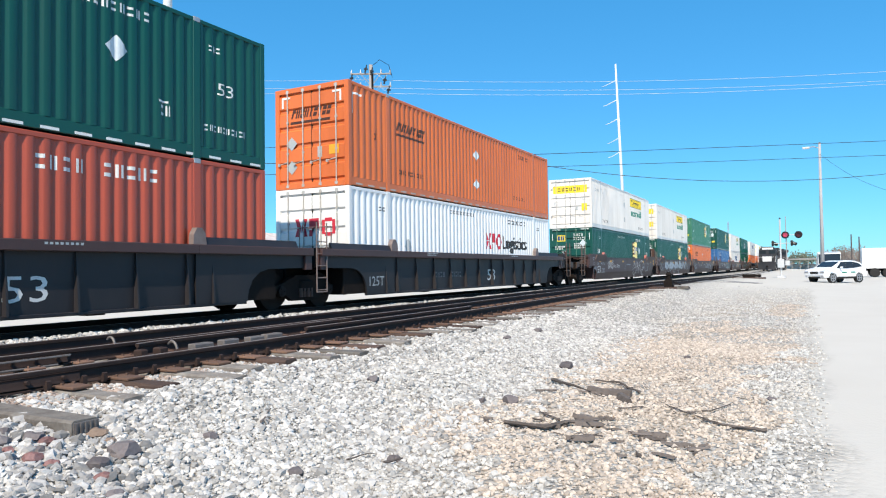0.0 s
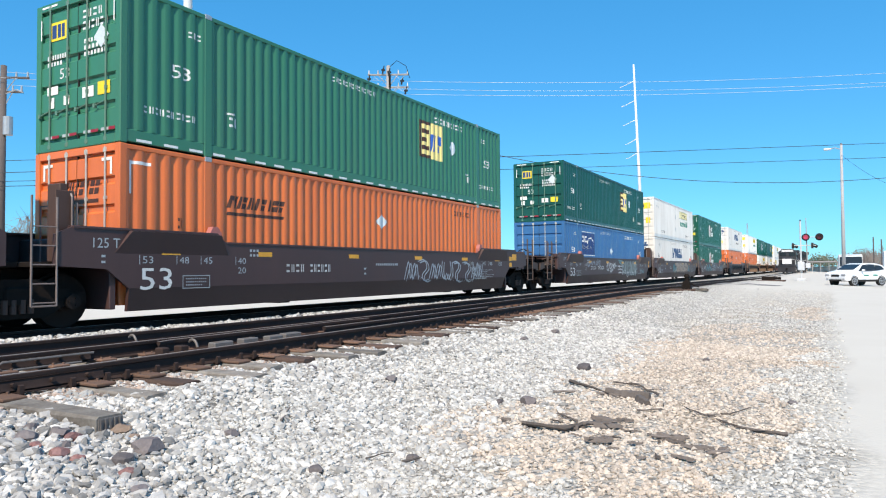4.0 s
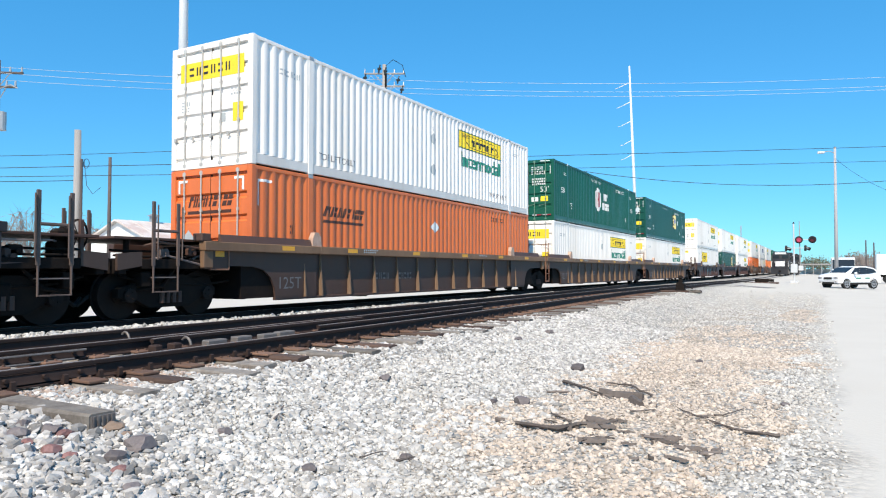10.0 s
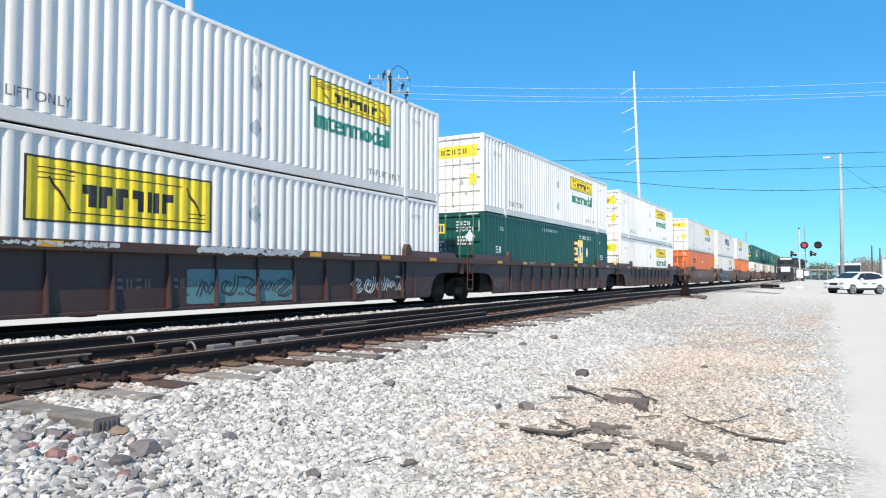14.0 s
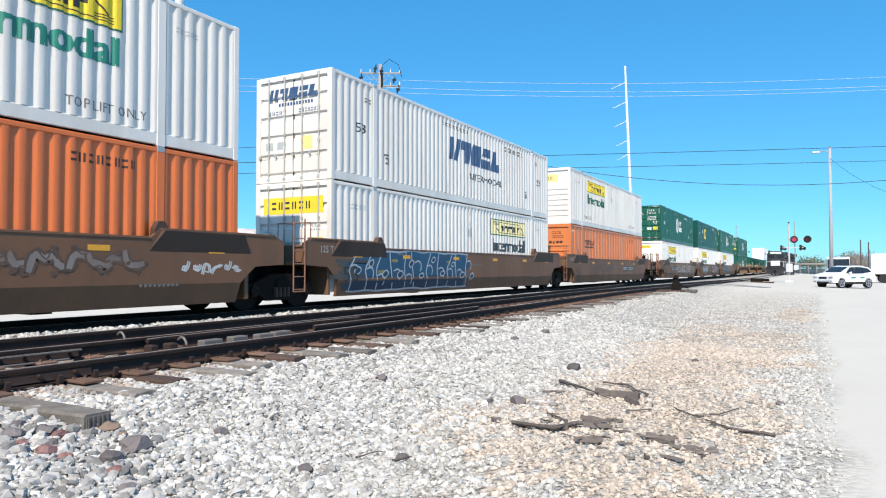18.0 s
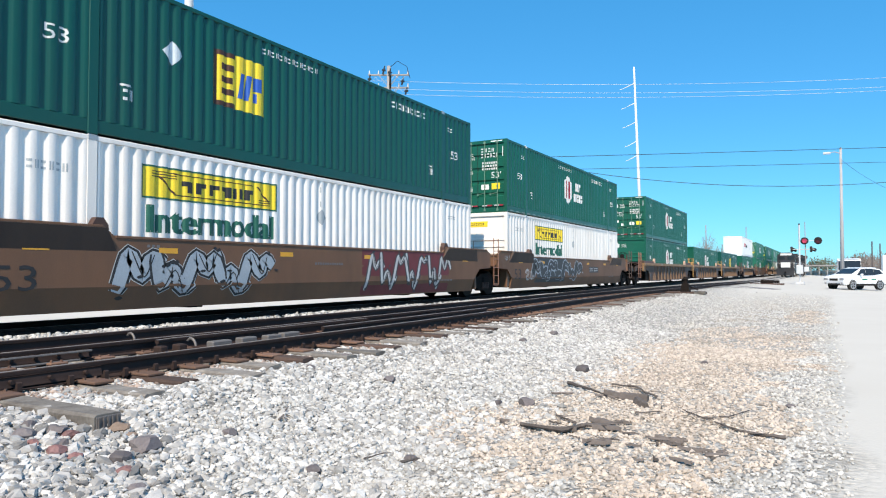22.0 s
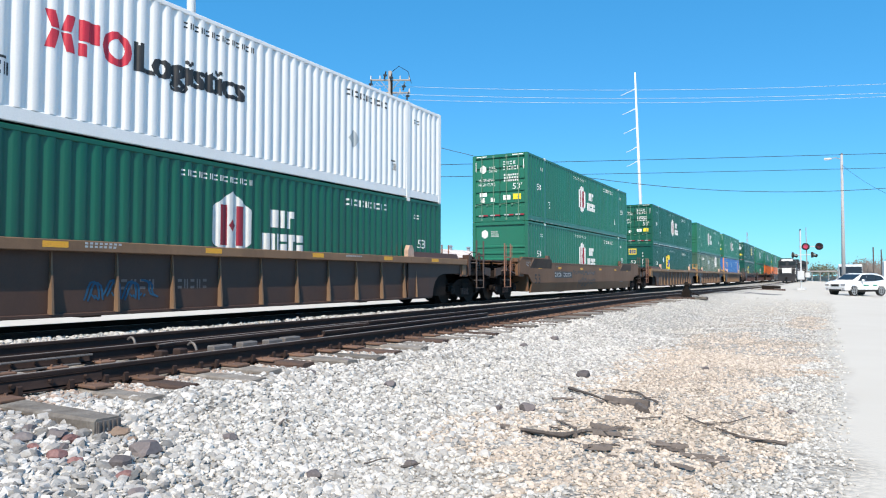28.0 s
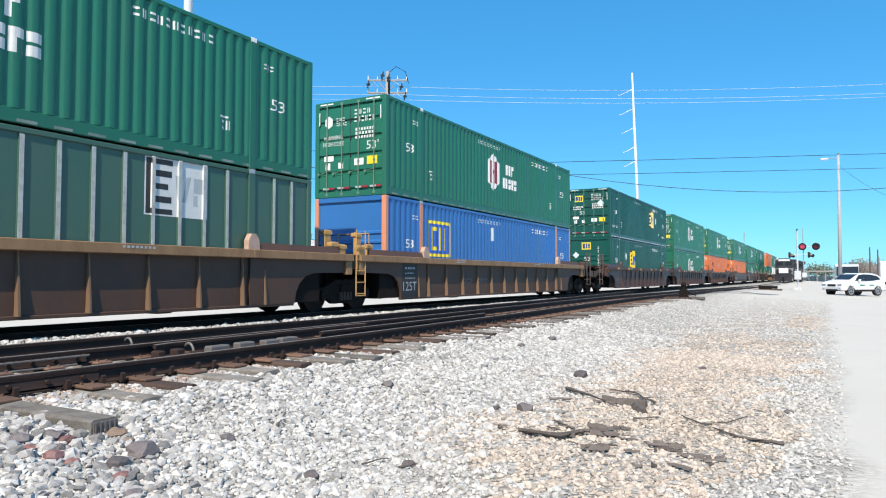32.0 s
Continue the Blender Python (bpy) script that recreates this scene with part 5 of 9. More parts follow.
def slab_side(s):
    """Flat plate side with raised ends and an inward-leaning skirt."""
    g = Geo()
    up = [(0.08, 0.66), (CL - 0.08, 0.66), (CL + 0.35, 1.0), (CL + 1.25, 1.05), (CL + 1.25, 1.56), (CL + 0.95, 1.70), (14.05, 1.70), (13.85, 1.53), (2.30, 1.53), (2.10, 1.70), (-0.95, 1.70), (-1.25, 1.56), (-1.25, 1.05), (-0.35, 1.0)]
    g.prism(up, min(s * 1.40, s * SIDE), max(s * 1.40, s * SIDE), "x")
    a, b = 0.12, CL - 0.12
    v = [(s * SIDE, 0.08, 0.66), (s * SIDE, CL - 0.08, 0.66), (s * 1.35, b, 0.25), (s * 1.35, a, 0.25), (s * 1.38, 0.08, 0.66), (s * 1.38, CL - 0.08, 0.66), (s * 1.28, b, 0.25), (s * 1.28, a, 0.25)]
    g.add(v, [(0, 1, 2, 3), (4, 7, 6, 5), (3, 2, 6, 7), (0, 3, 7, 4), (1, 5, 6, 2)])
    return g


def rib_web(s):
    g = Geo()
    g.prism([(0.9, 0.3), (CL - 0.9, 0.3), (CL - 0.9, 1.03), (CL + 1.25, 1.05), (CL + 1.25, 1.37), (-1.25, 1.37), (-1.25, 1.05), (0.9, 1.03)], min(s * 1.31, s * WEB), max(s * 1.31, s * WEB), "x")
    return g


ARCH = [(2.1, 0.3), (2.1, 1.36), (-1.2, 1.36), (-1.2, 1.02), (0.0, 1.0), (0.3, 0.93), (0.52, 0.76), (0.64, 0.54), (0.68, 0.3)]


def rib_geo(s):
    g = Geo()
    x0 = WEB + 0.002
    v = []
    for z, w, x in ((0.30, 0.027, 1.445), (0.42, 0.024, 1.44), (1.315, 0.016, 1.365)):
        v += [(s * x0, -w, z), (s * x, -w * 0.75, z), (s * x, w * 0.75, z), (s * x0, w, z)]
    f = []
    for k in (0, 4):
        f += [(k, k + 1, k + 5, k + 4), (k + 1, k + 2, k + 6, k + 5), (k + 2, k + 3, k + 7, k + 6)]
    return g.add(v, f + [(0, 3, 2, 1), (8, 9, 10, 11)])


def ladder(parent, y, x, top, m, low=0.42):
    g = Geo()
    for k in (-0.2, 0.2):
        g.rod((x, y + k, low), (x, y + k, top), 0.018, 6)
    z = low + 0.05
    while z < 1.75:
        g.rod((x, y - 0.2, z), (x, y + 0.2, z), 0.013, 6)
        z += 0.3
    g.rod((x, y - 0.2, low), (x, y + 0.2, low), 0.018, 6)
    part("ladder", g, m, parent)


def end_gear(car, y, d, linked, m, trim, wheel):
    """What stands over the truck at one end. d: -1 towards -y. linked: an articulated joint, else a coupler end."""
    reach = 1.5 if linked else 3.15
    a, b = sorted((y + d * 0.25, y + d * reach))
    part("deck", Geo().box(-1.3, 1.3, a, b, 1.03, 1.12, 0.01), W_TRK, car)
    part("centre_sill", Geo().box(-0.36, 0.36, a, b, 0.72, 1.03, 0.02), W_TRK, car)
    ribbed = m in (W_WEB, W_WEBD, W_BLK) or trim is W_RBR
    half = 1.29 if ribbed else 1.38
    # ribbed cars: bulkhead coloured dark to match the shaded arch in front
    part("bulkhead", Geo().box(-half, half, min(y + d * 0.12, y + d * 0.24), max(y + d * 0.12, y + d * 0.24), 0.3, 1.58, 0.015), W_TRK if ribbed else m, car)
    if not ribbed:
        part("shear_plate", Geo().prism([(y + d * 0.24, 1.12), (y + d * 1.2, 1.12), (y + d * 0.24, 1.5)], 1.3, 1.36, "x"), m, car)
    if linked:
        if d < 0:
            ladder(car, y - 1.42, SIDE + 0.01, 2.15, trim)
            part("grab_rail", Geo().bent([(1.25, y - 0.75, 1.12), (1.25, y - 0.75, 2.1), (0.2, y - 0.75, 2.1), (0.2, y - 0.75, 1.12)], 0.017), trim, car)
        part("hose", Geo().bent([(0.3, y + d * 0.8, 0.85), (0.32, y + d * 1.2, 0.62), (0.3, y + d * 1.6, 0.7)], 0.03), BLACKR, car)
        if trim is YELB:
            for x, k, z0, z1 in ((1.0, 0.95, 1.5, 2.12), (1.28, 1.2, 1.12, 1.75), (1.3, 0.85, 1.5, 1.8)):
                part("guide_bracket", Geo().box(x - 0.04, x + 0.04, y + d * k - 0.13, y + d * k + 0.13, z0, z1, 0.015).box(x - 0.1, x + 0.06, y + d * k - 0.16, y + d * k + 0.16, z1 - 0.12, z1 - 0.02, 0.01), YELB, car)
        if m is W_BRN and trim is TRIMB:
            k = y + d * (0.95 if d < 0 else 0.6)
            part("guide_post", Geo().box(0.85, 1.2, k - 0.07, k + 0.07, 1.12, 2.42 if d < 0 else 2.3, 0.015).box(1.2, 1.24, k - 0.16, k + 0.16, 1.12, 2.3, 0.008), W_RBR if d < 0 else W_TRK, car)
            part("guide_pipe", Geo().bent([(1.27, k + 0.1, 1.12), (1.27, k + 0.1, 2.2), (1.2, k + 0.1, 2.3)], 0.018, 6), TRIMB, car)
        return
    late_end(car, y, d, m, trim)


def late_end(car, y, d, m, trim):
    """Coupler end: tall grab posts, a raised crossover walkway, pipework, and a hand brake at the rear end."""
    knuckle = y
    if d > 0:
        y += 0.4                         # the longer, brake end
        part("deck_end", Geo().box(-1.25, 1.25, y + 2.7, y + 3.15, 1.035, 1.115, 0.01), W_TRK, car)
    def span(p, q):
        return min(y + d * p, y + d * q), max(y + d * p, y + d * q)
    post = TRIMR if d < 0 and (trim is YELB or m in (W_TANB, W_OCH)) else DRUM
    part("side_sill", Geo().box(1.24, 1.33, *span(1.3, 2.75), 0.95, 1.13, 0.01), W_TRK, car)
    plate = part("side_board", Geo().box(1.36, 1.4, *span(0.72, 1.24), 0.92, 1.5, 0.008), m, car)
    part("board_frame", Geo().bent([(1.405, y + d * 0.74, 0.94), (1.405, y + d * 1.22, 0.94), (1.405, y + d * 1.22, 1.48), (1.405, y + d * 0.74, 1.48), (1.405, y + d * 0.74, 0.94)], 0.016, 5), trim, plate)
    plane_mark(plate, blocks((0, 0.24, 0, 0.2)), min(y + d * 0.86, y + d * 1.1), 1.2, M_AMB, 1.4035, "reflector", "amber reflective strip")
    rg = random.Random(int(abs(y) * 10) + (7 if d > 0 else 3))
    for i in range(3):
        k, z = rg.uniform(1.35, 2.2), rg.uniform(1.0, 1.36)
        part("valve_body", Geo().box(1.12, 1.28, y + d * k - rg.uniform(0.06, 0.13), y + d * k + rg.uniform(0.06, 0.13), z, z + rg.uniform(0.1, 0.2), 0.03).rod((1.28, y + d * k, z + 0.06), (1.33, y + d * k, z + 0.06), 0.04, 8), (W_RBR, W_TRK, DRUM)[i % 3], car)
    for i in range(4):
        k0, k1, z = rg.uniform(0.5, 1.3), rg.uniform(1.7, 2.9), rg.uniform(1.0, 1.42)
        part("brake_pipe", Geo().bent([(1.3, y + d * k0, z), (1.33, y + d * (k0 + 0.3), z + rg.uniform(-0.1, 0.08)), (1.31, y + d * (k1 - 0.2), z + rg.uniform(-0.08, 0.1)), (1.1, y + d * k1, z + rg.uniform(-0.1, 0.1))], rg.uniform(0.014, 0.026), 5), (W_TRK, TRIMB, W_RBR)[i % 3], car)
    part("corner_plate", Geo().prism([(y + d * 2.75, 1.0), (y + d * 3.25, 0.92), (y + d * 3.25, 1.22), (y + d * 2.75, 1.26)], 1.27, 1.33, "x"), W_END, car)
    part("body_post", Geo().box(1.3, 1.45, *span(1.26, 1.42), 0.95, 1.5, 0.012), m, car)
    part("head_beam", Geo().box(1.2, 1.46, *span(1.26, 1.5), 1.5, 1.66, 0.015), m, car)
    part("walkway", Geo().box(-1.2, 1.15, *span(0.3, 3.2), 1.49, 1.54, 0.006), W_RBR, car)
    for k in (1.6, 2.8):
        part("walkway_strut", Geo().box(0.9, 0.97, y + d * k - 0.04, y + d * k + 0.04, 1.12, 1.49), W_TRK, car)
    for x, s in ((1.38, 1), (-1.38, -1)):
        for k in (2.0, 2.55):
            part("grab_post", Geo().box(x - 0.02, x + 0.02, y + d * k - 0.035, y + d * k + 0.035, 1.0, 2.2, 0.008).rod((x + s * 0.035, y + d * (k - 0.07), 1.12), (x + s * 0.035, y + d * (k - 0.07), 2.14), 0.014, 6), post, car)
        part("step_frame", Geo().bent([(x, y + d * 2.0, 1.1), (x, y + d * 2.0, 0.52), (x, y + d * 2.55, 0.52), (x, y + d * 2.55, 1.1)], 0.022), post, car)
        part("step_tread", Geo().box(min(x, x - s * 0.2), max(x, x - s * 0.2), *span(2.03, 2.52), 0.78, 0.8), TRIMB, car)
    part("crossing_rail", Geo().bent([(1.38, y + d * 2.02, 1.66), (1.38, y + d * 2.53, 1.66)], 0.03), post, car)
    if d > 0 and m is W_TANB:
        tank = part("air_tank", Geo().rod((0.75, y + 0.2, 1.86), (0.75, y + 1.2, 1.86), 0.19, 16).rod((0.75, y + 1.2, 1.86), (0.75, y + 1.27, 1.86), 0.19, 16, 0.1).box(0.7, 0.8, y + 0.4, y + 0.46, 1.54, 1.7).box(0.7, 0.8, y + 0.96, y + 1.02, 1.54, 1.7), W_TRK, car)
        part("tank_end", Geo().rod((0.75, y + 0.9, 1.86), (0.75, y + 1.19, 1.86), 0.196, 16), DRUM, tank)
    for i, (xx, zz) in enumerate(((1.22, 1.2), (1.18, 1.3), (1.08, 1.4))):
        part("pipe", Geo().bent([(xx, y + d * 0.6, zz), (xx, y + d * 1.4, zz), (xx - 0.05, y + d * 1.6, zz - 0.12), (xx - 0.05, y + d * (2.6 + 0.15 * i), zz - 0.12), (xx - 0.4, y + d * 2.95, zz - 0.1)], 0.022), W_TRK if i else TRIMB, car)
    for k, zz in ((0.5, 0.78), (0.75, 0.86), (1.0, 0.7)):
        part("brake_pipe", Geo().bent([(k, y + d * 0.35, zz), (k + 0.1, y + d * 1.2, zz - 0.08), (k + 0.1, y + d * 2.5, zz), (k, y + d * 3.0, zz + 0.12)], 0.022), W_TRK, car)
    part("slack_lever", Geo().bent([(1.15, y + d * 1.9, 0.95), (1.2, y + d * 2.2, 0.62), (1.1, y + d * 2.7, 0.55)], 0.035), W_TRK, car)
    part("cross_beam", Geo().box(-1.25, 1.25, *span(2.5, 2.7), 0.62, 0.9, 0.02), W_TRK, car)
    part("end_beam", Geo().box(-1.36, 1.3, *span(3.05, 3.2), 0.85, 1.14, 0.015), W_TRK, car)
    y = knuckle
    part("coupler", Geo().box(-0.1, 0.1, *span(3.1, 3.6), 0.78, 0.98, 0.03).box(-0.2, 0.2, *span(3.42, 3.66), 0.72, 1.02, 0.05), W_TRK, car)
    part("hose", Geo().bent([(0.6, y + d * 3.1, 0.85), (0.62, y + d * 3.25, 0.5), (0.6, y + d * 3.5, 0.3), (0.4, y + d * 3.75, 0.42)], 0.035), BLACKR, car)
    if d > 0:
        y = knuckle + 0.4
        up = 0.35 if m is W_TANB else 0.0
        cab = part("brake_stand", Geo().box(0.6, 0.9, *span(2.55, 2.85), 1.12, 1.42 + up, 0.04).rod((0.73, y + d * 2.78, 1.55 + up), (0.73, y + d * 3.0, 1.55 + up), 0.14, 14, 0.09).box(0.64, 0.84, *span(2.6, 2.85), 1.38 + up, 1.64 + up, 0.05), W_TRK, car)
        part("cabinet_post", Geo().box(0.97, 1.03, *span(2.92, 3.0), 1.1, 1.8 + up * 0.6, 0.01), W_RBR, cab)
        xw, yw, zw = 0.72, y + d * 3.08, 1.55 + up
        g = Geo().ring((xw, yw, zw), "y", 0.25, 0.28, 0.024, 24)
        for i in range(6):
            q = i * math.pi / 3
            g.rod((xw, yw, zw), (xw + 0.25 * math.cos(q), yw, zw + 0.25 * math.sin(q)), 0.01, 5)
        part("brake_wheel", g, W_TRK, cab)["kind"] = "stuff"


def plane_mark(parent, shape, y, z, material, x=SIDE + 0.004, name="lettering", label=""):
    return bm_part(name, decal(shape, y, z, None, 0.0, x), material, parent, label)


GLYPHS = (
    [[(0, 0.2), (0.28, 1), (0.5, 0.1), (0.78, 0.95), (1, 0.3)]],
    [[(0.5, 0.5), (0.72, 0.62), (0.6, 0.88), (0.2, 0.72), (0.12, 0.25), (0.6, 0.03), (1, 0.4), (0.92, 0.98)]],
    [[(0, 0.85), (0.55, 1), (0.9, 0.62), (0.25, 0.35), (0.6, 0), (1, 0.12)], [(0.1, 0.1), (0.2, 0.3)]],
    [[(0, 0), (0.15, 0.9), (0.4, 0.15), (0.58, 1), (0.75, 0.1), (1, 0.85)]],
    [[(0, 0.5), (0.4, 1), (1, 0.75), (0.45, 0.35), (0.05, 0.1), (0.75, 0), (1, 0.3)]],
    [[(0.05, 0.05), (0.3, 0.7), (0.05, 0.9), (0.55, 1), (0.95, 0.85), (0.62, 0.55), (0.9, 0.05)], [(0.45, 0.25), (0.6, 0.12)]],
    [[(0.1, 0.95), (0.02, 0.4), (0.35, 0.05), (0.55, 0.6), (0.75, 0.02), (1, 0.5), (0.85, 1)]],
)


def flank(z):
    """How far out the flat side of a car lies at height z."""
    return SIDE - max(0.0, 0.66 - z) * 0.268


def spray(parent, strokes, width, material, name, lift, face=None, top=1.51, rise=None):
    """Paint strokes on the side, each list of (y, z) points one rounded band; rise sets one coat over another."""
    g = Geo()
    for k, line in enumerate(strokes):
        pts = []
        for (a, b), (c, d) in zip(line, line[1:]):
            n = max(1, int(math.hypot(c - a, d - b) / 0.12))
            pts += [(a + (c - a) * i / n, b + (d - b) * i / n) for i in range(n)]
        pts.append(line[-1])
        # rounded corners
        for _ in range(2):
            pts = [pts[0]] + [((p[0] + 2 * q[0] + r[0]) / 4, (p[1] + 2 * q[1] + r[1]) / 4) for p, q, r in zip(pts, pts[1:], pts[2:])] + [pts[-1]]
        v = []
        for i, (yy, zz) in enumerate(pts):
            p, q = pts[max(i - 1, 0)], pts[min(i + 1, len(pts) - 1)]
            m = math.hypot(q[0] - p[0], q[1] - p[1]) or 1
            w = width / 2 * (0.75 if i in (0, len(pts) - 1) else 1)
            for s in (-1, 1):
                z1 = min(max(zz + s * w * (q[0] - p[0]) / m, 0.27), top)
                v.append(((face or flank(z1)) + lift + (rise[k] if rise else 0.0004 * (k % 4)), yy - s * w * (q[1] - p[1]) / m, z1))
        g.add(v, [(2 * i, 2 * i + 1, 2 * i + 3, 2 * i + 2) for i in range(len(pts) - 1)])
    ob = part(name, g, material, parent)
    ob["kind"] = "stuff"
    return ob


def graffiti(parent, y0, y1, z0, z1, fill, line, seed, thick=0.3, edge=0.05, slant=0.1, face=None):
    """A sprayed tag of loose strokes; fill None leaves only thin lines."""
    if fill:
        fat_forms(parent, y0, y1, z0, z1, fill, line, seed, edge, slant, thick, face, S_WHT if fill is S_SIL and not face else None)
        return
    rnd = random.Random(seed)
    h = z1 - z0
    n = max(2, round((y1 - y0) / (h * 0.95)))
    step = (y1 - y0) / n
    lines = []
    for i in range(n):
        dz = rnd.uniform(-0.04, 0.04) * h
        w = step * rnd.uniform(0.92, 1.06) - 0.033
        for st in GLYPHS[rnd.randrange(len(GLYPHS))]:
            lines.append([(y0 + i * step + 0.03 + u * w + slant * (t - 0.5) * h + rnd.uniform(-0.02, 0.02), z0 + dz + 0.03 + t * (h - 0.06) + rnd.uniform(-0.03, 0.03)) for u, t in st])
            lines.append([(p[0] + 0.16 * h, p[1] - 0.048 * h) for p in lines[-1]])
    spray(parent, lines, 0.04, line, "spray_line", 0.003, face)


def patch(parent, lobes, material, name, lift, face=None):
    """Filled round shapes on the side: each lobe is (y, z, half width, half height, slant, squareness)."""
    g = Geo()
    for k, (cy, cz, w, h, slant, p) in enumerate(lobes):
        n = max(6, int(2 * h / 0.05))
        v = []
        for i in range(n + 1):
            t = -1 + 2 * i / n
            z = min(max(cz + t * h, 0.27), 1.51)
            r = w * max(1 - abs(t) ** p, 0) ** (1 / p)
            c = cy + slant * t * h
            v += [((face or flank(z)) + lift + 0.0003 * (k % 3), c - r, z), ((face or flank(z)) + lift + 0.0003 * (k % 3), c + r, z)]
        g.add(v, [(2 * i, 2 * i + 1, 2 * i + 3, 2 * i + 2) for i in range(n)])
    part(name, g, material, parent)["kind"] = "stuff"


def fat_forms(parent, y0, y1, z0, z1, fill, line, seed, edge, slant, thick, face=None, halo=None):
    """Interlocking fat strokes, each over the last, with an edge line, inner creases and small dark pockets."""
    r = random.Random(seed)
    h = z1 - z0
    n = max(2, round((y1 - y0) / (h * (0.5 + thick))))
    step = (y1 - y0) / n
    w = thick * h
    strokes, creases, pockets = [], [], []
    for i in range(n):
        c = y0 + (i + 0.5) * step
        lo, hi = z0 + w * 0.45, z1 - w * 0.45
        up = i % 2 == 0
        bend = r.uniform(0.25, 0.75)
        pts = [(-0.62, lo if up else hi), (-0.3 + r.uniform(-0.1, 0.1), hi if up else lo + 0.1 * h), (0.05 + r.uniform(-0.12, 0.12), lo + bend * (hi - lo)), (0.3, hi - r.uniform(0, 0.2) * h if up else lo), (0.66, (lo + hi) / 2 + r.uniform(-0.2, 0.2) * h)]
        st = [(c + u * step + slant * (z - z0) + r.uniform(-0.03, 0.03), z + r.uniform(-0.04, 0.04)) for u, z in pts]
        strokes.append(st)
        creases.append([(y + w * 0.22, z - w * 0.1) for y, z in st[1:4]])
        for _ in range(3):
            q = st[r.randrange(5)]
            pockets.append((q[0] + r.uniform(-0.2, 0.2) * step, q[1] + r.uniform(-0.12, 0.12) * h, r.uniform(0.03, 0.08), r.uniform(0.02, 0.06), r.uniform(-0.8, 0.8), 1.4))
    lifts = [0.0012 * (i % 3) for i in range(n)]
    if halo:
        spray(parent, strokes, w + edge * 2.6, halo, "spray_halo", 0.0018, face)
    spray(parent, strokes, w + edge * 2, line, "spray_outline", 0.0036, face, rise=lifts)
    spray(parent, strokes, w, fill, "spray_fill", 0.0042, face, rise=lifts)
    spray(parent, creases, edge * 0.5, line, "spray_line", 0.0072, face)
    patch(parent, pockets, line, "spray_outline", 0.0078, face)


def mural(parent, y0, y1, z0, z1, fill, deep, line, accent, seed):
    """One solid painted ground cut up by wavering pale lines with hooked ends, pockets and a dark lower band."""
    r = random.Random(seed)
    wash(parent, y0, y1, z0, z1, fill, seed)
    h = z1 - z0
    spray(parent, [[(y0 + 0.3, z0 + k * 0.13 + 0.08), (y1 - r.uniform(0.4, 1.0), z0 + k * 0.13 + 0.08)] for k in range(3)], 0.16, deep, "spray_shade", 0.0022)
    lines, pocket, rim, dots = [], [], [], []
    y = y0 + 0.2
    while y < y1 - 0.2:
        k = r.uniform(-0.22, 0.22)
        lines.append([(y, z0 + 0.04), (y + 0.5 * k, z0 + 0.3 * h), (y - 0.12, z0 + 0.5 * h), (y + k, z0 + 0.72 * h), (y + k * 1.4 + 0.08, z1 - 0.03)])
        z = z0 + r.uniform(0.35, 0.75) * h
        lines.append([(y, z), (y + 0.16, z + 0.12), (y + 0.36, z + 0.08), (y + 0.42, z - r.uniform(0.08, 0.24)), (y + 0.3, z - 0.26)])
        c = (y + r.uniform(0.2, 0.45), z0 + r.uniform(0.3, 0.8) * h)
        a, b = r.uniform(0.07, 0.14), r.uniform(0.05, 0.1)
        rim.append((c[0], c[1], a + 0.045, b + 0.045, 0.5, 1.7))
        pocket.append((c[0], c[1], a, b, 0.5, 1.7))
        if r.random() < 0.6:
            dots.append((y + r.uniform(0, 0.4), z0 + r.uniform(0.4, 0.9) * h, r.uniform(0.12, 0.26), r.uniform(0.03, 0.06), 0.1, 2.4))
        y += r.uniform(0.5, 0.85)
    for z, q in ((z0 + 0.02, 0.03), (z1 - 0.03, 0.05)):
        edge, y = [], y0 + 0.1
        while y < y1:
            edge.append((y, z + r.uniform(-q, q)))
            y += 0.35
        lines.append(edge)
    spray(parent, lines, 0.05, line, "spray_line", 0.0036)
    patch(parent, dots, accent, "spray_accent", 0.0030)
    patch(parent, rim, line, "spray_outline", 0.0052)
    patch(parent, pocket, deep, "spray_fill", 0.0064)


def swirls(parent, y0, y1, z0, z1, pale, dark, seed):
    """Tall rounded lobes side by side, edged in black, with curls spiralling inside."""
    r = random.Random(seed)
    n = round((y1 - y0) / 0.42)
    lobes, edges, curls, flecks = [], [], [], []
    for i in range(n):
        c = y0 + (i + 0.5) * (y1 - y0) / n + r.uniform(-0.06, 0.06)
        hh = (z1 - z0) / 2 * r.uniform(0.82, 1.0)
        cz = z1 - hh
        edges.append((c, cz, 0.30, hh, r.uniform(-0.1, 0.16), 2.2))
        lobes.append((c, cz, 0.265, hh - 0.035, edges[-1][4], 2.2))
        for k in range(4):
            a, d, m = r.uniform(0, 6.28), r.choice((-1, 1)) * r.uniform(3.5, 6.5), r.uniform(0.13, 0.24)
            q = (c + r.uniform(-0.14, 0.14), cz + (k - 1.3) * hh * 0.5 + r.uniform(-0.06, 0.06))
            (curls if k else flecks).append([(q[0] + m * (1 - 0.085 * j) * math.cos(a + d * j / 9), min(max(q[1] + m * 1.1 * (1 - 0.085 * j) * math.sin(a + d * j / 9), z0), z1)) for j in range(10)])
    patch(parent, edges, dark, "spray_outline", 0.0018)
    patch(parent, lobes, pale, "spray_fill", 0.0032)
    spray(parent, flecks, 0.06, S_WHT, "spray_line", 0.0050)
    spray(parent, curls, 0.045, dark, "spray_line", 0.0066)


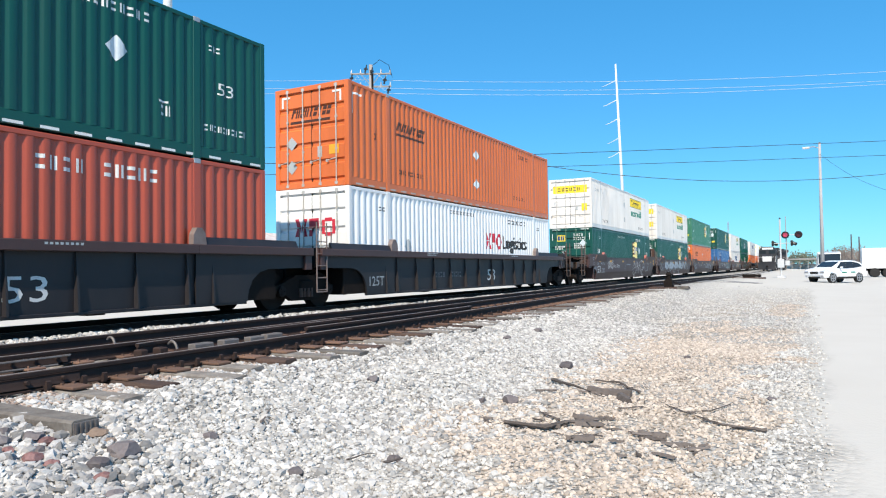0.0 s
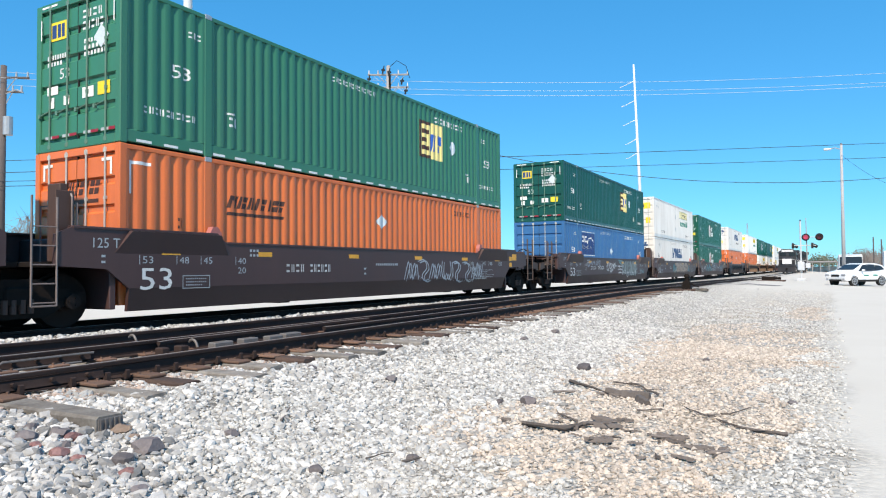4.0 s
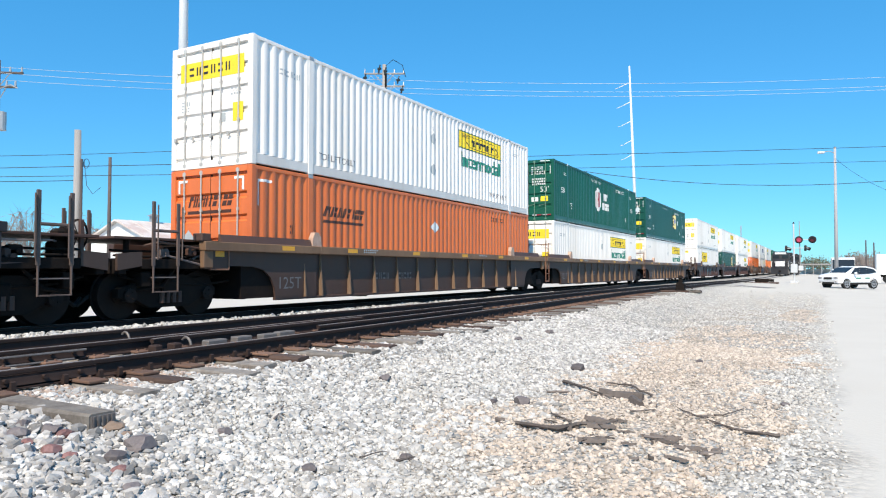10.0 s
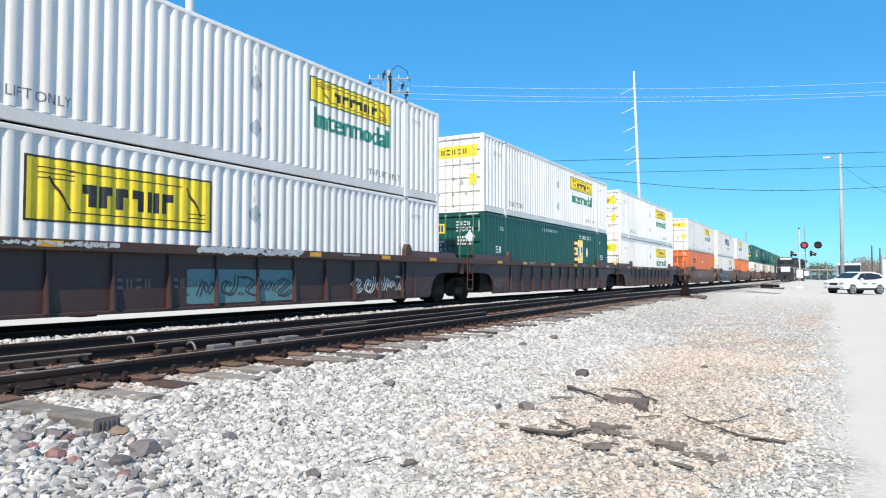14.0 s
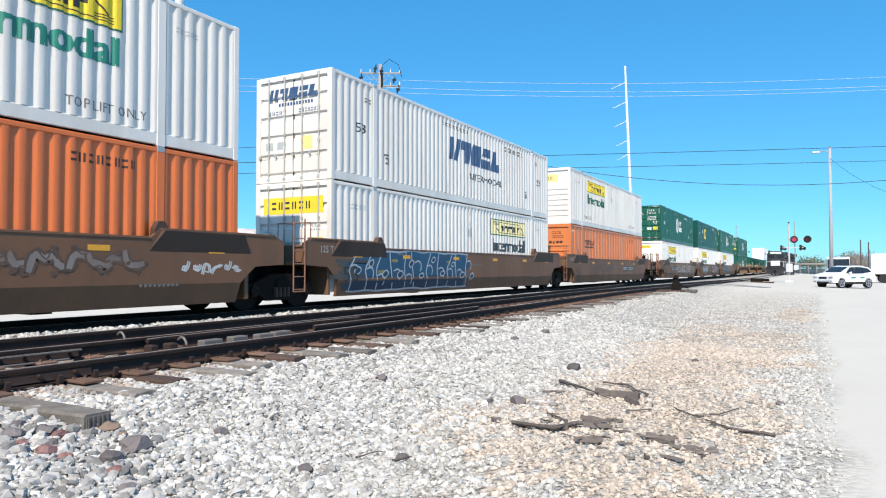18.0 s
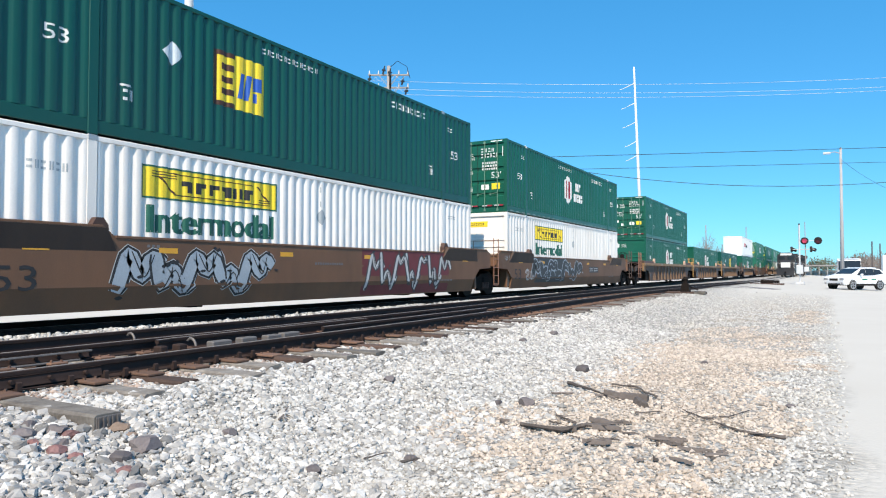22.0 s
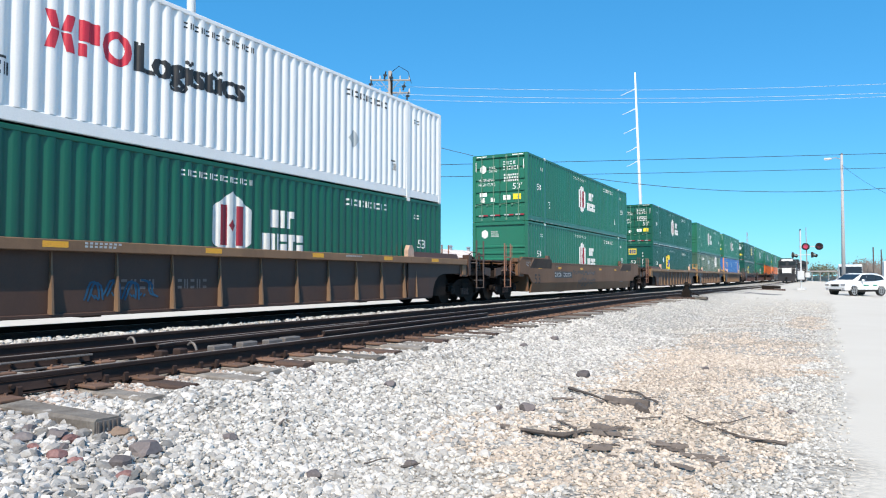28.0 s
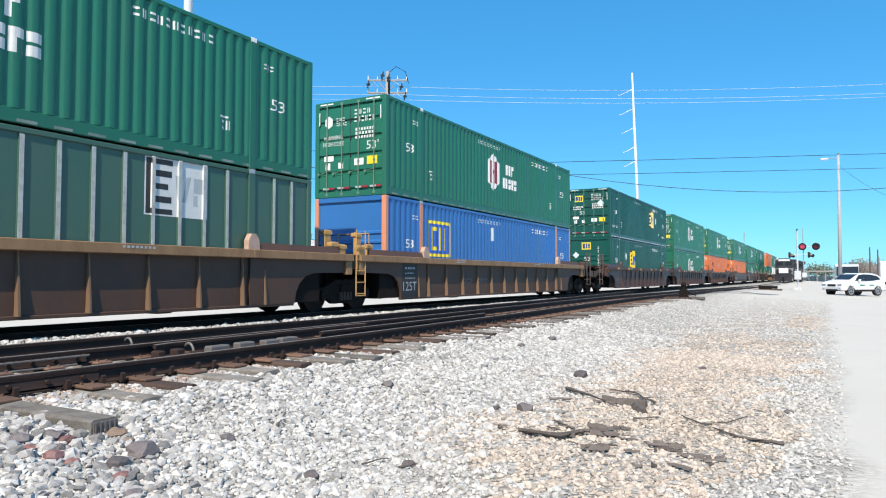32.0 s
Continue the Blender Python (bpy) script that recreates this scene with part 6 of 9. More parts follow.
def wash(parent, y0, y1, z0, z1, material, seed):
    """A ragged ground coat under a tag."""
    rnd = random.Random(seed)
    n = max(2, round((z1 - z0) / 0.1))
    rows = [(z0 + (i + 0.5) * (z1 - z0) / n, y0 + rnd.uniform(0, 0.5), y1 - rnd.uniform(0, 0.5)) for i in range(n)]
    spray(parent, [[(a, z), (b, z)] for z, a, b in rows], (z1 - z0) / n * 1.15, material, "spray_fill", 0.001)


def number_plate(parent, y0, y1, z0, dark=True):
    """The reporting number as plain bars, on a dark plate on the rusty cars."""
    h, w = 0.3, y1 - y0
    if dark:
        plane_mark(parent, blocks((0, w, 0, h)), y0, z0, S_DRK, SIDE + 0.0035, "plate", "dark number plate")
    plane_mark(parent, bars((0.08, 0.06, w * 0.36, 0.18, 4), (w * 0.5, 0.06, w * 0.44, 0.18, 6)), y0, z0, S_WHT, SIDE + 0.0055, "stencil")


def well_car(kind, front, rear, body, chord, trim, label, wheel=True, load="125T"):
    """One well unit. front, rear: 'joint' or 'coupler'. y = 0 is where its container begins."""
    car = empty("well_car")
    tagged(car, label, "rail car")
    for s in (1, -1):
        if kind == "slab":
            part("side_plate", car_mesh("side_plate", s, body, lambda s=s: slab_side(s)), body, car)
            part("top_flange", car_mesh("top_flange", s, chord, lambda s=s: Geo().box(min(s * 1.33, s * 1.475), max(s * 1.33, s * 1.475), 2.32, 13.83, 1.50, 1.545, 0.006)), chord, car)
            for a in (-0.2, CL - 2.35):
                # rust and ochre flares: shade of the down-facing slope put into a darker colour
                part("guide_flare", car_mesh("guide_flare", (s, a < 0), W_END if body in (W_TANB, W_OCH) else body, lambda s=s, a=a: Geo().add([(s * SIDE, a, 1.27), (s * SIDE, a + 2.55, 1.27), (s * SIDE, a + 0.28, 1.675), (s * SIDE, a + 2.3, 1.675), (s * (SIDE + 0.1), a + 0.28, 1.665), (s * (SIDE + 0.1), a + 2.3, 1.665)], [(0, 1, 5, 4), (2, 4, 5, 3), (0, 4, 2), (1, 3, 5), (0, 2, 3, 1)])), body, car)
            for a, b in ((-0.95, 2.08), (14.07, CL + 0.95)):
                part("end_flange", car_mesh("end_flange", (s, a < 0), chord, lambda s=s, a=a, b=b: Geo().box(min(s * 1.31, s * 1.478), max(s * 1.31, s * 1.478), a, b, 1.67, 1.715, 0.006)), chord, car)
        else:
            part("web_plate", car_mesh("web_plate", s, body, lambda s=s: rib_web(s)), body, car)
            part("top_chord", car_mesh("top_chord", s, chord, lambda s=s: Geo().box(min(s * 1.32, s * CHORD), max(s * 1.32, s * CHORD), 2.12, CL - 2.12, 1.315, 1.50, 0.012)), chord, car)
            part("bottom_sill", car_mesh("bottom_sill", s, body, lambda s=s: Geo().box(min(s * 1.29, s * 1.37), max(s * 1.29, s * 1.37), 0.68, CL - 0.68, 0.245, 0.31, 0.012)), body, car)
            for near in (True, False):
                def along(*ys):
                    return sorted(y if near else CL - y for y in ys)

                def end_web(s=s, near=near):
                    return Geo().prism([(y if near else CL - y, z) for y, z in ARCH], min(s * 1.335, s * 1.385), max(s * 1.335, s * 1.385), "x")

                if s < 0:
                    part("far_end", car_mesh("far_end", near, body, lambda: end_web().box(-CHORD, -1.32, *along(-1.45, 2.118), 1.317, 1.50, 0.012)), body, car)
                    continue
                part("end_web", car_mesh("end_web", near, body, end_web), body, car)
                part("end_chord", car_mesh("end_chord", near, chord, lambda: Geo().box(1.32, CHORD, *along(-1.45, 2.118), 1.317, 1.50, 0.012)), chord, car)
                part("end_guide", car_mesh("end_guide", near, body, lambda: Geo().add([(x, y, z) for y in along(-0.95, 2.0) for x, z in ((1.32, 1.5), (1.44, 1.5), (1.36, 1.66), (1.32, 1.66))], [(0, 1, 2, 3), (7, 6, 5, 4), (0, 4, 5, 1), (1, 5, 6, 2), (2, 6, 7, 3), (3, 7, 4, 0)])), body, car)
                # added dark plate that stands for the shade inside the wheel arch
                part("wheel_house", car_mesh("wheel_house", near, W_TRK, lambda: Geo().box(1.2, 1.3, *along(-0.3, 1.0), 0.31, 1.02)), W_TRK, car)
                part("end_post", car_mesh("end_post", near, chord, lambda: Geo().box(1.34, 1.457, *along(-1.44, -1.2), 0.97, 1.316, 0.012)), chord, car)
                part("side_rib", car_mesh("side_rib", s, RIBM if chord is W_TAN or chord is W_YEL else body, lambda s=s: rib_geo(s)), body, car, at=pose(0, along(1.66)[0], 0))
            y = 2.28
            if s < 0:
                g = Geo()
                while y < CL - 2.2:
                    r = rib_geo(s)
                    g.add([(p[0], p[1] + y, p[2]) for p in r.v], r.f)
                    y += 1.157
                part("far_ribs", car_mesh("far_ribs", 0, body, lambda g=g: g), body, car)["kind"] = "stuff"
            while y < CL - 2.2:
                me = car_mesh("side_rib", s, RIBM if chord is W_TAN or chord is W_YEL else body, lambda s=s: rib_geo(s))
                part("side_rib", me, body, car, at=pose(0, y, 0))
                y += 1.157
        for y in (2.05, CL - 2.05):
            part("locking_bracket", car_mesh("locking_bracket", (s, kind, body.name), PALEB if chord in (W_TAN, W_YEL) else trim if kind == "rib" else (REDB if body is W_BRN else W_RBR), lambda s=s: Geo().prism([(-0.17, 1.5), (0.17, 1.5), (0.14, 1.72), (0.05, 1.84), (-0.08, 1.84), (-0.16, 1.7)], min(s * 1.31, s * 1.45), max(s * 1.31, s * 1.45), "x")), trim, car, at=pose(0, y, 0))
    for y in (4.2, CL - 4.2):
        part("floor_beam", car_mesh("floor_beam", 0, W_TRK, lambda: Geo().box(-1.3, 1.3, -0.16, 0.16, 0.22, 0.345)), W_TRK, car, at=pose(0, y, 0))
    end_gear(car, 0.0, -1, front == "joint", body, trim, wheel and front != "joint")
    end_gear(car, CL, 1, rear == "joint", body, trim, wheel)
    if kind == "slab" and body is W_BRN and rear != "joint":
        part("rear_side_plate", Geo().prism([(CL + 1.252, 1.0), (CL + 1.5, 0.98), (CL + 2.05, 1.12), (CL + 2.05, 1.5), (CL + 1.9, 1.6), (CL + 1.252, 1.6)], 1.405, 1.455, "x"), body, car)
        plane_mark(car, blocks((0, 0.42, 0, 0.24)), CL + 0.62, 1.3, M_AMB, SIDE + 0.005, "reflector", "amber reflective strip")
    if body is W_OCH and rear != "joint":
        part("rear_side_plate", Geo().prism([(CL + 0.02, 0.67), (CL + 0.72, 0.67), (CL + 1.2, 1.02), (CL + 2.2, 1.05), (CL + 2.2, 1.58), (CL + 2.06, 1.665), (CL + 0.5, 1.665)], 1.41, 1.464, "x"), body, car)
        part("rear_flange", Geo().box(1.31, 1.478, CL + 0.955, CL + 2.1, 1.67, 1.715, 0.006), chord, car)
    truck(car, -1.625 if front == "joint" else -1.95)
    if rear != "joint":
        truck(car, CL + 1.95)
    xs = SIDE + 0.004 if kind == "slab" else CHORD + 0.003
    # reflectors and stencils
    zr = 1.26 if kind == "slab" else 1.37
    for y in () if chord is W_YEL or body is W_BLK else (0.75, 3.2, 6.4, 9.6, 12.6, 15.2):
        plane_mark(car, blocks((0, 0.42, 0, 0.1)), y, zr, M_AMB, xs, "reflector", "amber reflective strip")
    if kind == "slab":
        plane_mark(car, letters("53", 0.4, 0.68), 0.3, 0.62, M_WHITE if body is W_BRN else S_BLK, xs + 0.002)
        plane_mark(car, letters("125 T", 0.17, 0.5), -0.6, 1.36, M_GREY, xs)
        if body is W_BRN:
            marks = ((0.35, "53"), (1.15, "48"), (1.72, "45"), (2.62, "40"), (13.25, "40"), (14.2, "45"), (14.75, "48"), (15.6, "53"))
            for y, word in marks:
                plane_mark(car, letters(word, 0.13, 0.22), y, 1.1, M_GREY, xs)
            plane_mark(car, blocks(*[(y - 0.07, y - 0.055, 1.08, 1.25) for y, word in marks]), 0, 0, M_GREY, xs, "stencil")
            for y in (2.62, 13.25):
                plane_mark(car, letters("20", 0.13, 0.22), y, 0.9, M_GREY, xs)
            plane_mark(car, curve_strip([(0.11 * math.cos(a * math.pi / 8), 0.11 * math.sin(a * math.pi / 8)) for a in range(17)], 0.022), 13.4, 0.72, M_GREY, xs, "stencil")
            plane_mark(car, bars((14.0, 0.93, 1.0, 0.02, 22), (14.0, 0.87, 0.6, 0.02, 13), (14.0, 0.81, 0.55, 0.02, 12), (14.0, 0.75, 1.1, 0.02, 24), (14.0, 0.69, 1.0, 0.02, 22), (1.3, 0.8, 0.5, 0.022, 10), (1.3, 0.74, 0.5, 0.022, 10), (1.3, 0.68, 0.4, 0.022, 8)), 0, 0, M_GREY, xs, "stencil")
            plane_mark(car, blocks((1.22, 1.88, 0.86, 0.875), (1.22, 1.88, 0.625, 0.64), (1.22, 1.235, 0.64, 0.86), (1.865, 1.88, 0.64, 0.86)), 0, 0, M_GREY, xs, "stencil")
            for y, z, w in ((CL + 0.35, 1.05, 0.24), (CL + 0.35, 1.28, 0.24), (0.0, 1.32, 0.36)):
                plane_mark(car, blocks((0, w, 0, 0.16)), y, z, M_AMB, xs + 0.001, "reflector", "amber reflective strip")
            plane_mark(car, bars((2.95, 1.36, 0.3, 0.05, 3), (2.95, 1.26, 0.3, 0.05, 3), (-0.45, 1.1, 0.12, 0.14, 1), (7.05, 0.84, 0.14, 0.18, 1), (7.6, 1.08, 1.1, 0.06, 12), (13.6, 0.62, 0.9, 0.05, 9)), 0, 0, M_GREY, xs, "stencil")
        else:
            plane_mark(car, bars((2.95, 1.36, 0.3, 0.05, 3), (7.6, 1.08, 1.1, 0.06, 12), (13.6, 0.62, 0.9, 0.05, 9)), 0, 0, M_DIM, xs, "stencil")
    else:
        if chord is W_BRN and front == rear:
            plane_mark(car, letters("53", 0.42, 0.72), 1.0, 0.5, M_DIM, 1.389)
        else:
            if chord is W_YEL and front == "joint":
                plane_mark(car, blocks((0.74, 1.6, 0.32, 1.34)), 0, 0, W_BLK, 1.3875, "plate", "black load plate")
                plane_mark(car, bars((0.9, 1.14, 0.6, 0.06, 4), (0.9, 1.0, 0.5, 0.04, 6), (0.9, 0.86, 0.56, 0.03, 8)), 0, 0, M_GREY, 1.3885, "stencil")
            plane_mark(car, letters(load, 0.27, 0.74), 0.8, 0.5, M_GREY if body is W_BLK or chord is W_YEL and front == "joint" else M_DIM, 1.389)
        plane_mark(car, bars((4.7, 0.68, 0.75, 0.18, 4), (5.9, 0.68, 0.75, 0.18, 5)), 0, 0, M_DIM if chord is W_BRN else TRIMB, WEB + 0.004, "stencil")
        plane_mark(car, bars((3.9, 1.44, 0.7, 0.035, 8), (3.9, 1.385, 0.6, 0.035, 7), (10.9, 1.42, 0.7, 0.04, 8)), 0, 0, M_GREY, CHORD + 0.003, "stencil")
    return car


CARS = {}


def car_of(style, front, rear, m):
    key = (style, front, rear)
    if key not in CARS:
        kind, body, chord, trim, label = STYLES[style]
        CARS[key] = well_car(kind, front, rear, body, chord, trim, label)
        CARS[key].matrix_basis = m
        return CARS[key]
    return copy_thing(CARS[key], m)


STYLES = {
    "black": ("rib", W_BLK, W_BRN, TRIMB, "black ribbed well car with brown top chord"),
    "dark": ("rib", W_BRN, W_RBR, W_RBR, "dark brown ribbed well car, grimy"),
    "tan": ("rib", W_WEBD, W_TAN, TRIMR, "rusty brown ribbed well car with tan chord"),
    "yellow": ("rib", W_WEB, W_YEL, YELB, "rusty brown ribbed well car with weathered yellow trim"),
    "brown": ("slab", W_BRN, W_BRN, TRIMB, "dark brown flat-sided well car with grime"),
    "rust": ("slab", W_TANB, W_TANB, TRIMR, "rusty brown flat-sided well car"),
    "ochre": ("slab", W_OCH, W_OCH, TRIMR, "faded ochre flat-sided well car"),
}

# start of each unit's container along the track at 0 s, style, ends, upper and lower container
J, C = "joint", "coupler"
UNITS = [
    (-4.30, "black", C, J, "empn", "red"), (15.08, "black", J, C, "sch", "xpo"),
    (38.77, "brown", C, J, "jb", "empd"), (58.12, "brown", J, J, "jb", "empd"), (77.51, "brown", J, C, "empp", "sch"),
    (100.88, "brown", C, J, "emp", "apl"), (120.30, "brown", J, J, "jbp", "swift"), (139.73, "brown", J, C, "hub", "hub"),
    (162.64, "black", C, C, "swift", "sch"),
    (185.87, "tan", C, J, "jbw", "sch"), (205.25, "tan", J, J, "hub", "jbw"), (224.42, "tan", J, C, "emp", "jbw"),
    (247.64, "dark", C, J, "jbw", "jbig"), (267.07, "dark", J, J, "jbw", "empd"), (286.16, "dark", J, C, "jbw", "jbw"),
    (309.51, "rust", C, J, "jb", "sch"), (328.86, "rust", J, J, "swift", "jbq"), (348.35, "rust", J, C, "jbfg", "schf"),
    (371.65, "rust", C, J, "hub", "jbf"), (391.04, "rust", J, J, "empf", "jbf"), (410.33, "rust", J, C, "hub", "jbf"),
    (433.93, "yellow", C, J, "hub", "hubf"), (453.40, "yellow", J, J, None, "hubf"), (472.90, "yellow", J, C, None, "empm"),
    (496.09, "tan", C, C, "xpof", "hubf"), (519.59, "ochre", C, C, "hubp", "hubq"),
    (543.02, "yellow", C, J, "hubt", "empf"), (562.19, "yellow", J, J, "hubq", "rib"), (581.55, "yellow", J, C, "hubp", "blue"),
    (604.95, "dark", C, J, "emp", "empf"), (624.35, "dark", J, J, "hubp", "hubq"), (643.75, "dark", J, C, "hubp", "sch"),
    (667.15, "brown", C, J, "hubp", "sch"), (686.55, "brown", J, J, "hubp", "hubp"), (705.95, "brown", J, C, "hubp", "hubp"),
    (729.35, "tan", C, J, "sch", "hubp"), (748.75, "tan", J, J, "hubp", "jbw"), (768.15, "tan", J, C, "jbw", "hubp"),
]
MAKERS["empd"] = lambda: make_emp(True, EMPG)
WELL_Z = 0.36
TRAIN = []                             # (thing, y at 0 s, z)
UNIT_OBS = []
for u, style, fr, re, up, low in UNITS:
    c = car_of(style, fr, re, pose(TRAIN_X, u, 0))
    UNIT_OBS.append(c)
    TRAIN.append((c, u, 0.0))
    b = container(low, pose(TRAIN_X, u, WELL_Z))
    b["group"] = "containers on the train"
    TRAIN.append((b, u, WELL_Z))
    c["group"] = "well cars of the train"
    if up:
        t = container(up, pose(TRAIN_X, u, WELL_Z + CH + 0.008))
        t["group"] = "containers on the train"
        TRAIN.append((t, u, WELL_Z + CH + 0.008))

# sprayed tags and numbers: unit, y0, y1, z0, z1, fill, line, thickness
TAGS = (
    (2, -0.5, 0.1, 0.68, 1.08, None, S_GREY, 0.2), (2, 2.7, 3.9, 0.72, 1.45, None, S_WHT, 0.2), (2, 9.2, 13.0, 0.3, 1.5, None, S_WHT, 0.2),
    (3, 2.4, 10.8, 0.3, 1.5, S_SIL, S_BLK, 0.46), (3, 11.5, 13.6, 0.6, 1.45, S_SIL, S_BLK, 0.30),
    (4, 9.0, 14.0, 0.5, 1.3, None, S_SIL, 0.3),
    (5, 2.8, 5.3, 1.02, 1.5, None, S_GREY, 0.2), (5, 6.3, 8.2, 0.75, 1.4, None, S_WHT, 0.3), (5, 14.2, 15.2, 0.6, 0.95, None, S_TEAL, 0.2),
    (6, 5.9, 6.9, 0.5, 1.4, S_TEAL, S_DRK, 0.4), (6, 11.6, 12.8, 0.6, 1.45, S_TEAL, S_DRK, 0.4), (6, 6.3, 12.2, 0.5, 1.48, S_TAN, S_BLK, 0.2),
    (7, 1.8, 2.75, 0.85, 1.2, None, S_WHT, 0.2), (7, 3.4, 6.6, 0.45, 1.45, S_TEAL, S_BLK, 0.32), (7, 7.0, 10.2, 0.6, 1.48, S_DRK, S_SIL, 0.3),
    (7, 12.6, 15.3, 0.75, 1.35, S_DRK, S_GREY, 0.2),
    (15, 2.7, 10.8, 0.62, 1.5, S_FAD, S_FADD, 0.34), (15, 11.0, 13.6, 0.85, 1.3, S_FAD, S_FADD, 0.24),
    (16, -4.9, -3.3, 0.84, 1.12, None, S_WHT, 0.2),
    (17, 3.2, 7.4, 0.68, 1.5, None, S_DRK, 0.2),
    (18, 5.8, 15.0, 0.45, 1.5, None, S_WHT, 0.2),
    (19, 2.4, 6.0, 0.42, 1.4, S_SIL, S_BLK, 0.26), (19, 9.7, 14.2, 0.36, 1.5, S_WHT, S_DRK, 0.09),
    (20, 1.35, 2.3, 0.5, 1.1, None, S_WHT, 0.2), (20, 2.3, 8.6, 0.46, 1.5, S_DRK, S_SIL, 0.36),
    (25, 5.2, 8.9, 0.98, 1.3, None, S_DRK, 0.2), (25, 6.0, 8.9, 0.4, 0.95, None, S_DRK, 0.2),
)
spray(UNIT_OBS[19], [[(9.5, z), (14.25, z)] for z in (0.42, 0.68, 0.94, 1.2, 1.4)], 0.27, S_RED, "spray_fill", 0.001)
for i, (u, y0, y1, z0, z1, m) in enumerate(((16, -0.2, 1.6, 0.4, 1.2, S_DRK), (20, 2.3, 6.4, 0.46, 1.48, S_DRK), (6, 6.0, 12.4, 0.6, 1.4, S_TAN))):
    wash(UNIT_OBS[u], y0, y1, z0, z1, m, 900 + i)
mural(UNIT_OBS[16], 0.4, 7.7, 0.34, 1.5, S_BLUE, S_NVY, S_SIL, S_OLV, 41)
swirls(UNIT_OBS[5], 9.7, 13.2, 0.40, 1.5, S_GRN, S_BLK, 42)
for i, z in enumerate((1.02, 0.84, 0.66)):
    graffiti(UNIT_OBS[5], 8.75 + 0.05 * i, 9.75, z, z + 0.15, None, S_WHT, 43 + i)
spray(UNIT_OBS[5], [[(8.9, 1.44), (9.7, 1.4)], [(9.1, 1.34), (9.6, 1.22)]], 0.1, S_TEAL, "spray_fill", 0.002)
for i, (u, y0, y1, z0, z1, fill, line, thick) in enumerate(TAGS):
    graffiti(UNIT_OBS[u], y0, y1, z0, z1, fill, line, 70 + i, thick)
for u, y0, y1, dark in ((2, 4.0, 5.8, False), (3, 13.7, 14.6, False), (4, 4.0, 5.8, False), (5, 3.5, 6.1, False), (6, 4.2, 5.0, False), (7, 10.6, 12.4, False), (15, 3.45, 6.3, True), (17, 9.8, 12.9, True), (18, 3.4, 6.4, True), (20, 10.0, 11.6, True), (25, 2.72, 5.15, True)):
    number_plate(UNIT_OBS[u], y0, y1, 0.86, dark)
for u, y in ((0, 10.35), (1, 8.88)):
    plane_mark(UNIT_OBS[u], letters("53", 0.42, 0.72), y, 0.5, M_WHITE, WEB + 0.004)
# tags on the ribbed cars: on the web between the ribs, and on the top chord
spray(UNIT_OBS[12], [[(6.2, z), (9.3, z)] for z in (0.45, 0.63, 0.81, 0.95)], 0.19, S_TEAL, "spray_fill", 0.001, WEB + 0.002)
graffiti(UNIT_OBS[12], 6.4, 9.1, 0.42, 0.95, None, S_DRK, 201, face=WEB + 0.003)
graffiti(UNIT_OBS[12], 6.3, 9.3, 1.37, 1.49, S_SIL, S_WHT, 202, 0.6, 0.02, face=CHORD + 0.003)
graffiti(UNIT_OBS[12], 2.6, 4.6, 1.37, 1.49, None, S_WHT, 203, face=CHORD + 0.003)
graffiti(UNIT_OBS[12], 11.4, 14.0, 0.4, 0.95, None, S_WHT, 204, face=WEB + 0.003)
graffiti(UNIT_OBS[11], 8.2, 11.2, 1.37, 1.49, S_WHT, S_GREY, 205, 0.3, 0.015, face=CHORD + 0.003)
graffiti(UNIT_OBS[24], 4.0, 5.4, 0.5, 0.9, None, S_BLUE, 206, face=WEB + 0.003)

# ---------------------------------------------------------------- ties, plates, joint bars
def tie_mesh(name, material, x0, x1, seed):
    """A worn timber: chamfered, with a slight sag and frayed end."""
    rnd = random.Random(seed)
    g = Geo()
    n = 9
    v = []
    for i in range(n + 1):
        x = x0 + (x1 - x0) * i / n
        j = [rnd.uniform(-0.008, 0.008) for _ in range(6)]
        w, h = 0.112, 0.0
        v += [(x, -w + j[0], h - 0.02 + j[1]), (x, -w + 0.02, h + j[2]), (x, w - 0.02, h + j[3]), (x, w + j[4], h - 0.02 + j[5]), (x, w, -0.17), (x, -w, -0.17)]
    f = [(k * 6 + i, k * 6 + (i + 1) % 6, k * 6 + 6 + (i + 1) % 6, k * 6 + 6 + i) for k in range(n) for i in range(6)]
    f += [(5, 4, 3, 2, 1, 0), tuple(range(n * 6, n * 6 + 6))]
    me = g.add(v, f).mesh(name, material)
    return me


TIES = [tie_mesh("tie", TIEW if i % 3 else TIEO, -1.9 - 0.06 * (i % 4), 1.58 + 0.085 * (i * 7 % 5), 40 + i) for i in range(6)]
TIE_END = [1.58 + 0.085 * (i * 7 % 5) for i in range(6)]
PLATE_ME = Geo().box(-0.2, 0.36, -0.105, 0.105, 0.0, 0.03, 0.008).rod((-0.13, -0.06, 0.02), (-0.13, -0.06, 0.05), 0.015, 6).rod((-0.13, 0.06, 0.02), (-0.13, 0.06, 0.055), 0.015, 6).rod((0.13, -0.06, 0.02), (0.13, -0.06, 0.05), 0.015, 6).rod((0.13, 0.06, 0.02), (0.13, 0.06, 0.05), 0.015, 6).mesh("tie_plate", PLATE)
END_ME = Geo().box(0.0, 0.012, -0.1, 0.1, -0.075, 0.075, 0.003).box(0.012, 0.022, -0.09, -0.078, -0.07, 0.07).box(0.012, 0.022, -0.052, -0.04, -0.07, 0.07).box(0.012, 0.022, -0.014, -0.002, -0.07, 0.07).box(0.012, 0.022, 0.024, 0.036, -0.07, 0.07).box(0.012, 0.022, 0.062, 0.074, -0.07, 0.07).mesh("end_plate", BLOCKM)
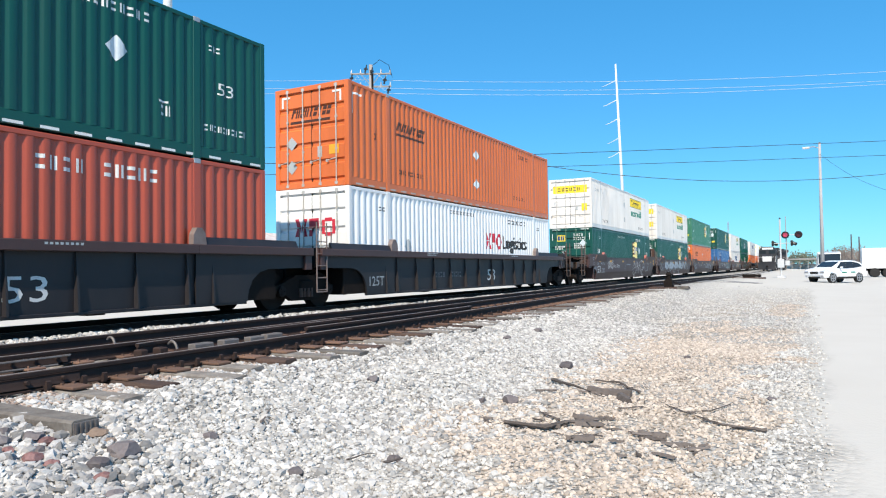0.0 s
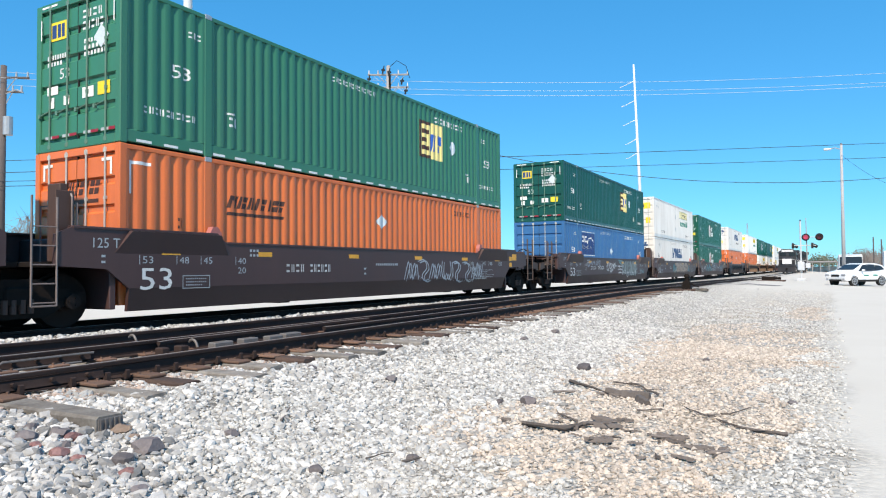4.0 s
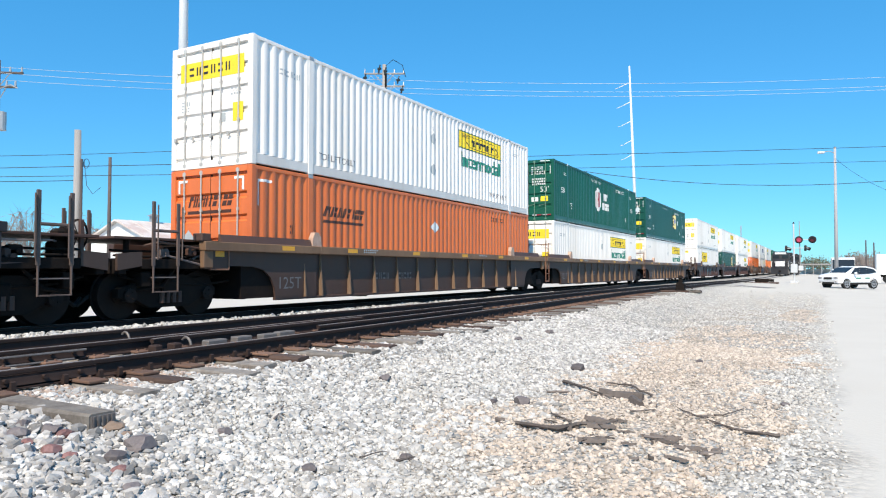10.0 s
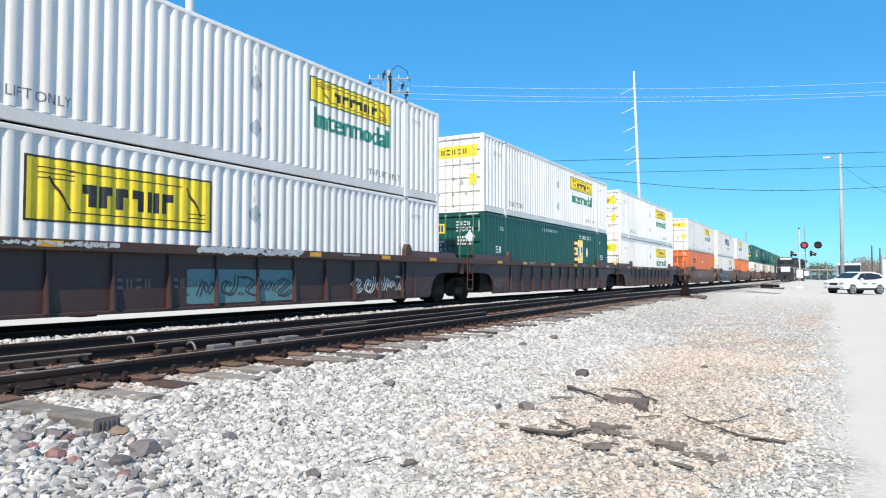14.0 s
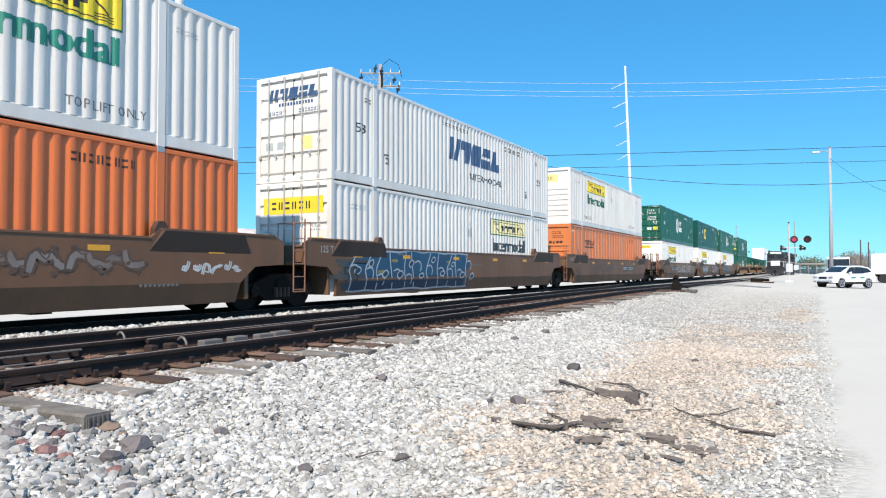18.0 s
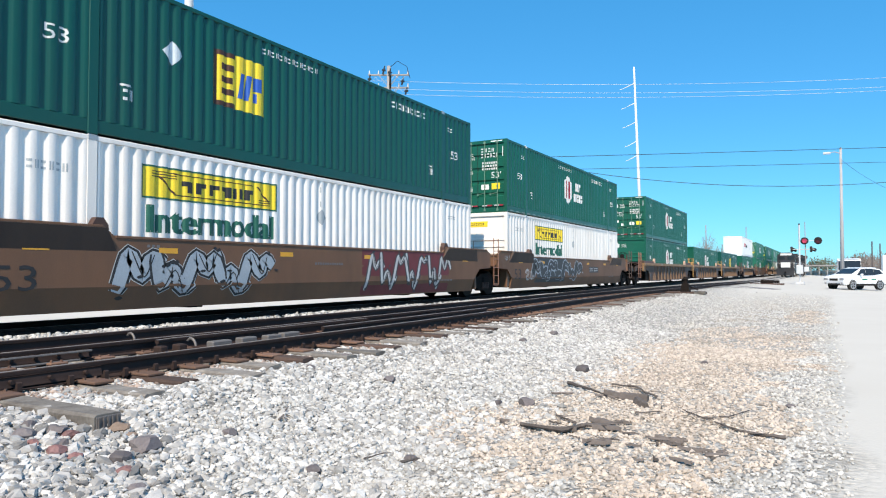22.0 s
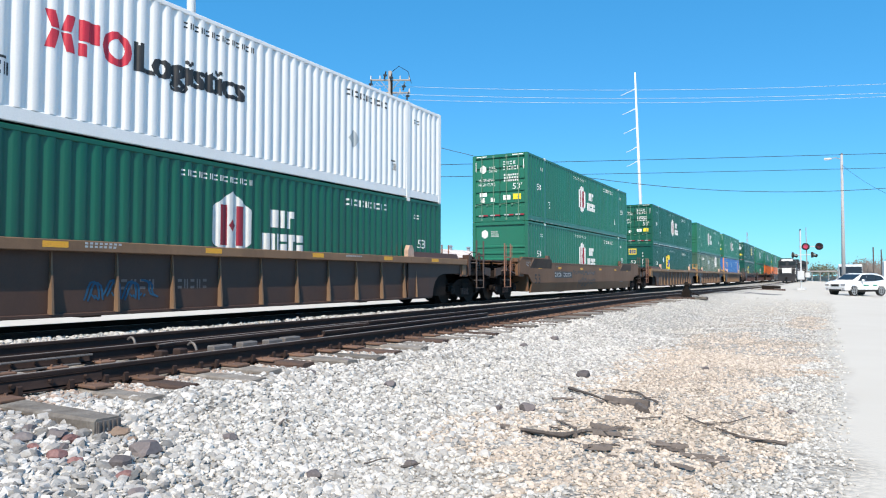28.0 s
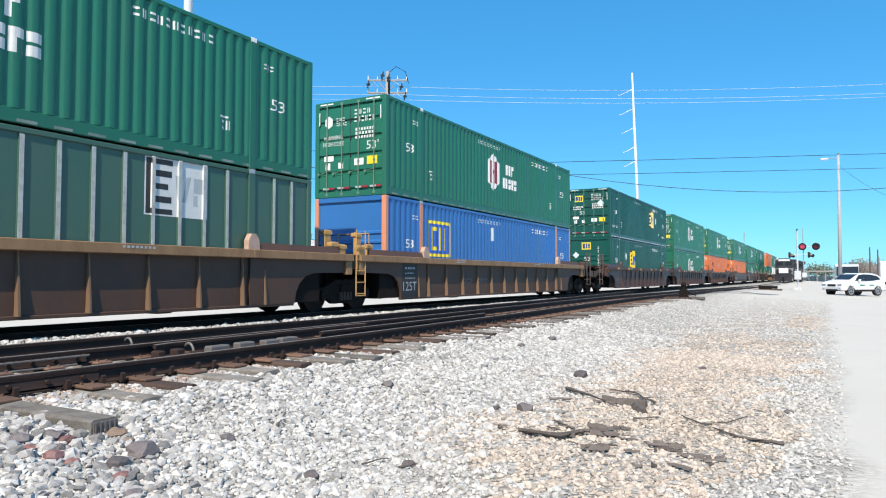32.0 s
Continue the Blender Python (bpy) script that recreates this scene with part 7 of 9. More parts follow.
ANCHOR_ME = Geo().prism([(0.02, -0.19), (0.1, -0.19), (0.115, -0.17), (0.115, -0.1), (0.09, -0.09), (0.078, -0.135), (0.02, -0.14)], -0.022, 0.022, "y").mesh("rail_anchor", RUST)
rnd = random.Random(11)
TIE_Y = [-1.4 + 0.6 * i for i in range(7)] + [3.28, 4.12, 4.70, 5.30, 5.90] + [6.49 + 0.59 * i for i in range(27)] + [22.6 + 0.8 * i for i in range(14)]
for k, y in enumerate(TIE_Y):
    xm = near_track(y)
    long = y == 3.28
    t = new("tie", TIES[1 if long else k % 6])
    t.matrix_basis = pose(xm + (2.38 - TIE_END[1] if long else rnd.uniform(-0.06, 0.12)), y, (-0.135 if long else -0.15) + rnd.uniform(-0.012, 0.008), 0, 0, rnd.uniform(-1.5, 1.5))
    tagged(t, "weathered grey timber railway tie in ballast", "railway tie", "ties of the near track", "structure")
    for s in (-1, 1):
        p = part("tie_plate", PLATE_ME, PLATE, None)
        p.matrix_basis = pose(xm + s * GAUGE / 2, y, -0.150, 0, 0, 0 if s > 0 else 180)
        tagged(p, "rusted steel tie plate with spikes", "tie plate", "tie plates", "structure")
    if long:
        end_plate = part("end_plate", END_ME, BLOCKM, t, "dark ribbed steel end plate", at=pose(TIE_END[1], 0, -0.09))
    if 1.5 < y < 16:
        for dy in (-0.17, 0.19):
            a = part("rail_anchor", ANCHOR_ME, RUST, None, at=pose(xm + GAUGE / 2, y + dy, 0.03))
            tagged(a, "small rusty steel anchor clipped under the rail", "rail anchor", "rail anchors", "structure")
k = len(TIE_Y)
y = 0.0
while y < 44:
    t = new("tie", TIES[k % 6])
    t.matrix_basis = pose(TRAIN_X + rnd.uniform(-0.05, 0.05), y, -0.185 + rnd.uniform(-0.01, 0.01))
    t.scale = (0.66, 1, 1)
    tagged(t, "dark timber railway tie under the train", "railway tie", "ties of the train track", "structure")
    y += 0.75
    k += 1


def joint_bar(x, y0, y1, z, s):
    """A bolted splice on the side of a rail; s: the side it sits on."""
    g = Geo()
    g.prism([(x + s * 0.014, z - 0.145), (x + s * 0.06, z - 0.14), (x + s * 0.05, z - 0.115), (x + s * 0.035, z - 0.06), (x + s * 0.045, z - 0.045), (x + s * 0.014, z - 0.042)], y0, y1, "y")
    ob = tagged(part("joint_bar", g, RUST), "rusty bolted splice bar on a rail", "joint bar", "joint bars", "structure")
    n = 4
    for i in range(n):
        yy = y0 + (y1 - y0) * (i + 0.5) / n
        part("bolt", Geo().rod((x + s * 0.03, yy, z - 0.09), (x + s * 0.085, yy, z - 0.09), 0.022, 6), RUST, ob)
    return ob


joint_bar(near_track(0) + GAUGE / 2, 2.9, 4.3, 0.03, 1)
joint_bar(near_track(0) - GAUGE / 2, 4.1, 5.15, 0.03, 1)
tagged(rail_object([(-9.24 - 0.0035 * max(y - 12, 0) ** 1.75, y, 0.03) for y in [-12, -6, -2] + [1.5 * i for i in range(30)]], "closure_rail"), "rusty rail of the joining track", "rail", kind="structure")
tagged(rail_object([(near_track(y) - GAUGE / 2 + 0.13 + (0.07 if y < 6.3 or y > 10.4 else 0), y, 0.02) for y in (6.0, 6.3, 7.5, 9.0, 10.4, 10.8)], "guard_rail"), "short guard rail beside the running rail", "rail", kind="structure")
tagged(rail_object([(near_track(y) + 0.12, y, 0.04) for y in (8.6, 9.2, 10.0, 11.0, 12.0, 13.5, 15.0)], "guard_rail"), "short worn guard rail between the running rails", "rail", kind="structure")
for i, (bx, by, ln) in enumerate(((-7.3, 5.76, 0.12), (-7.3, 6.05, 0.14), (-7.2, 6.62, 0.34), (-7.24, 7.15, 0.3), (-7.18, 7.6, 0.3), (-7.25, 8.05, 0.36))):
    g = Geo().box(-0.07, 0.07, -ln / 2, ln / 2, -0.15, -0.012, 0.015).rod((-0.09, 0, -0.09), (0.09, 0, -0.09), 0.02, 6)
    tagged(part("rail_block", g, BLOCKM if i > 1 else RUST, None, at=pose(bx, by, 0)), "worn grey steel spacer block between rails", "rail block", "rail blocks", "structure")
for bx, y0, y1 in ((-7.12 - GAUGE / 2, 4.1, 5.15),):
    # strap bent round the splice
    g = Geo().bent([(bx + 0.1, y1, -0.03), (bx + 0.1, y0, -0.03), (bx + 0.1, y0 - 0.06, -0.07), (bx + 0.1, y0, -0.125), (bx + 0.1, y1 - 0.15, -0.125)], 0.014)
    tagged(part("bond_strap", g, BLOCKM), "bent steel bond strap over a splice", "bond strap", kind="structure")


def curl(x, y):
    g = Geo()
    pts = [(x + 0.1 * math.cos(a), y, -0.12 + 0.14 * math.sin(a)) for a in [0.3 + 0.25 * i for i in range(9)]]
    g.bent(pts, 0.018, 6)
    return tagged(part("rail_anchor", g, BLOCKM), "bent steel rail clip", "rail clip", "rail clips", "structure")


curl(-8.9, 6.5)
curl(-7.5, 6.4)

# switch stand beside the near track
stand = empty("switch_stand", pose(-6.2, 36.0, bed_height(-6.2, 36.0) + 0.1))
tagged(stand, "low dark iron switch stand on two long ties", "switch stand")
part("base_plate", Geo().box(-0.22, 0.22, -0.28, 0.28, 0.0, 0.05, 0.01), W_TRK, stand)
part("housing", Geo().prism([(-0.2, 0.05), (0.2, 0.05), (0.19, 0.3), (0.13, 0.42), (-0.13, 0.42), (-0.19, 0.3)], -0.2, 0.2, "y"), W_TRK, stand)
part("spindle", Geo().rod((0, 0, 0.42), (0, 0, 0.62), 0.11, 12).rod((0, 0, 0.62), (0, 0, 0.76), 0.16, 12, 0.07), W_TRK, stand)
part("hand_lever", Geo().bent([(0.15, 0, 0.3), (0.32, -0.1, 0.2), (0.62, -0.2, 0.1)], 0.03), W_TRK, stand)
part("throw_rod", Geo().rod((-0.2, 0.1, 0.06), (-1.6, 0.1, 0.03), 0.03, 6), W_TRK, stand)
part("long_tie", Geo().box(-1.6, 0.45, -0.5, -0.22, -0.12, 0.0, 0.012), TIEO, stand)
part("long_tie", Geo().box(-1.6, 0.95, 0.2, 0.5, -0.12, 0.0, 0.012), TIEO, stand)
part("cover_board", Geo().box(0.3, 0.95, -0.1, 0.16, -0.1, 0.04, 0.012), TIEW, stand)


# ---------------------------------------------------------------- loose stone
def stone_shapes(n, seed):
    """A few angular stone forms on the icosahedron."""
    r = np.random.RandomState(seed)
    p = (1 + 5 ** 0.5) / 2
    ico = np.array([(-1, p, 0), (1, p, 0), (-1, -p, 0), (1, -p, 0), (0, -1, p), (0, 1, p), (0, -1, -p), (0, 1, -p), (p, 0, -1), (p, 0, 1), (-p, 0, -1), (-p, 0, 1)]) / 1.9
    out = []
    for _ in range(n):
        q = ico * (1 + r.uniform(-0.32, 0.24, (12, 1)))
        q = q * np.array([1, r.uniform(0.6, 0.95), r.uniform(0.42, 0.75)])
        out.append(q)
    return np.array(out)


ICO_F = np.array([(0, 11, 5), (0, 5, 1), (0, 1, 7), (0, 7, 10), (0, 10, 11), (1, 5, 9), (5, 11, 4), (11, 10, 2), (10, 7, 6), (7, 1, 8), (3, 9, 4), (3, 4, 2), (3, 2, 6), (3, 6, 8), (3, 8, 9), (4, 9, 5), (2, 4, 11), (6, 2, 10), (8, 6, 7), (9, 8, 1)])


def scatter(name, places, sizes, seed, material, label):
    """Many stones as one mesh: places (n, 3), sizes (n,)."""
    r = np.random.RandomState(seed)
    forms = stone_shapes(24, seed)
    n = len(places)
    q = forms[r.randint(0, 24, n)] * sizes[:, None, None] * 0.5
    a = r.uniform(0, 2 * np.pi, n)
    tx, ty = r.normal(0, 0.42, n), r.normal(0, 0.42, n)
    x, y, z = q[..., 0], q[..., 1], q[..., 2]
    z, y = z * np.cos(tx)[:, None] + y * np.sin(tx)[:, None], y * np.cos(tx)[:, None] - z * np.sin(tx)[:, None]
    z, x = z * np.cos(ty)[:, None] + x * np.sin(ty)[:, None], x * np.cos(ty)[:, None] - z * np.sin(ty)[:, None]
    x, y = x * np.cos(a)[:, None] - y * np.sin(a)[:, None], x * np.sin(a)[:, None] + y * np.cos(a)[:, None]
    v = np.stack([x, y, z], -1) + places[:, None, :]
    f = (ICO_F[None] + 12 * np.arange(n)[:, None, None]).reshape(-1, 3)
    me = bpy.data.meshes.new(name)
    me.vertices.add(n * 12)
    me.vertices.foreach_set("co", v.reshape(-1).astype(np.float32))
    me.loops.add(len(f) * 3)
    me.loops.foreach_set("vertex_index", f.reshape(-1).astype(np.int32))
    me.polygons.add(len(f))
    me.polygons.foreach_set("loop_start", np.arange(0, len(f) * 3, 3, dtype=np.int32))
    me.polygons.foreach_set("use_smooth", np.zeros(len(f), dtype=bool))
    me.update(calc_edges=True)
    me.validate()
    me.materials.append(material)
    return tagged(new(name, me), label, "stones", kind="stuff")


def field(n, x0, x1, y0, y1, seed, keep=None, lift=0.0):
    r = np.random.RandomState(seed)
    out = []
    while len(out) < n:
        x, y = r.uniform(x0, x1), y0 + (y1 - y0) * r.uniform(0, 1) ** 1.3
        if keep and not keep(x, y, r):
            continue
        out.append((x, y, floor_z(x, y) + lift))
    return np.array(out)


def in_view(x, y):
    """Inside the wedge that the film sees, with some to spare."""
    a = math.degrees(math.atan2(-x, y))
    return -6 < a < 66


def on_shoulder(x, y, r):
    e = near_track(y) + 1.3
    if not in_view(x, y) or x < e - 0.5:
        return False
    if y < 13 and x < near_track(y) + (2.25 if abs(y - 3.28) < 0.2 else 1.62) and min(abs(y - q) for q in TIE_Y) < 0.17 and r.uniform() < 0.93:
        return False
    return r.uniform() < (1 if x < e + 2.2 else max(0.0, 1 - (x - e - 2.2) / 1.4))


rs = np.random.RandomState(5)
pl = field(24000, -6.6, -2.0, 2.2, 17, 1, on_shoulder, 0.004)
scatter("ballast_stones", pl, np.clip(rs.gamma(5, 0.0112, len(pl)), 0.03, 0.13), 2, STONE, "angular pale limestone ballast on the track shoulder")

pl = field(700, -5.9, -3.3, 2.2, 4.2, 21, lambda x, y, r: in_view(x, y) and r.uniform() < max(0, 1 - math.hypot((x + 4.6) / 1.5, (y - 2.6) / 1.1)), 0.02)
scatter("grey_stones", pl, np.clip(rs.gamma(5, 0.014, len(pl)), 0.03, 0.14), 22, STONEG, "grey angular ballast stones beside the near rail")

pl = field(1500, -6.4, -5.5, 1.8, 9.5, 31, lambda x, y, r: in_view(x, y) and min(abs(y - q) for q in TIE_Y) > 0.13 and r.uniform() < max(0, 1 - (x + 6.4) / 0.75) * max(0.2, 1 - (y - 2) / 7), 0.01)
scatter("stained_gravel", pl, np.clip(rs.gamma(5, 0.0085, len(pl)), 0.02, 0.08), 32, STAIN, "rust-stained gravel along the near rail")


def tan_split(pl):
    """Parts the stones of the tan, earthy stretch from the grey ones."""
    far = []
    for x, y, _ in pl:
        n = noise.noise(Vector((x * 1.1, y * 0.8, 3))) * 0.5 + noise.noise(Vector((x * 4, y * 4, 7))) * 0.25
        d = min(math.hypot((x + 1.75) / 1.7, (y - 13.5) / 7.5), math.hypot((x + 1.7) / 1.6, (y - 6.8) / 3.2), math.hypot((x + 0.6) / 0.6, (y - 25) / 5))
        far.append(d + n > 0.85)
    far = np.array(far)
    return pl[far], pl[~far]


pl = field(46000, -5.0, 0.35, 2.4, 14, 3, lambda x, y, r: in_view(x, y) and x > near_track(y) + 2.4 and r.uniform() < (1 if x < -0.2 else max(0, (0.2 - x) / 0.4)), 0.004)
grey, tan = tan_split(pl)
scatter("gravel", grey, np.clip(rs.gamma(5, 0.0072, len(grey)), 0.014, 0.07), 4, GRAVEL, "small pale limestone gravel trodden into the ground")
scatter("tan_gravel", tan, np.clip(rs.gamma(5, 0.0072, len(tan)), 0.016, 0.07), 14, TANG, "tan earthy gravel in a worn stretch")
pl = field(26000, -10.5, 0.6, 12, 46, 6, lambda x, y, r: in_view(x, y) and x > near_track(y) + 1.4 and r.uniform() < min(1, max(0, (46 - y) / 18)) * min(1, max(0, (0.3 - x) / 0.6)), 0.0)
grey, tan = tan_split(pl)
scatter("far_gravel", grey, np.clip(rs.gamma(6, 0.0078, len(grey)), 0.025, 0.085), 7, GRAVEL, "pale limestone gravel farther along the track")
scatter("far_tan_gravel", tan, np.clip(rs.gamma(6, 0.0075, len(tan)), 0.025, 0.085), 17, TANG, "tan gravel farther along the track")
pl = field(3500, -6.0, 0.2, -7, 2.6, 41, lambda x, y, r: not in_view(x, y) or y < 2.2, 0.0)
scatter("trodden_gravel", pl, np.clip(rs.gamma(5, 0.0085, len(pl)), 0.02, 0.08), 42, GRAVEL, "pale gravel trodden flat beside the road")
pl = field(6500, -11.25, -9.4, 3, 30, 8, lambda x, y, r: x < -9.45 - 0.0035 * max(y - 12, 0) ** 1.75, 0.0)
pl[:, 2] += 0.12 * np.clip(np.minimum(-9.45 - pl[:, 0], pl[:, 0] + 11.3) / 0.4, 0, 1)
scatter("ballast_between", pl, np.clip(rs.gamma(6, 0.011, len(pl)), 0.04, 0.12), 9, STONE, "pale ballast between the two tracks")
pl = field(5200, -9.2, -6.45, 1.5, 16, 12, lambda x, y, r: near_track(y) - 2.1 < x < near_track(y) + 0.66, -0.02)
scatter("crib_stones", pl, np.clip(rs.gamma(5, 0.010, len(pl)), 0.03, 0.09), 13, mat("dark_crib_ballast", (0.17, 0.15, 0.135), 0.9, 0, (0.3, 0.28, 0.25), 0.6, 7, 60, 0.003, 1, 0, 0.2, island=0.4), "dark ballast in the cribs between rails")


def rock(x, y, size, material, label, seed, flat=0.7):
    r = random.Random(seed)
    bm = bmesh.new()
    bmesh.ops.create_icosphere(bm, subdivisions=2, radius=size / 2)
    for v in bm.verts:
        n = noise.noise(v.co * (2.2 / size) + Vector((seed, 0, 0)))
        v.co *= 1 + 0.5 * n
        v.co.z *= flat
    for _ in range(4):
        d = Vector((r.uniform(-1, 1), r.uniform(-1, 1), r.uniform(-0.2, 1))).normalized()
        res = bmesh.ops.bisect_plane(bm, geom=bm.verts[:] + bm.edges[:] + bm.faces[:], plane_co=d * size * 0.33, plane_no=d, clear_outer=True)
        bmesh.ops.holes_fill(bm, edges=[e for e in bm.edges if e.is_boundary])
    me = bpy.data.meshes.new("stone")
    bm.to_mesh(me)
    bm.free()
    me.materials.append(material)
    ob = new("stone", me)
    ob.matrix_basis = pose(x, y, floor_z(x, y) + size * flat * 0.3, 0, 0, r.uniform(0, 360))
    return tagged(ob, label, "stone", "odd stones in the gravel")


for i, (x, y, s, m, w) in enumerate((
        (-4.72, 2.98, 0.14, STONER, "red"), (-4.5, 2.74, 0.15, STONER, "red"), (-4.37, 2.79, 0.10, STONER, "red"), (-3.98, 2.89, 0.14, STONER, "red"), (-4.7, 2.7, 0.11, STONER, "red"),
        (-4.24, 3.24, 0.24, STONED, "slate grey"), (-4.16, 2.96, 0.17, STONED, "dark"), (-4.68, 3.33, 0.15, STONEB, "brown"), (-4.5, 3.3, 0.10, STONEB, "brown"), (-4.9, 2.75, 0.16, STONED, "dark"),
        (-4.85, 2.95, 0.17, STONED, "dark"), (-4.6, 2.85, 0.12, STONED, "dark"), (-5.1, 2.9, 0.13, STONED, "dark"), (-3.75, 2.8, 0.12, STONED, "dark"),
        (-4.15, 3.92, 0.13, STONED, "dark"), (-4.35, 6.51, 0.17, STONED, "dark"), (-5.4, 7.05, 0.18, STONED, "dark"), (-3.12, 9.73, 0.25, STONED, "dark"), (-2.91, 7.06, 0.2, STONED, "dark"),
        (-3.17, 6.88, 0.12, STONED, "dark"), (-0.36, 8.22, 0.1, STONED, "dark"), (-1.73, 11.64, 0.11, STONED, "dark"), (-2.84, 4.56, 0.11, STONED, "dark"), (-3.26, 3.88, 0.13, STONED, "dark"), (-4.62, 11.07, 0.15, STONED, "dark"), (-4.61, 12.59, 0.18, STONED, "dark"),
        (-5.25, 6.2, 0.12, STONED, "dark"))):
    rock(x, y, s, m, w + " angular stone among the pale ballast", 100 + i, 0.55)


def splinter(x, y, length, width, turn, seed, thick=0.35):
    """A split, ragged piece of dead wood or bark."""
    r = random.Random(seed)
    n = 7
    v = []
    for i in range(n + 1):
        u = (i / n - 0.5) * length
        w = width * (0.35 + 0.65 * math.sin(math.pi * (i + 0.4) / (n + 0.8))) * r.uniform(0.75, 1.15) / 2
        bend = 0.12 * length * math.sin(2.2 * i / n + seed) * 0.4
        h = width * thick
        up = r.uniform(0, 0.012)
        v += [(u, bend - w, up), (u, bend - w * 0.4, up + h * r.uniform(0.8, 1.2)), (u, bend + w * 0.5, up + h * r.uniform(0.7, 1.1)), (u, bend + w, up)]
    f = [(k * 4 + i, k * 4 + (i + 1) % 4, k * 4 + 4 + (i + 1) % 4, k * 4 + 4 + i) for k in range(n) for i in range(4)]
    f += [(3, 2, 1, 0), tuple(range(n * 4, n * 4 + 4))]
    ob = part("wood_scrap", Geo().add(v, f), BARK, None, at=pose(x, y, floor_z(x, y) + 0.012, 0, r.uniform(-3, 3), turn))
    return tagged(ob, "ragged grey-brown scrap of dead wood on gravel", "wood scrap", "wood scraps on the gravel")


def branch(pts, r0, r1, seed):
    """A dead branch lying along (x, y) points, thinning from r0 to r1, with ragged side shoots."""
    r = random.Random(seed)
    x0, y0 = pts[0]
    z0 = floor_z(x0, y0)
    path = []
    for (a, b), (c, d) in zip(pts, pts[1:]):
        for i in range(4):
            path.append((a + (c - a) * i / 4 + r.gauss(0, 0.006), b + (d - b) * i / 4 + r.gauss(0, 0.006)))
    path.append(pts[-1])
    n = len(path) - 1
    p3 = [(x - x0, y - y0, floor_z(x, y) - z0 + 0.02 + r0 + r.uniform(0, 0.012)) for x, y in path]
    v = []
    for i in range(n + 1):
        p, q = p3[max(i - 1, 0)], p3[min(i + 1, n)]
        m = math.hypot(q[0] - p[0], q[1] - p[1]) or 1
        rad = (r0 + (r1 - r0) * i / n) * r.uniform(0.8, 1.2)
        for k in range(6):
            c, d = rad * math.cos(k * math.pi / 3), rad * math.sin(k * math.pi / 3)
            v.append((p3[i][0] - c * (q[1] - p[1]) / m, p3[i][1] + c * (q[0] - p[0]) / m, p3[i][2] + d))
    f = [(6 * i + k, 6 * i + (k + 1) % 6, 6 * i + 6 + (k + 1) % 6, 6 * i + 6 + k) for i in range(n) for k in range(6)]
    ob = part("branch", Geo().add(v, f + [(5, 4, 3, 2, 1, 0), tuple(range(6 * n, 6 * n + 6))]), BARK, None, at=pose(x0, y0, z0))
    for i in range(1, n):
        if r.random() < 0.5:
            ra = r0 + (r1 - r0) * i / n
            q = [p3[i][0] + r.uniform(-0.2, 0.2), p3[i][1] + r.uniform(-0.14, 0.14), p3[i][2] + r.uniform(-0.01, 0.03)]
            part("twig", Geo().rod(p3[i], q, ra * 0.5, 5, ra * 0.2), BARK, ob)
    return tagged(ob, "dead grey-brown branch lying on the gravel", "branch", "branches on the gravel")


for i, (pts, r0, r1) in enumerate((
        (((-2.9, 8.45), (-2.62, 8.23), (-2.23, 7.84)), 0.026, 0.010), (((-2.41, 8.72), (-2.1, 8.64), (-1.74, 8.15)), 0.012, 0.016), (((-2.83, 7.62), (-2.6, 7.73)), 0.022, 0.014),
        (((-2.57, 6.05), (-2.34, 5.98), (-2.1, 5.93), (-2.0, 6.14)), 0.020, 0.024), (((-2.42, 6.63), (-2.26, 6.46), (-2.11, 6.34)), 0.008, 0.014), (((-2.0, 6.14), (-1.8, 6.29), (-1.7, 6.46)), 0.026, 0.010),
        (((-2.36, 6.3), (-2.2, 6.2)), 0.010, 0.006), (((-1.32, 7.44), (-1.08, 7.11), (-0.98, 7.11)), 0.006, 0.014), (((-0.94, 7.19), (-0.85, 7.3), (-0.72, 7.76)), 0.010, 0.006),
        (((-0.95, 6.95), (-0.68, 6.7), (-0.52, 6.62), (-0.33, 6.63)), 0.008, 0.022), (((-3.12, 4.32), (-3.05, 4.58)), 0.010, 0.005), (((-2.83, 4.39), (-2.75, 4.53)), 0.014, 0.006), (((-4.1, 4.45), (-4.28, 4.75)), 0.012, 0.008),
        (((-1.75, 5.62), (-1.55, 5.8)), 0.020, 0.010), (((-1.35, 6.0), (-1.05, 6.12)), 0.018, 0.010), (((-1.7, 7.0), (-1.5, 7.2)), 0.010, 0.006))):
    branch(pts, r0 * 0.85, r1 * 0.85, 300 + i)
for i, (x, y, l, w, t) in enumerate(((-2.05, 8.0, 0.55, 0.17, -12), (-1.8, 7.68, 0.36, 0.13, -62), (-1.9, 6.48, 0.26, 0.1, -20), (-2.15, 6.02, 0.3, 0.09, 8), (-1.78, 6.22, 0.26, 0.1, 15), (-1.7, 5.66, 0.24, 0.1, 20), (-1.2, 6.1, 0.24, 0.1, 4), (-2.5, 6.1, 0.22, 0.06, -30), (-1.15, 6.0, 0.2, 0.05, -25), (-0.95, 5.87, 0.26, 0.06, 12), (-0.78, 5.82, 0.2, 0.05, 40), (-1.0, 5.5, 0.18, 0.05, -8))):
    splinter(x, y, l, w, t, 330 + i)
    rr = random.Random(700 + i)
    for k in range(3):
        splinter(x + rr.uniform(-0.3, 0.3), y + rr.uniform(-0.16, 0.16), l * rr.uniform(0.3, 0.6), rr.uniform(0.012, 0.03), t + rr.uniform(-55, 55), 400 + 5 * i + k, 0.7)

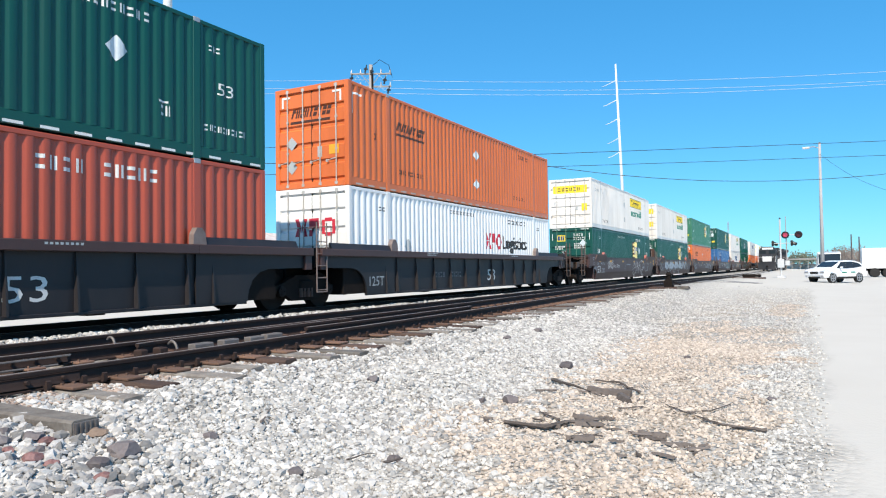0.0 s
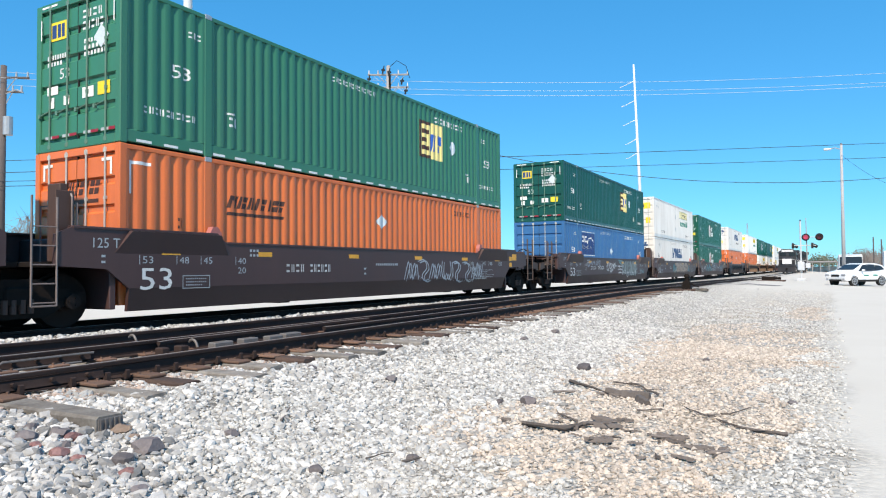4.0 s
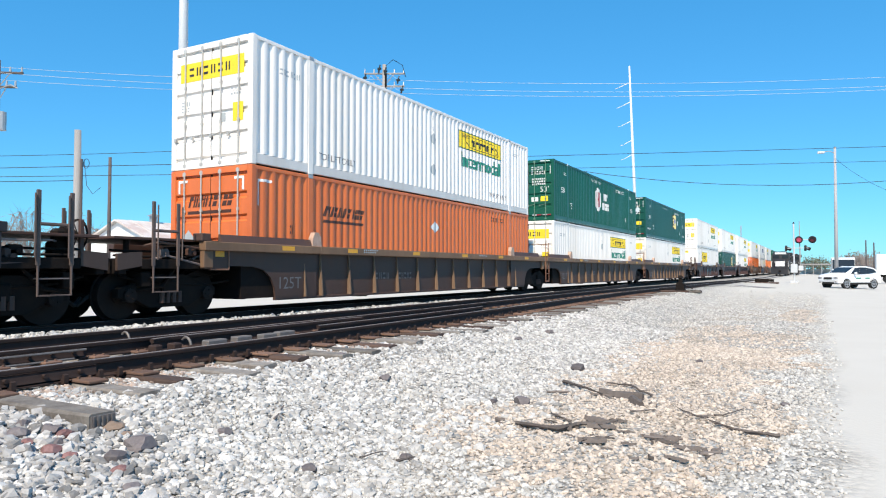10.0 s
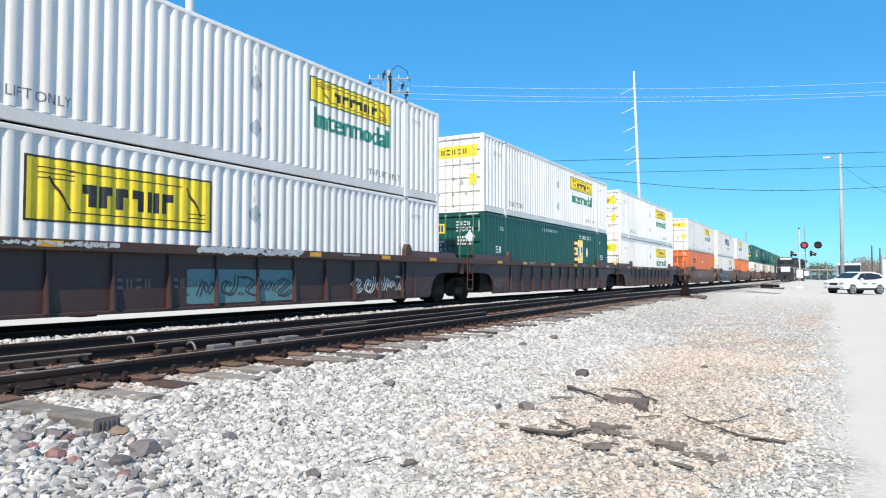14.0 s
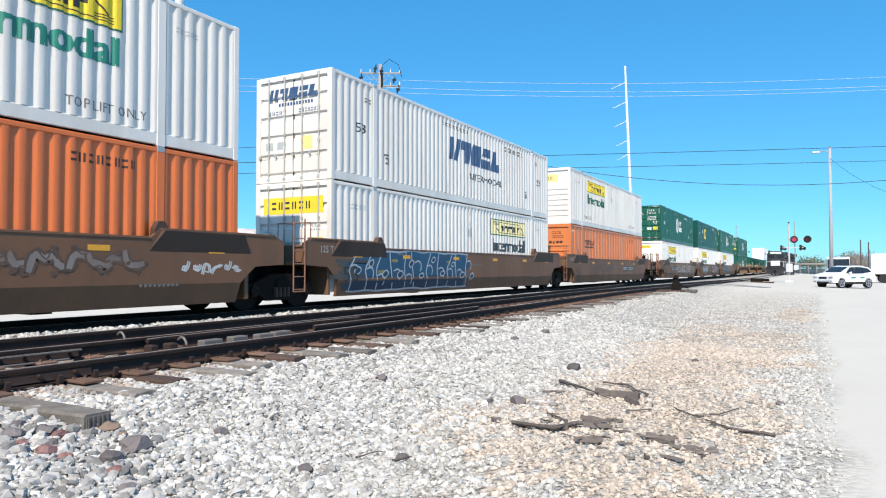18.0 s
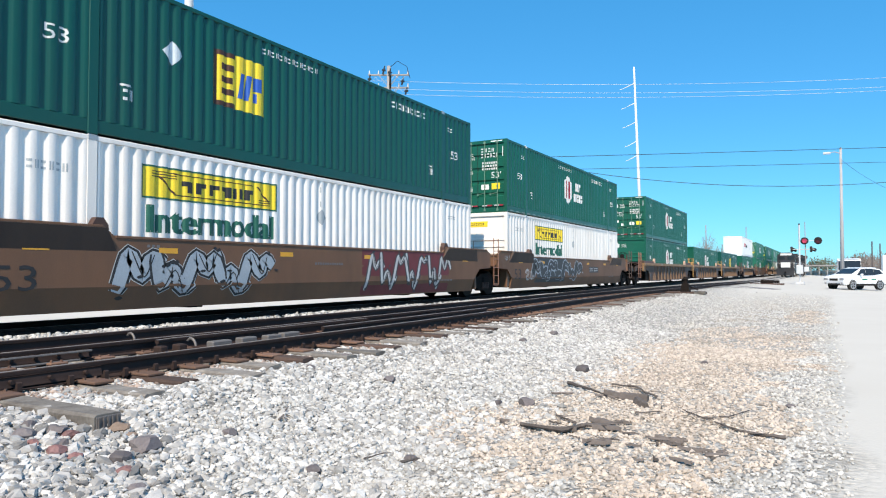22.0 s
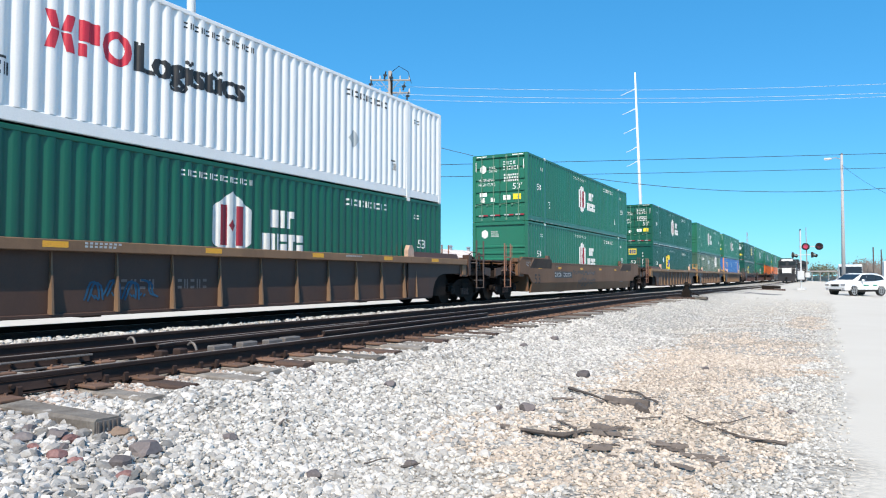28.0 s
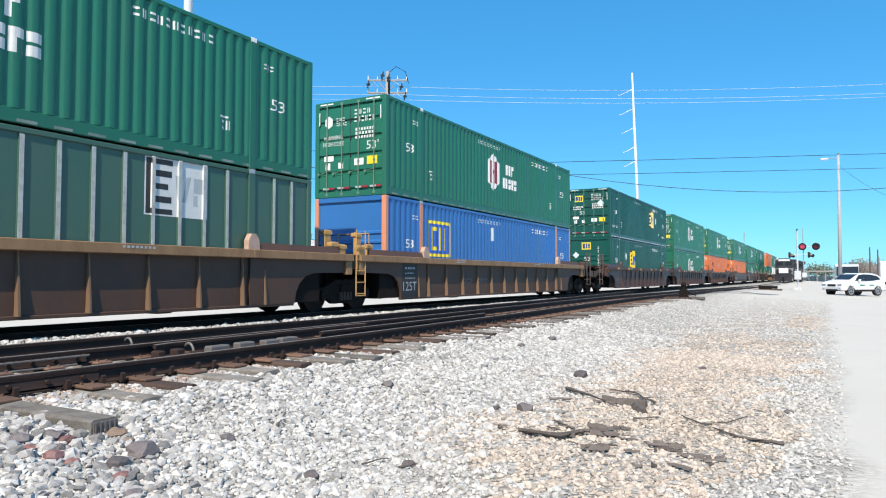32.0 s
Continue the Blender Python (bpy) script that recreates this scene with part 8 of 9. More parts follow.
# ---------------------------------------------------------------- poles, masts and wires
def wood_pole(x, y, top, r, lean, material, label, arms=(), extras=None):
    z0 = bed_height(x, y)
    ob = empty("utility_pole", pose(x, y, z0))
    tagged(ob, label, "utility pole", "poles along the line")
    h = top - z0
    tip = (lean, 0, h)
    smooth(part("shaft", Geo().rod((0, 0, -0.3), tip, r, 12, r * 0.72), material, ob))
    for z, w, turn in arms:
        zz = z - z0
        c, s = math.cos(turn), math.sin(turn)
        k = zz / h * lean
        part("crossarm", Geo().rod((k - c * w, -s * w, zz), (k + c * w, s * w, zz), 0.06, 6), material, ob)
        for u in (-0.95, -0.5, 0.5, 0.95):
            part("insulator", Geo().rod((k + c * w * u, s * w * u, zz + 0.05), (k + c * w * u, s * w * u, zz + 0.3), 0.06, 8, 0.035), STEEL, ob)
        part("brace", Geo().rod((k - c * w * 0.5, -s * w * 0.5, zz), (k, 0, zz - 0.8), 0.025, 5).rod((k + c * w * 0.5, s * w * 0.5, zz), (k, 0, zz - 0.8), 0.025, 5), STEEL, ob)
    return ob


def steel_mast(x, y, top, r0, r1, arms, lean=0.0):
    z0 = bed_height(x, y)
    ob = empty("steel_mast", pose(x, y, z0))
    tagged(ob, "tall tapered galvanised steel power mast", "mast", "steel masts")
    h = top - z0
    smooth(part("shaft", Geo().rod((0, 0, -0.2), (lean, 0, h), r0, 16, r1), MAST, ob))
    part("base_flange", Geo().rod((0, 0, 0), (0, 0, 0.12), r0 * 1.5, 16), MAST, ob)
    for i in range(12 if arms == () else 4):
        z = h * (0.3 + 0.055 * i)
        rr = r0 + (r1 - r0) * z / h
        k = lean * z / h
        part("climbing_peg", Geo().rod((k + rr * 0.95, 0, z), (k + rr + 0.16, 0, z), 0.016, 5), STEEL, ob)
    for z, w in arms:
        k = lean * (z - z0) / h
        part("arm", Geo().rod((k, 0, z - z0), (k - w, -0.3, z - z0 - 0.85), 0.09, 8, 0.045), MAST, ob)
        part("insulator", Geo().rod((k - w, -0.3, z - z0 - 0.85), (k - w - 0.5, -0.3, z - z0 - 0.95), 0.05, 6), MAST, ob)
    return ob


steel_mast(-30.0, 25.2, 38.0, 0.29, 0.15, ())
steel_mast(-28.75, 124.6, 38.2, 0.36, 0.15, ((35.2, 2.1), (31.6, 2.0), (28.1, 1.9), (24.6, 1.6), (22.0, 1.6)), -1.25)
main_pole = wood_pole(-25.2, 37.5, 14.6, 0.17, 0.0, POLEW, "grey wooden power pole with two crossarms", ((14.0, 1.35, 0.5), (13.15, 1.35, 0.5)))
for u, z in ((-1.2, 13.9), (-0.25, 14.5), (0.15, 14.35), (1.0, 13.75), (1.25, 13.1), (-0.3, 12.9), (0.2, 12.8)):
    c, q = u * math.cos(0.5), u * math.sin(0.5)
    part("fuse_cutout", Geo().rod((c - 0.06, q - 0.15, z), (c + 0.07, q - 0.15, z + 0.5), 0.06, 6, 0.04).box(c - 0.1, c + 0.1, q - 0.22, q - 0.06, z + 0.18, z + 0.3), WIRE, main_pole)
for u, z, w in ((-1.2, 14.2, 0.7), (-0.4, 13.9, 0.8), (0.3, 14.1, 0.9), (0.5, 13.3, 0.8), (-0.9, 13.2, 0.6)):
    part("jumper_wire", Geo().bent([(u, -0.1, z), (u + w * 0.3, -0.15, z + 0.22), (u + w * 0.7, 0.1, z - 0.1), (u + w, 0.1, z + 0.12)], 0.014, 5), WIREL, main_pole)
part("bracket", Geo().bent([(0.15, 0, 7.6), (-0.5, -0.2, 8.0), (-0.15, 0, 6.9)], 0.05), POLED, main_pole)
part("pole_top_gear", Geo().bent([(0, 0, 14.9), (0.5, 0.3, 15.4), (1.1, 0.5, 15.0), (1.3, 0.6, 14.2)], 0.02).rod((0.1, 0, 13.4), (0.1, 0, 14.4), 0.09, 8), W_TRK, main_pole)
left_pole = wood_pole(-35.2, 18.4, 11.2, 0.19, 0.12, POLED, "dark leaning wooden pole with a transformer", ((10.6, 1.2, 0.6), (9.9, 0.9, 0.6)))
part("transformer", Geo().rod((0.36, 0.1, 8.2), (0.36, 0.1, 9.1), 0.22, 12), STEEL, left_pole)
part("lamp_bracket", Geo().bent([(0.05, 0, 10.2), (0.9, 0.2, 10.4), (1.3, 0.3, 10.2)], 0.03), STEEL, left_pole)
stub = wood_pole(-29.4, 18.95, 7.3, 0.2, -0.05, POLEW, "thick pale wooden pole stub")
part("cable_coil", Geo().bent([(0.45 + 0.22 * math.cos(a), 0.1, 6.2 + 0.22 * math.sin(a)) for a in [0.7 * i for i in range(14)]], 0.014).bent([(0.3, 0.1, 6.3), (0.5, 0.1, 5.2), (0.8, 0.2, 4.8), (1.2, 0.3, 5.1)], 0.012), WIRE, stub)
part("riser_pipe", Geo().rod((0.26, 0, 0), (0.26, 0, 6.4), 0.06, 8), POLED, stub)
wood_pole(-32.8, 22.9, 6.9, 0.11, 0.02, POLED, "thin dark wooden pole behind the train")


def street_lamp(x, y, top, reach, wood=True):
    z0 = bed_height(x, y)
    ob = empty("street_lamp", pose(x, y, z0))
    tagged(ob, "tall pale pole with a single arm street lamp", "street lamp", "street lamps")
    h = top - z0
    smooth(part("pole", Geo().rod((0, 0, -0.2), (0.05, 0, h), 0.19, 12, 0.11), POLEP if wood else MAST, ob))
    part("arm", Geo().bent([(0.1, 0, h - 0.55), (-reach * 0.5, 0, h - 0.3), (-reach, 0, h - 0.35)], 0.045), STEEL, ob)
    part("lamp_head", Geo().box(-reach - 0.55, -reach + 0.1, -0.16, 0.16, h - 0.48, h - 0.28, 0.04), SIGW, ob)
    part("pole_cap", Geo().rod((0.05, 0, h), (0.05, 0, h + 0.1), 0.115, 10, 0.05), POLED, ob)
    return ob


street_lamp(1.35, 76.0, 12.8, 0.9)
street_lamp(-26.5, 88.0, 11.9, -0.9, False)


def wire(a, b, sag, r, material, label="dark sagging overhead cable line"):
    pts = []
    for i in range(25):
        t = i / 24
        pts.append([a[k] + (b[k] - a[k]) * t for k in range(2)] + [a[2] + (b[2] - a[2]) * t - sag * 4 * t * (1 - t)])
    ob = part("cable", Geo().bent(pts, r, 5), material)
    return tagged(ob, label, "cable", "overhead cables")


for dz, dx in ((-0.55, -0.6), (-1.25, 0.5), (-1.38, -0.9)):
    wire((-60, -8, 12.0 + dz), (-35.2 + dx, 18.4, 11.4 + dz * 0.7), 0.3, 0.011, WIREL, "grey overhead power conductor line")
    wire((-35.2 + dx, 18.4, 11.4 + dz * 0.7), (-25.2 + dx, 37.5, 14.25 + dz), 0.25, 0.011, WIREL, "grey overhead power conductor line")
    wire((-25.2 + dx, 37.5, 14.25 + dz), (7.0 + dx, 55.0, 14.45 + dz), 0.42, 0.011, WIREL, "grey overhead power conductor line")
wire((-36, 17, 5.75), (14, 62, 9.9), 0.1, 0.017, WIRE)
wire((-36, 17, 5.35), (14, 62, 8.85), 0.15, 0.015, WIRE)
wire((-50, 5, 5.9), (-25.2, 37.5, 9.6), 0.6, 0.016, WIRE)
wire((-25.2, 37.5, 10.4), (14, 58.1, 8.4), 2.85, 0.019, WIRE)
wire((-29.4, 18.95, 5.0), (-50, 4, 5.2), 0.3, 0.016, WIRE)
wire((1.35, 76, 11.8), (7.0, 66, 6.5), 0.6, 0.014, WIRE)


def lattice(x, y, top):
    ob = empty("lattice_mast", pose(x, y, bed_height(x, y)))
    tagged(ob, "thin far lattice radio mast", "radio mast", "radio masts")
    for i, (a, b) in enumerate(((0.5, 0), (-0.25, 0.43), (-0.25, -0.43))):
        part("leg", Geo().rod((a, b, 0), (a * 0.3, b * 0.3, top), 0.07, 5), STEEL, ob)
    g = Geo()
    n = int(top / 1.6)
    for i in range(n):
        k0, k1 = 1 - 0.7 * i / n, 1 - 0.7 * (i + 1) / n
        z0, z1 = top * i / n, top * (i + 1) / n
        g.rod((0.5 * k0, 0, z0), (-0.25 * k1, 0.43 * k1, z1), 0.035, 4).rod((-0.25 * k0, 0.43 * k0, z0), (-0.25 * k1, -0.43 * k1, z1), 0.035, 4)
    part("bracing", g, STEEL, ob)["kind"] = "stuff"


lattice(-83, 286, 31)
lattice(-79, 288, 39)
lattice(-34.7, 240, 16.8)
lattice(-22.4, 240, 15.8)

# ---------------------------------------------------------------- buildings behind the train
def gable_house(x0, x1, y0, y1, wall, ridge, material, roof, label, along="y", vents=0):
    """A building with a gabled roof; along: the way its ridge runs."""
    z0 = -0.5
    ob = empty("building", pose(0, 0, 0))
    tagged(ob, label, "building", "buildings behind the train")
    t = 0.2
    part("wall", Geo().box(x0, x0 + t, y0, y1, z0, wall), material, ob)
    part("wall", Geo().box(x1 - t, x1, y0, y1, z0, wall), material, ob)
    if along == "y":
        xm = (x0 + x1) / 2
        for ya, yb in ((y0, y0 + t), (y1 - t, y1)):
            part("gable_wall", Geo().prism([(x0 + t, z0), (x1 - t, z0), (x1 - t, wall), (xm, ridge), (x0 + t, wall)], ya, yb, "y"), material, ob)
        for s, xa in ((-1, x0), (1, x1)):
            r = part("roof_slope", Geo().prism([(xm, ridge + 0.02), (xa + s * 0.4, wall - 0.12), (xa + s * 0.4, wall + 0.02), (xm, ridge + 0.16)], y0 - 0.4, y1 + 0.4, "y"), roof, ob)
            n = int((y1 - y0) / 2.4)
            for i in range(n):
                yy = y0 + (i + 0.5) * (y1 - y0) / n
                part("roof_seam", Geo().prism([(xm, ridge + 0.16), (xa + s * 0.4, wall + 0.02), (xa + s * 0.4, wall + 0.06), (xm, ridge + 0.2)], yy - 0.03, yy + 0.03, "y"), roof, r)
        for i in range(vents):
            yy = y0 + (i + 0.5) * (y1 - y0) / vents
            part("roof_vent", Geo().rod((xm, yy, ridge), (xm, yy, ridge + 0.7), 0.35, 10).rod((xm, yy, ridge + 0.7), (xm, yy, ridge + 0.95), 0.6, 10, 0.1), STEEL, ob)
    return ob


h1 = gable_house(-58.5, -50.5, 39.0, 75.0, 3.6, 5.3, WALLW, ROOFR, "white gabled shed with rusting metal roof", vents=5)
part("window", Geo().box(-50.48, -50.42, 41, 42, 1.2, 2.2), CARG, h1)
for wx in (-57.0, -54.8, -52.6):
    part("window", Geo().box(wx, wx + 1.0, 38.93, 38.99, 1.2, 2.3), CARG, h1)
gable_house(-64, -54, 76, 118, 3.4, 5.6, WALLW, ROOFR, "long pale shed with streaked metal roof", vents=6)

# ---------------------------------------------------------------- trees
def tree(x, y, h, spread_r, seed, leafy=False):
    r = random.Random(seed)
    z0 = bed_height(x, y)
    ob = empty("tree", pose(x, y, z0))
    tagged(ob, "dull green far tree, leafy" if leafy else "bare winter tree with fine twigs", "tree", "far trees")
    trunk = Geo().rod((0, 0, -0.2), (0, 0, h * 0.4), 0.02 * h + 0.08, 8, 0.014 * h + 0.05)
    crown = Geo()
    for i in range(26 if leafy else 40):
        a, e = r.uniform(0, 6.28), r.uniform(0.3, 1.4)
        k = r.uniform(0.5, 1.0)
        z1 = h * r.uniform(0.2, 0.4)
        p = (math.cos(a) * math.cos(e) * spread_r * k, math.sin(a) * math.cos(e) * spread_r * k, z1 + math.sin(e) * (h - z1) * k)
        trunk.rod((0, 0, z1), p, 0.05, 5, 0.02)
        for j in range(14 if leafy else 9):
            q = [p[m] * r.uniform(0.55, 1.05) + r.gauss(0, 0.09 * h) for m in range(3)]
            q[2] = max(q[2], h * 0.18)
            if leafy:
                s = r.uniform(0.03, 0.07) * h
                d = Vector((r.gauss(0, 1), r.gauss(0, 1), r.gauss(0, 1))).normalized() * s
                u = d.orthogonal() * 0.8
                crown.add([q, Vector(q) + d, Vector(q) + d + u, Vector(q) + u], [(0, 1, 2, 3)])
            else:
                crown.rod(p, q, 0.02, 3, 0.006, False)
    part("trunk", trunk, TREES, ob)
    part("crown", crown, LEAF if leafy else TREES, ob)["kind"] = "stuff"


for i, (x, y, h, s, g) in enumerate(((-2.6, 300, 6.5, 3.5, True), (-0.6, 305, 7.2, 3.8, True), (1.6, 310, 6.2, 3.5, True), (-5.5, 315, 6.8, 3.6, True), (4.6, 150, 4.9, 2.8, False), (6.6, 152, 5.3, 3.0, False), (5.6, 140, 4.4, 2.6, False), (8.2, 148, 5.2, 3.0, False), (7.4, 143, 4.6, 2.6, False), (3.4, 155, 4.2, 2.4, False),
        (-66, 44, 7.5, 4.0, False), (-70, 40, 7.8, 4.2, False), (-63, 33, 6.8, 3.5, False), (-52, 205, 12, 6, False), (-58, 210, 13, 6, False), (-30, 330, 11, 6, True), (-44, 320, 12, 6, False), (12, 330, 9, 5, True), (-38.5, 242, 11, 4.5, False), (-34.5, 238, 14, 5, False), (-31, 244, 11, 4.5, False), (-28, 240, 9, 4, False), (-43, 246, 11, 5, False))):
    tree(x, y, h, s, 500 + i, g)

# low open shed far down the road
shed = empty("low_shed", pose(0, 0, 0))
tagged(shed, "long low open shed with dark roof", "shed")
part("roof", Geo().box(-6, 7, 215, 222, 2.3, 2.7, 0.05), POLEW, shed)
for i in range(7):
    part("post", Geo().box(-5.8 + 2.0 * i, -5.62 + 2.0 * i, 215.2, 215.4, -0.5, 2.3), POLEW, shed)
part("low_wall", Geo().box(-6, 7, 221.6, 221.9, -0.5, 1.2), WALLW, shed)

# ---------------------------------------------------------------- locomotives on the siding
for s in (-1, 1):
    tagged(rail_object([(-6.55 + s * GAUGE / 2, y, -0.12) for y in (96, 110, 130, 150, 175, 200, 260)], "rail"), "rail of the siding with the locomotives", "rail", "rails of the siding", "structure")


def locomotive(y, front):
    ob = empty("locomotive", pose(-6.55, y, -0.12))
    tagged(ob, "black freight locomotive with pale nose, standing" if front else "black freight locomotive behind another", "locomotive", "locomotives")
    L = 20.5
    part("frame", Geo().box(-1.5, 1.5, 0.2, L - 0.2, 1.25, 1.6, 0.03), LOCO, ob)
    part("fuel_tank", Geo().prism([(-1.2, 0.35), (1.2, 0.35), (1.4, 0.7), (1.4, 1.25), (-1.4, 1.25), (-1.4, 0.7)], 7.6, 13.0, "y"), LOCO, ob)
    part("pilot", Geo().prism([(-1.45, 0.25), (1.45, 0.25), (1.5, 1.25), (-1.5, 1.25)], 0.0, 0.22, "y"), LOCO, ob)
    nose = part("nose", Geo().prism([(0.9, 1.6), (3.1, 1.6), (3.1, 3.05), (1.35, 3.05), (0.9, 2.7)], -0.8, 0.8, "x"), LOCO, ob)
    if front:
        part("nose_panel", Geo().prism([(0.885, 1.75), (0.885, 2.68), (1.33, 3.03), (1.345, 3.03), (0.9, 2.67), (0.9, 1.75)], -0.78, 0.78, "x"), LOCOW, nose, "pale nose panel")
    cab = part("cab", Geo().prism([(-1.5, 1.6), (1.5, 1.6), (1.5, 4.0), (0.95, 4.55), (-0.95, 4.55), (-1.5, 4.0)], 3.1, 5.6, "y"), LOCO, ob)
    part("number_board", Geo().box(-0.95, 0.95, 3.05, 3.098, 4.02, 4.4, 0.01), LOCOW if front else LOCO, cab)
    for x0, x1 in ((-1.3, -0.25), (0.25, 1.3)):
        part("windshield", Geo().box(x0, x1, 3.06, 3.098, 3.25, 3.85), CARG, cab)
    part("side_window", Geo().box(1.502, 1.53, 3.6, 5.1, 3.0, 3.7), CARG, cab)
    for x in (-0.16, 0.16):
        part("headlight", Geo().rod((x, 3.0, 4.2), (x, 3.06, 4.2), 0.12, 12), TAPE, cab)
    part("engine_hood", Geo().box(-0.95, 0.95, 5.6, L - 1.2, 1.6, 4.35, 0.12), LOCO, ob)
    part("radiator", Geo().prism([(-1.0, 3.6), (1.0, 3.6), (1.55, 4.1), (1.55, 4.6), (-1.55, 4.6), (-1.55, 4.1)], L - 5.6, L - 1.4, "y"), LOCO, ob)
    for k in range(3):
        part("fan", Geo().rod((0, 8 + 1.7 * k, 4.35), (0, 8 + 1.7 * k, 4.55), 0.6, 14), STEEL, ob)
    for k in range(6):
        part("hood_door", Geo().box(0.952, 0.98, 6.2 + 1.3 * k, 7.3 + 1.3 * k, 1.9, 3.7, 0.008), LOCO, ob)
    for s in (-1, 1):
        part("handrail", Geo().bent([(s * 1.46, 0.4, 1.6), (s * 1.46, 0.4, 2.6), (s * 1.46, L - 0.5, 2.6), (s * 1.46, L - 0.5, 1.6)], 0.022), LOCOW if front else LOCO, ob)
        part("step_well", Geo().bent([(s * 1.45, 0.35, 1.5), (s * 1.45, 0.35, 0.4), (s * 1.45, 0.9, 0.4), (s * 1.45, 0.9, 1.5)], 0.03), TAPE, ob)
    part("front_rail", Geo().bent([(-1.4, 0.15, 1.6), (-1.4, 0.15, 2.55), (1.4, 0.15, 2.55), (1.4, 0.15, 1.6)], 0.022), TAPE, ob)
    for ty in (4.3, L - 4.3):
        t = part("truck", Geo().prism([(ty - 2.3, 0.55), (ty + 2.3, 0.55), (ty + 2.0, 1.15), (ty - 2.0, 1.15)], -1.2, 1.2, "x"), W_TRK, ob)
        for k in (-1.7, 0, 1.7):
            for s in (-1, 1):
                part("wheel", Geo().rod((s * 0.69, ty + k, 0.5), (s * 0.83, ty + k, 0.5), 0.5, 20), W_WHL, t)
    part("coupler", Geo().box(-0.15, 0.15, -0.55, 0.1, 0.75, 1.0, 0.03), W_TRK, ob)
    return ob


locomotive(140.0, True)
locomotive(161.5, False).matrix_basis = pose(-5.3, 161.5, -0.12)

# ---------------------------------------------------------------- crossing pavement and switch machine
ASPH = mat("worn_grey_asphalt", (0.16, 0.158, 0.16), 0.9, 0, (0.27, 0.265, 0.26), 0.6, 1.2, 60, 0.003, 1, 0, 0.2)
edge = [(-9.6, 58.0), (-8.0, 50.5), (-5.4, 48.6), (-3.0, 48.8), (-2.6, 49.8), (-5.2, 52.0), (-7.6, 57.0), (-8.6, 63.0)]
apron = Geo().add([(x, y, bed_height(x, y) + h) for h in (0.025, -0.1) for x, y in edge], [tuple(range(8)), tuple(range(15, 7, -1))] + [(i, 8 + i, 8 + (i + 1) % 8, (i + 1) % 8) for i in range(8)])
tagged(part("crossing_pavement", apron, ASPH), "worn grey asphalt apron at the crossing", "pavement", kind="structure")
machine = empty("switch_machine", pose(-4.4, 64.0, bed_height(-4.4, 64.0)))
tagged(machine, "low dark steel switch machine on ties", "switch machine")
part("case", Geo().box(-0.5, 0.5, -0.25, 0.25, 0.08, 0.36, 0.04), W_TRK, machine)
part("motor", Geo().rod((0.5, 0, 0.22), (0.95, 0, 0.22), 0.12, 12), W_TRK, machine)
part("long_tie", Geo().box(-1.3, 1.3, -0.45, -0.2, -0.05, 0.08, 0.01), TIEO, machine)
part("long_tie", Geo().box(-1.3, 1.3, 0.2, 0.45, -0.05, 0.08, 0.01), TIEO, machine)

# ---------------------------------------------------------------- crossing signal
sg = empty("crossing_signal", pose(-2.1, 70.0, bed_height(-2.1, 70.0)))
tagged(sg, "silver level crossing signal with paired red lights", "crossing signal")
part("base", Geo().box(-0.35, 0.35, -0.35, 0.35, 0, 0.22, 0.02), SIGW, sg)
part("mast", Geo().rod((0, 0, 0.2), (0, 0, 5.5), 0.07, 10), SIGW, sg)
part("gate_motor", Geo().box(-0.28, 0.28, -0.3, 0.3, 0.95, 1.75, 0.04), SIGW, sg)
part("counterweight", Geo().box(0.35, 0.75, -0.2, 0.2, 1.15, 1.6, 0.03), SIGW, sg)
part("crossbar", Geo().rod((-0.1, 0, 3.95), (1.6, -0.1, 3.95), 0.035, 6).rod((-0.8, 0, 3.2), (1.2, 0, 3.2), 0.035, 6), SIGW, sg)
part("gate_arm", Geo().rod((0.5, 0.1, 1.4), (0.46, 0.1, 5.7), 0.06, 6, 0.03), POLEW, sg)
for x, zz, lamp in ((0.42, 3.95, REDL), (1.5, 3.95, REDD)):
    b = part("lamp_backing", Geo().rod((x, -0.1, zz), (x, -0.14, zz), 0.33, 20), BLACKR, sg)
    part("lens", Geo().rod((x, -0.14, zz), (x, -0.19, zz), 0.22, 16), lamp, b, "red signal lens")
    part("visor", Geo().ring((x, -0.24, zz), "y", 0.2, 0.215, 0.2, 16), BLACKR, b)
for x in (-0.72, 0.85):
    b = part("lamp_backing", Geo().rod((x, 0.08, 3.2), (x + 0.16, 0.1, 3.2), 0.26, 18), BLACKR, sg)
    part("visor", Geo().rod((x + 0.05, 0.1, 3.25), (x + 0.45, 0.3, 3.1), 0.15, 8), BLACKR, b)
part("bell", Geo().rod((0, 0, 5.45), (0, 0, 5.58), 0.1, 12, 0.04), BLACKR, sg)


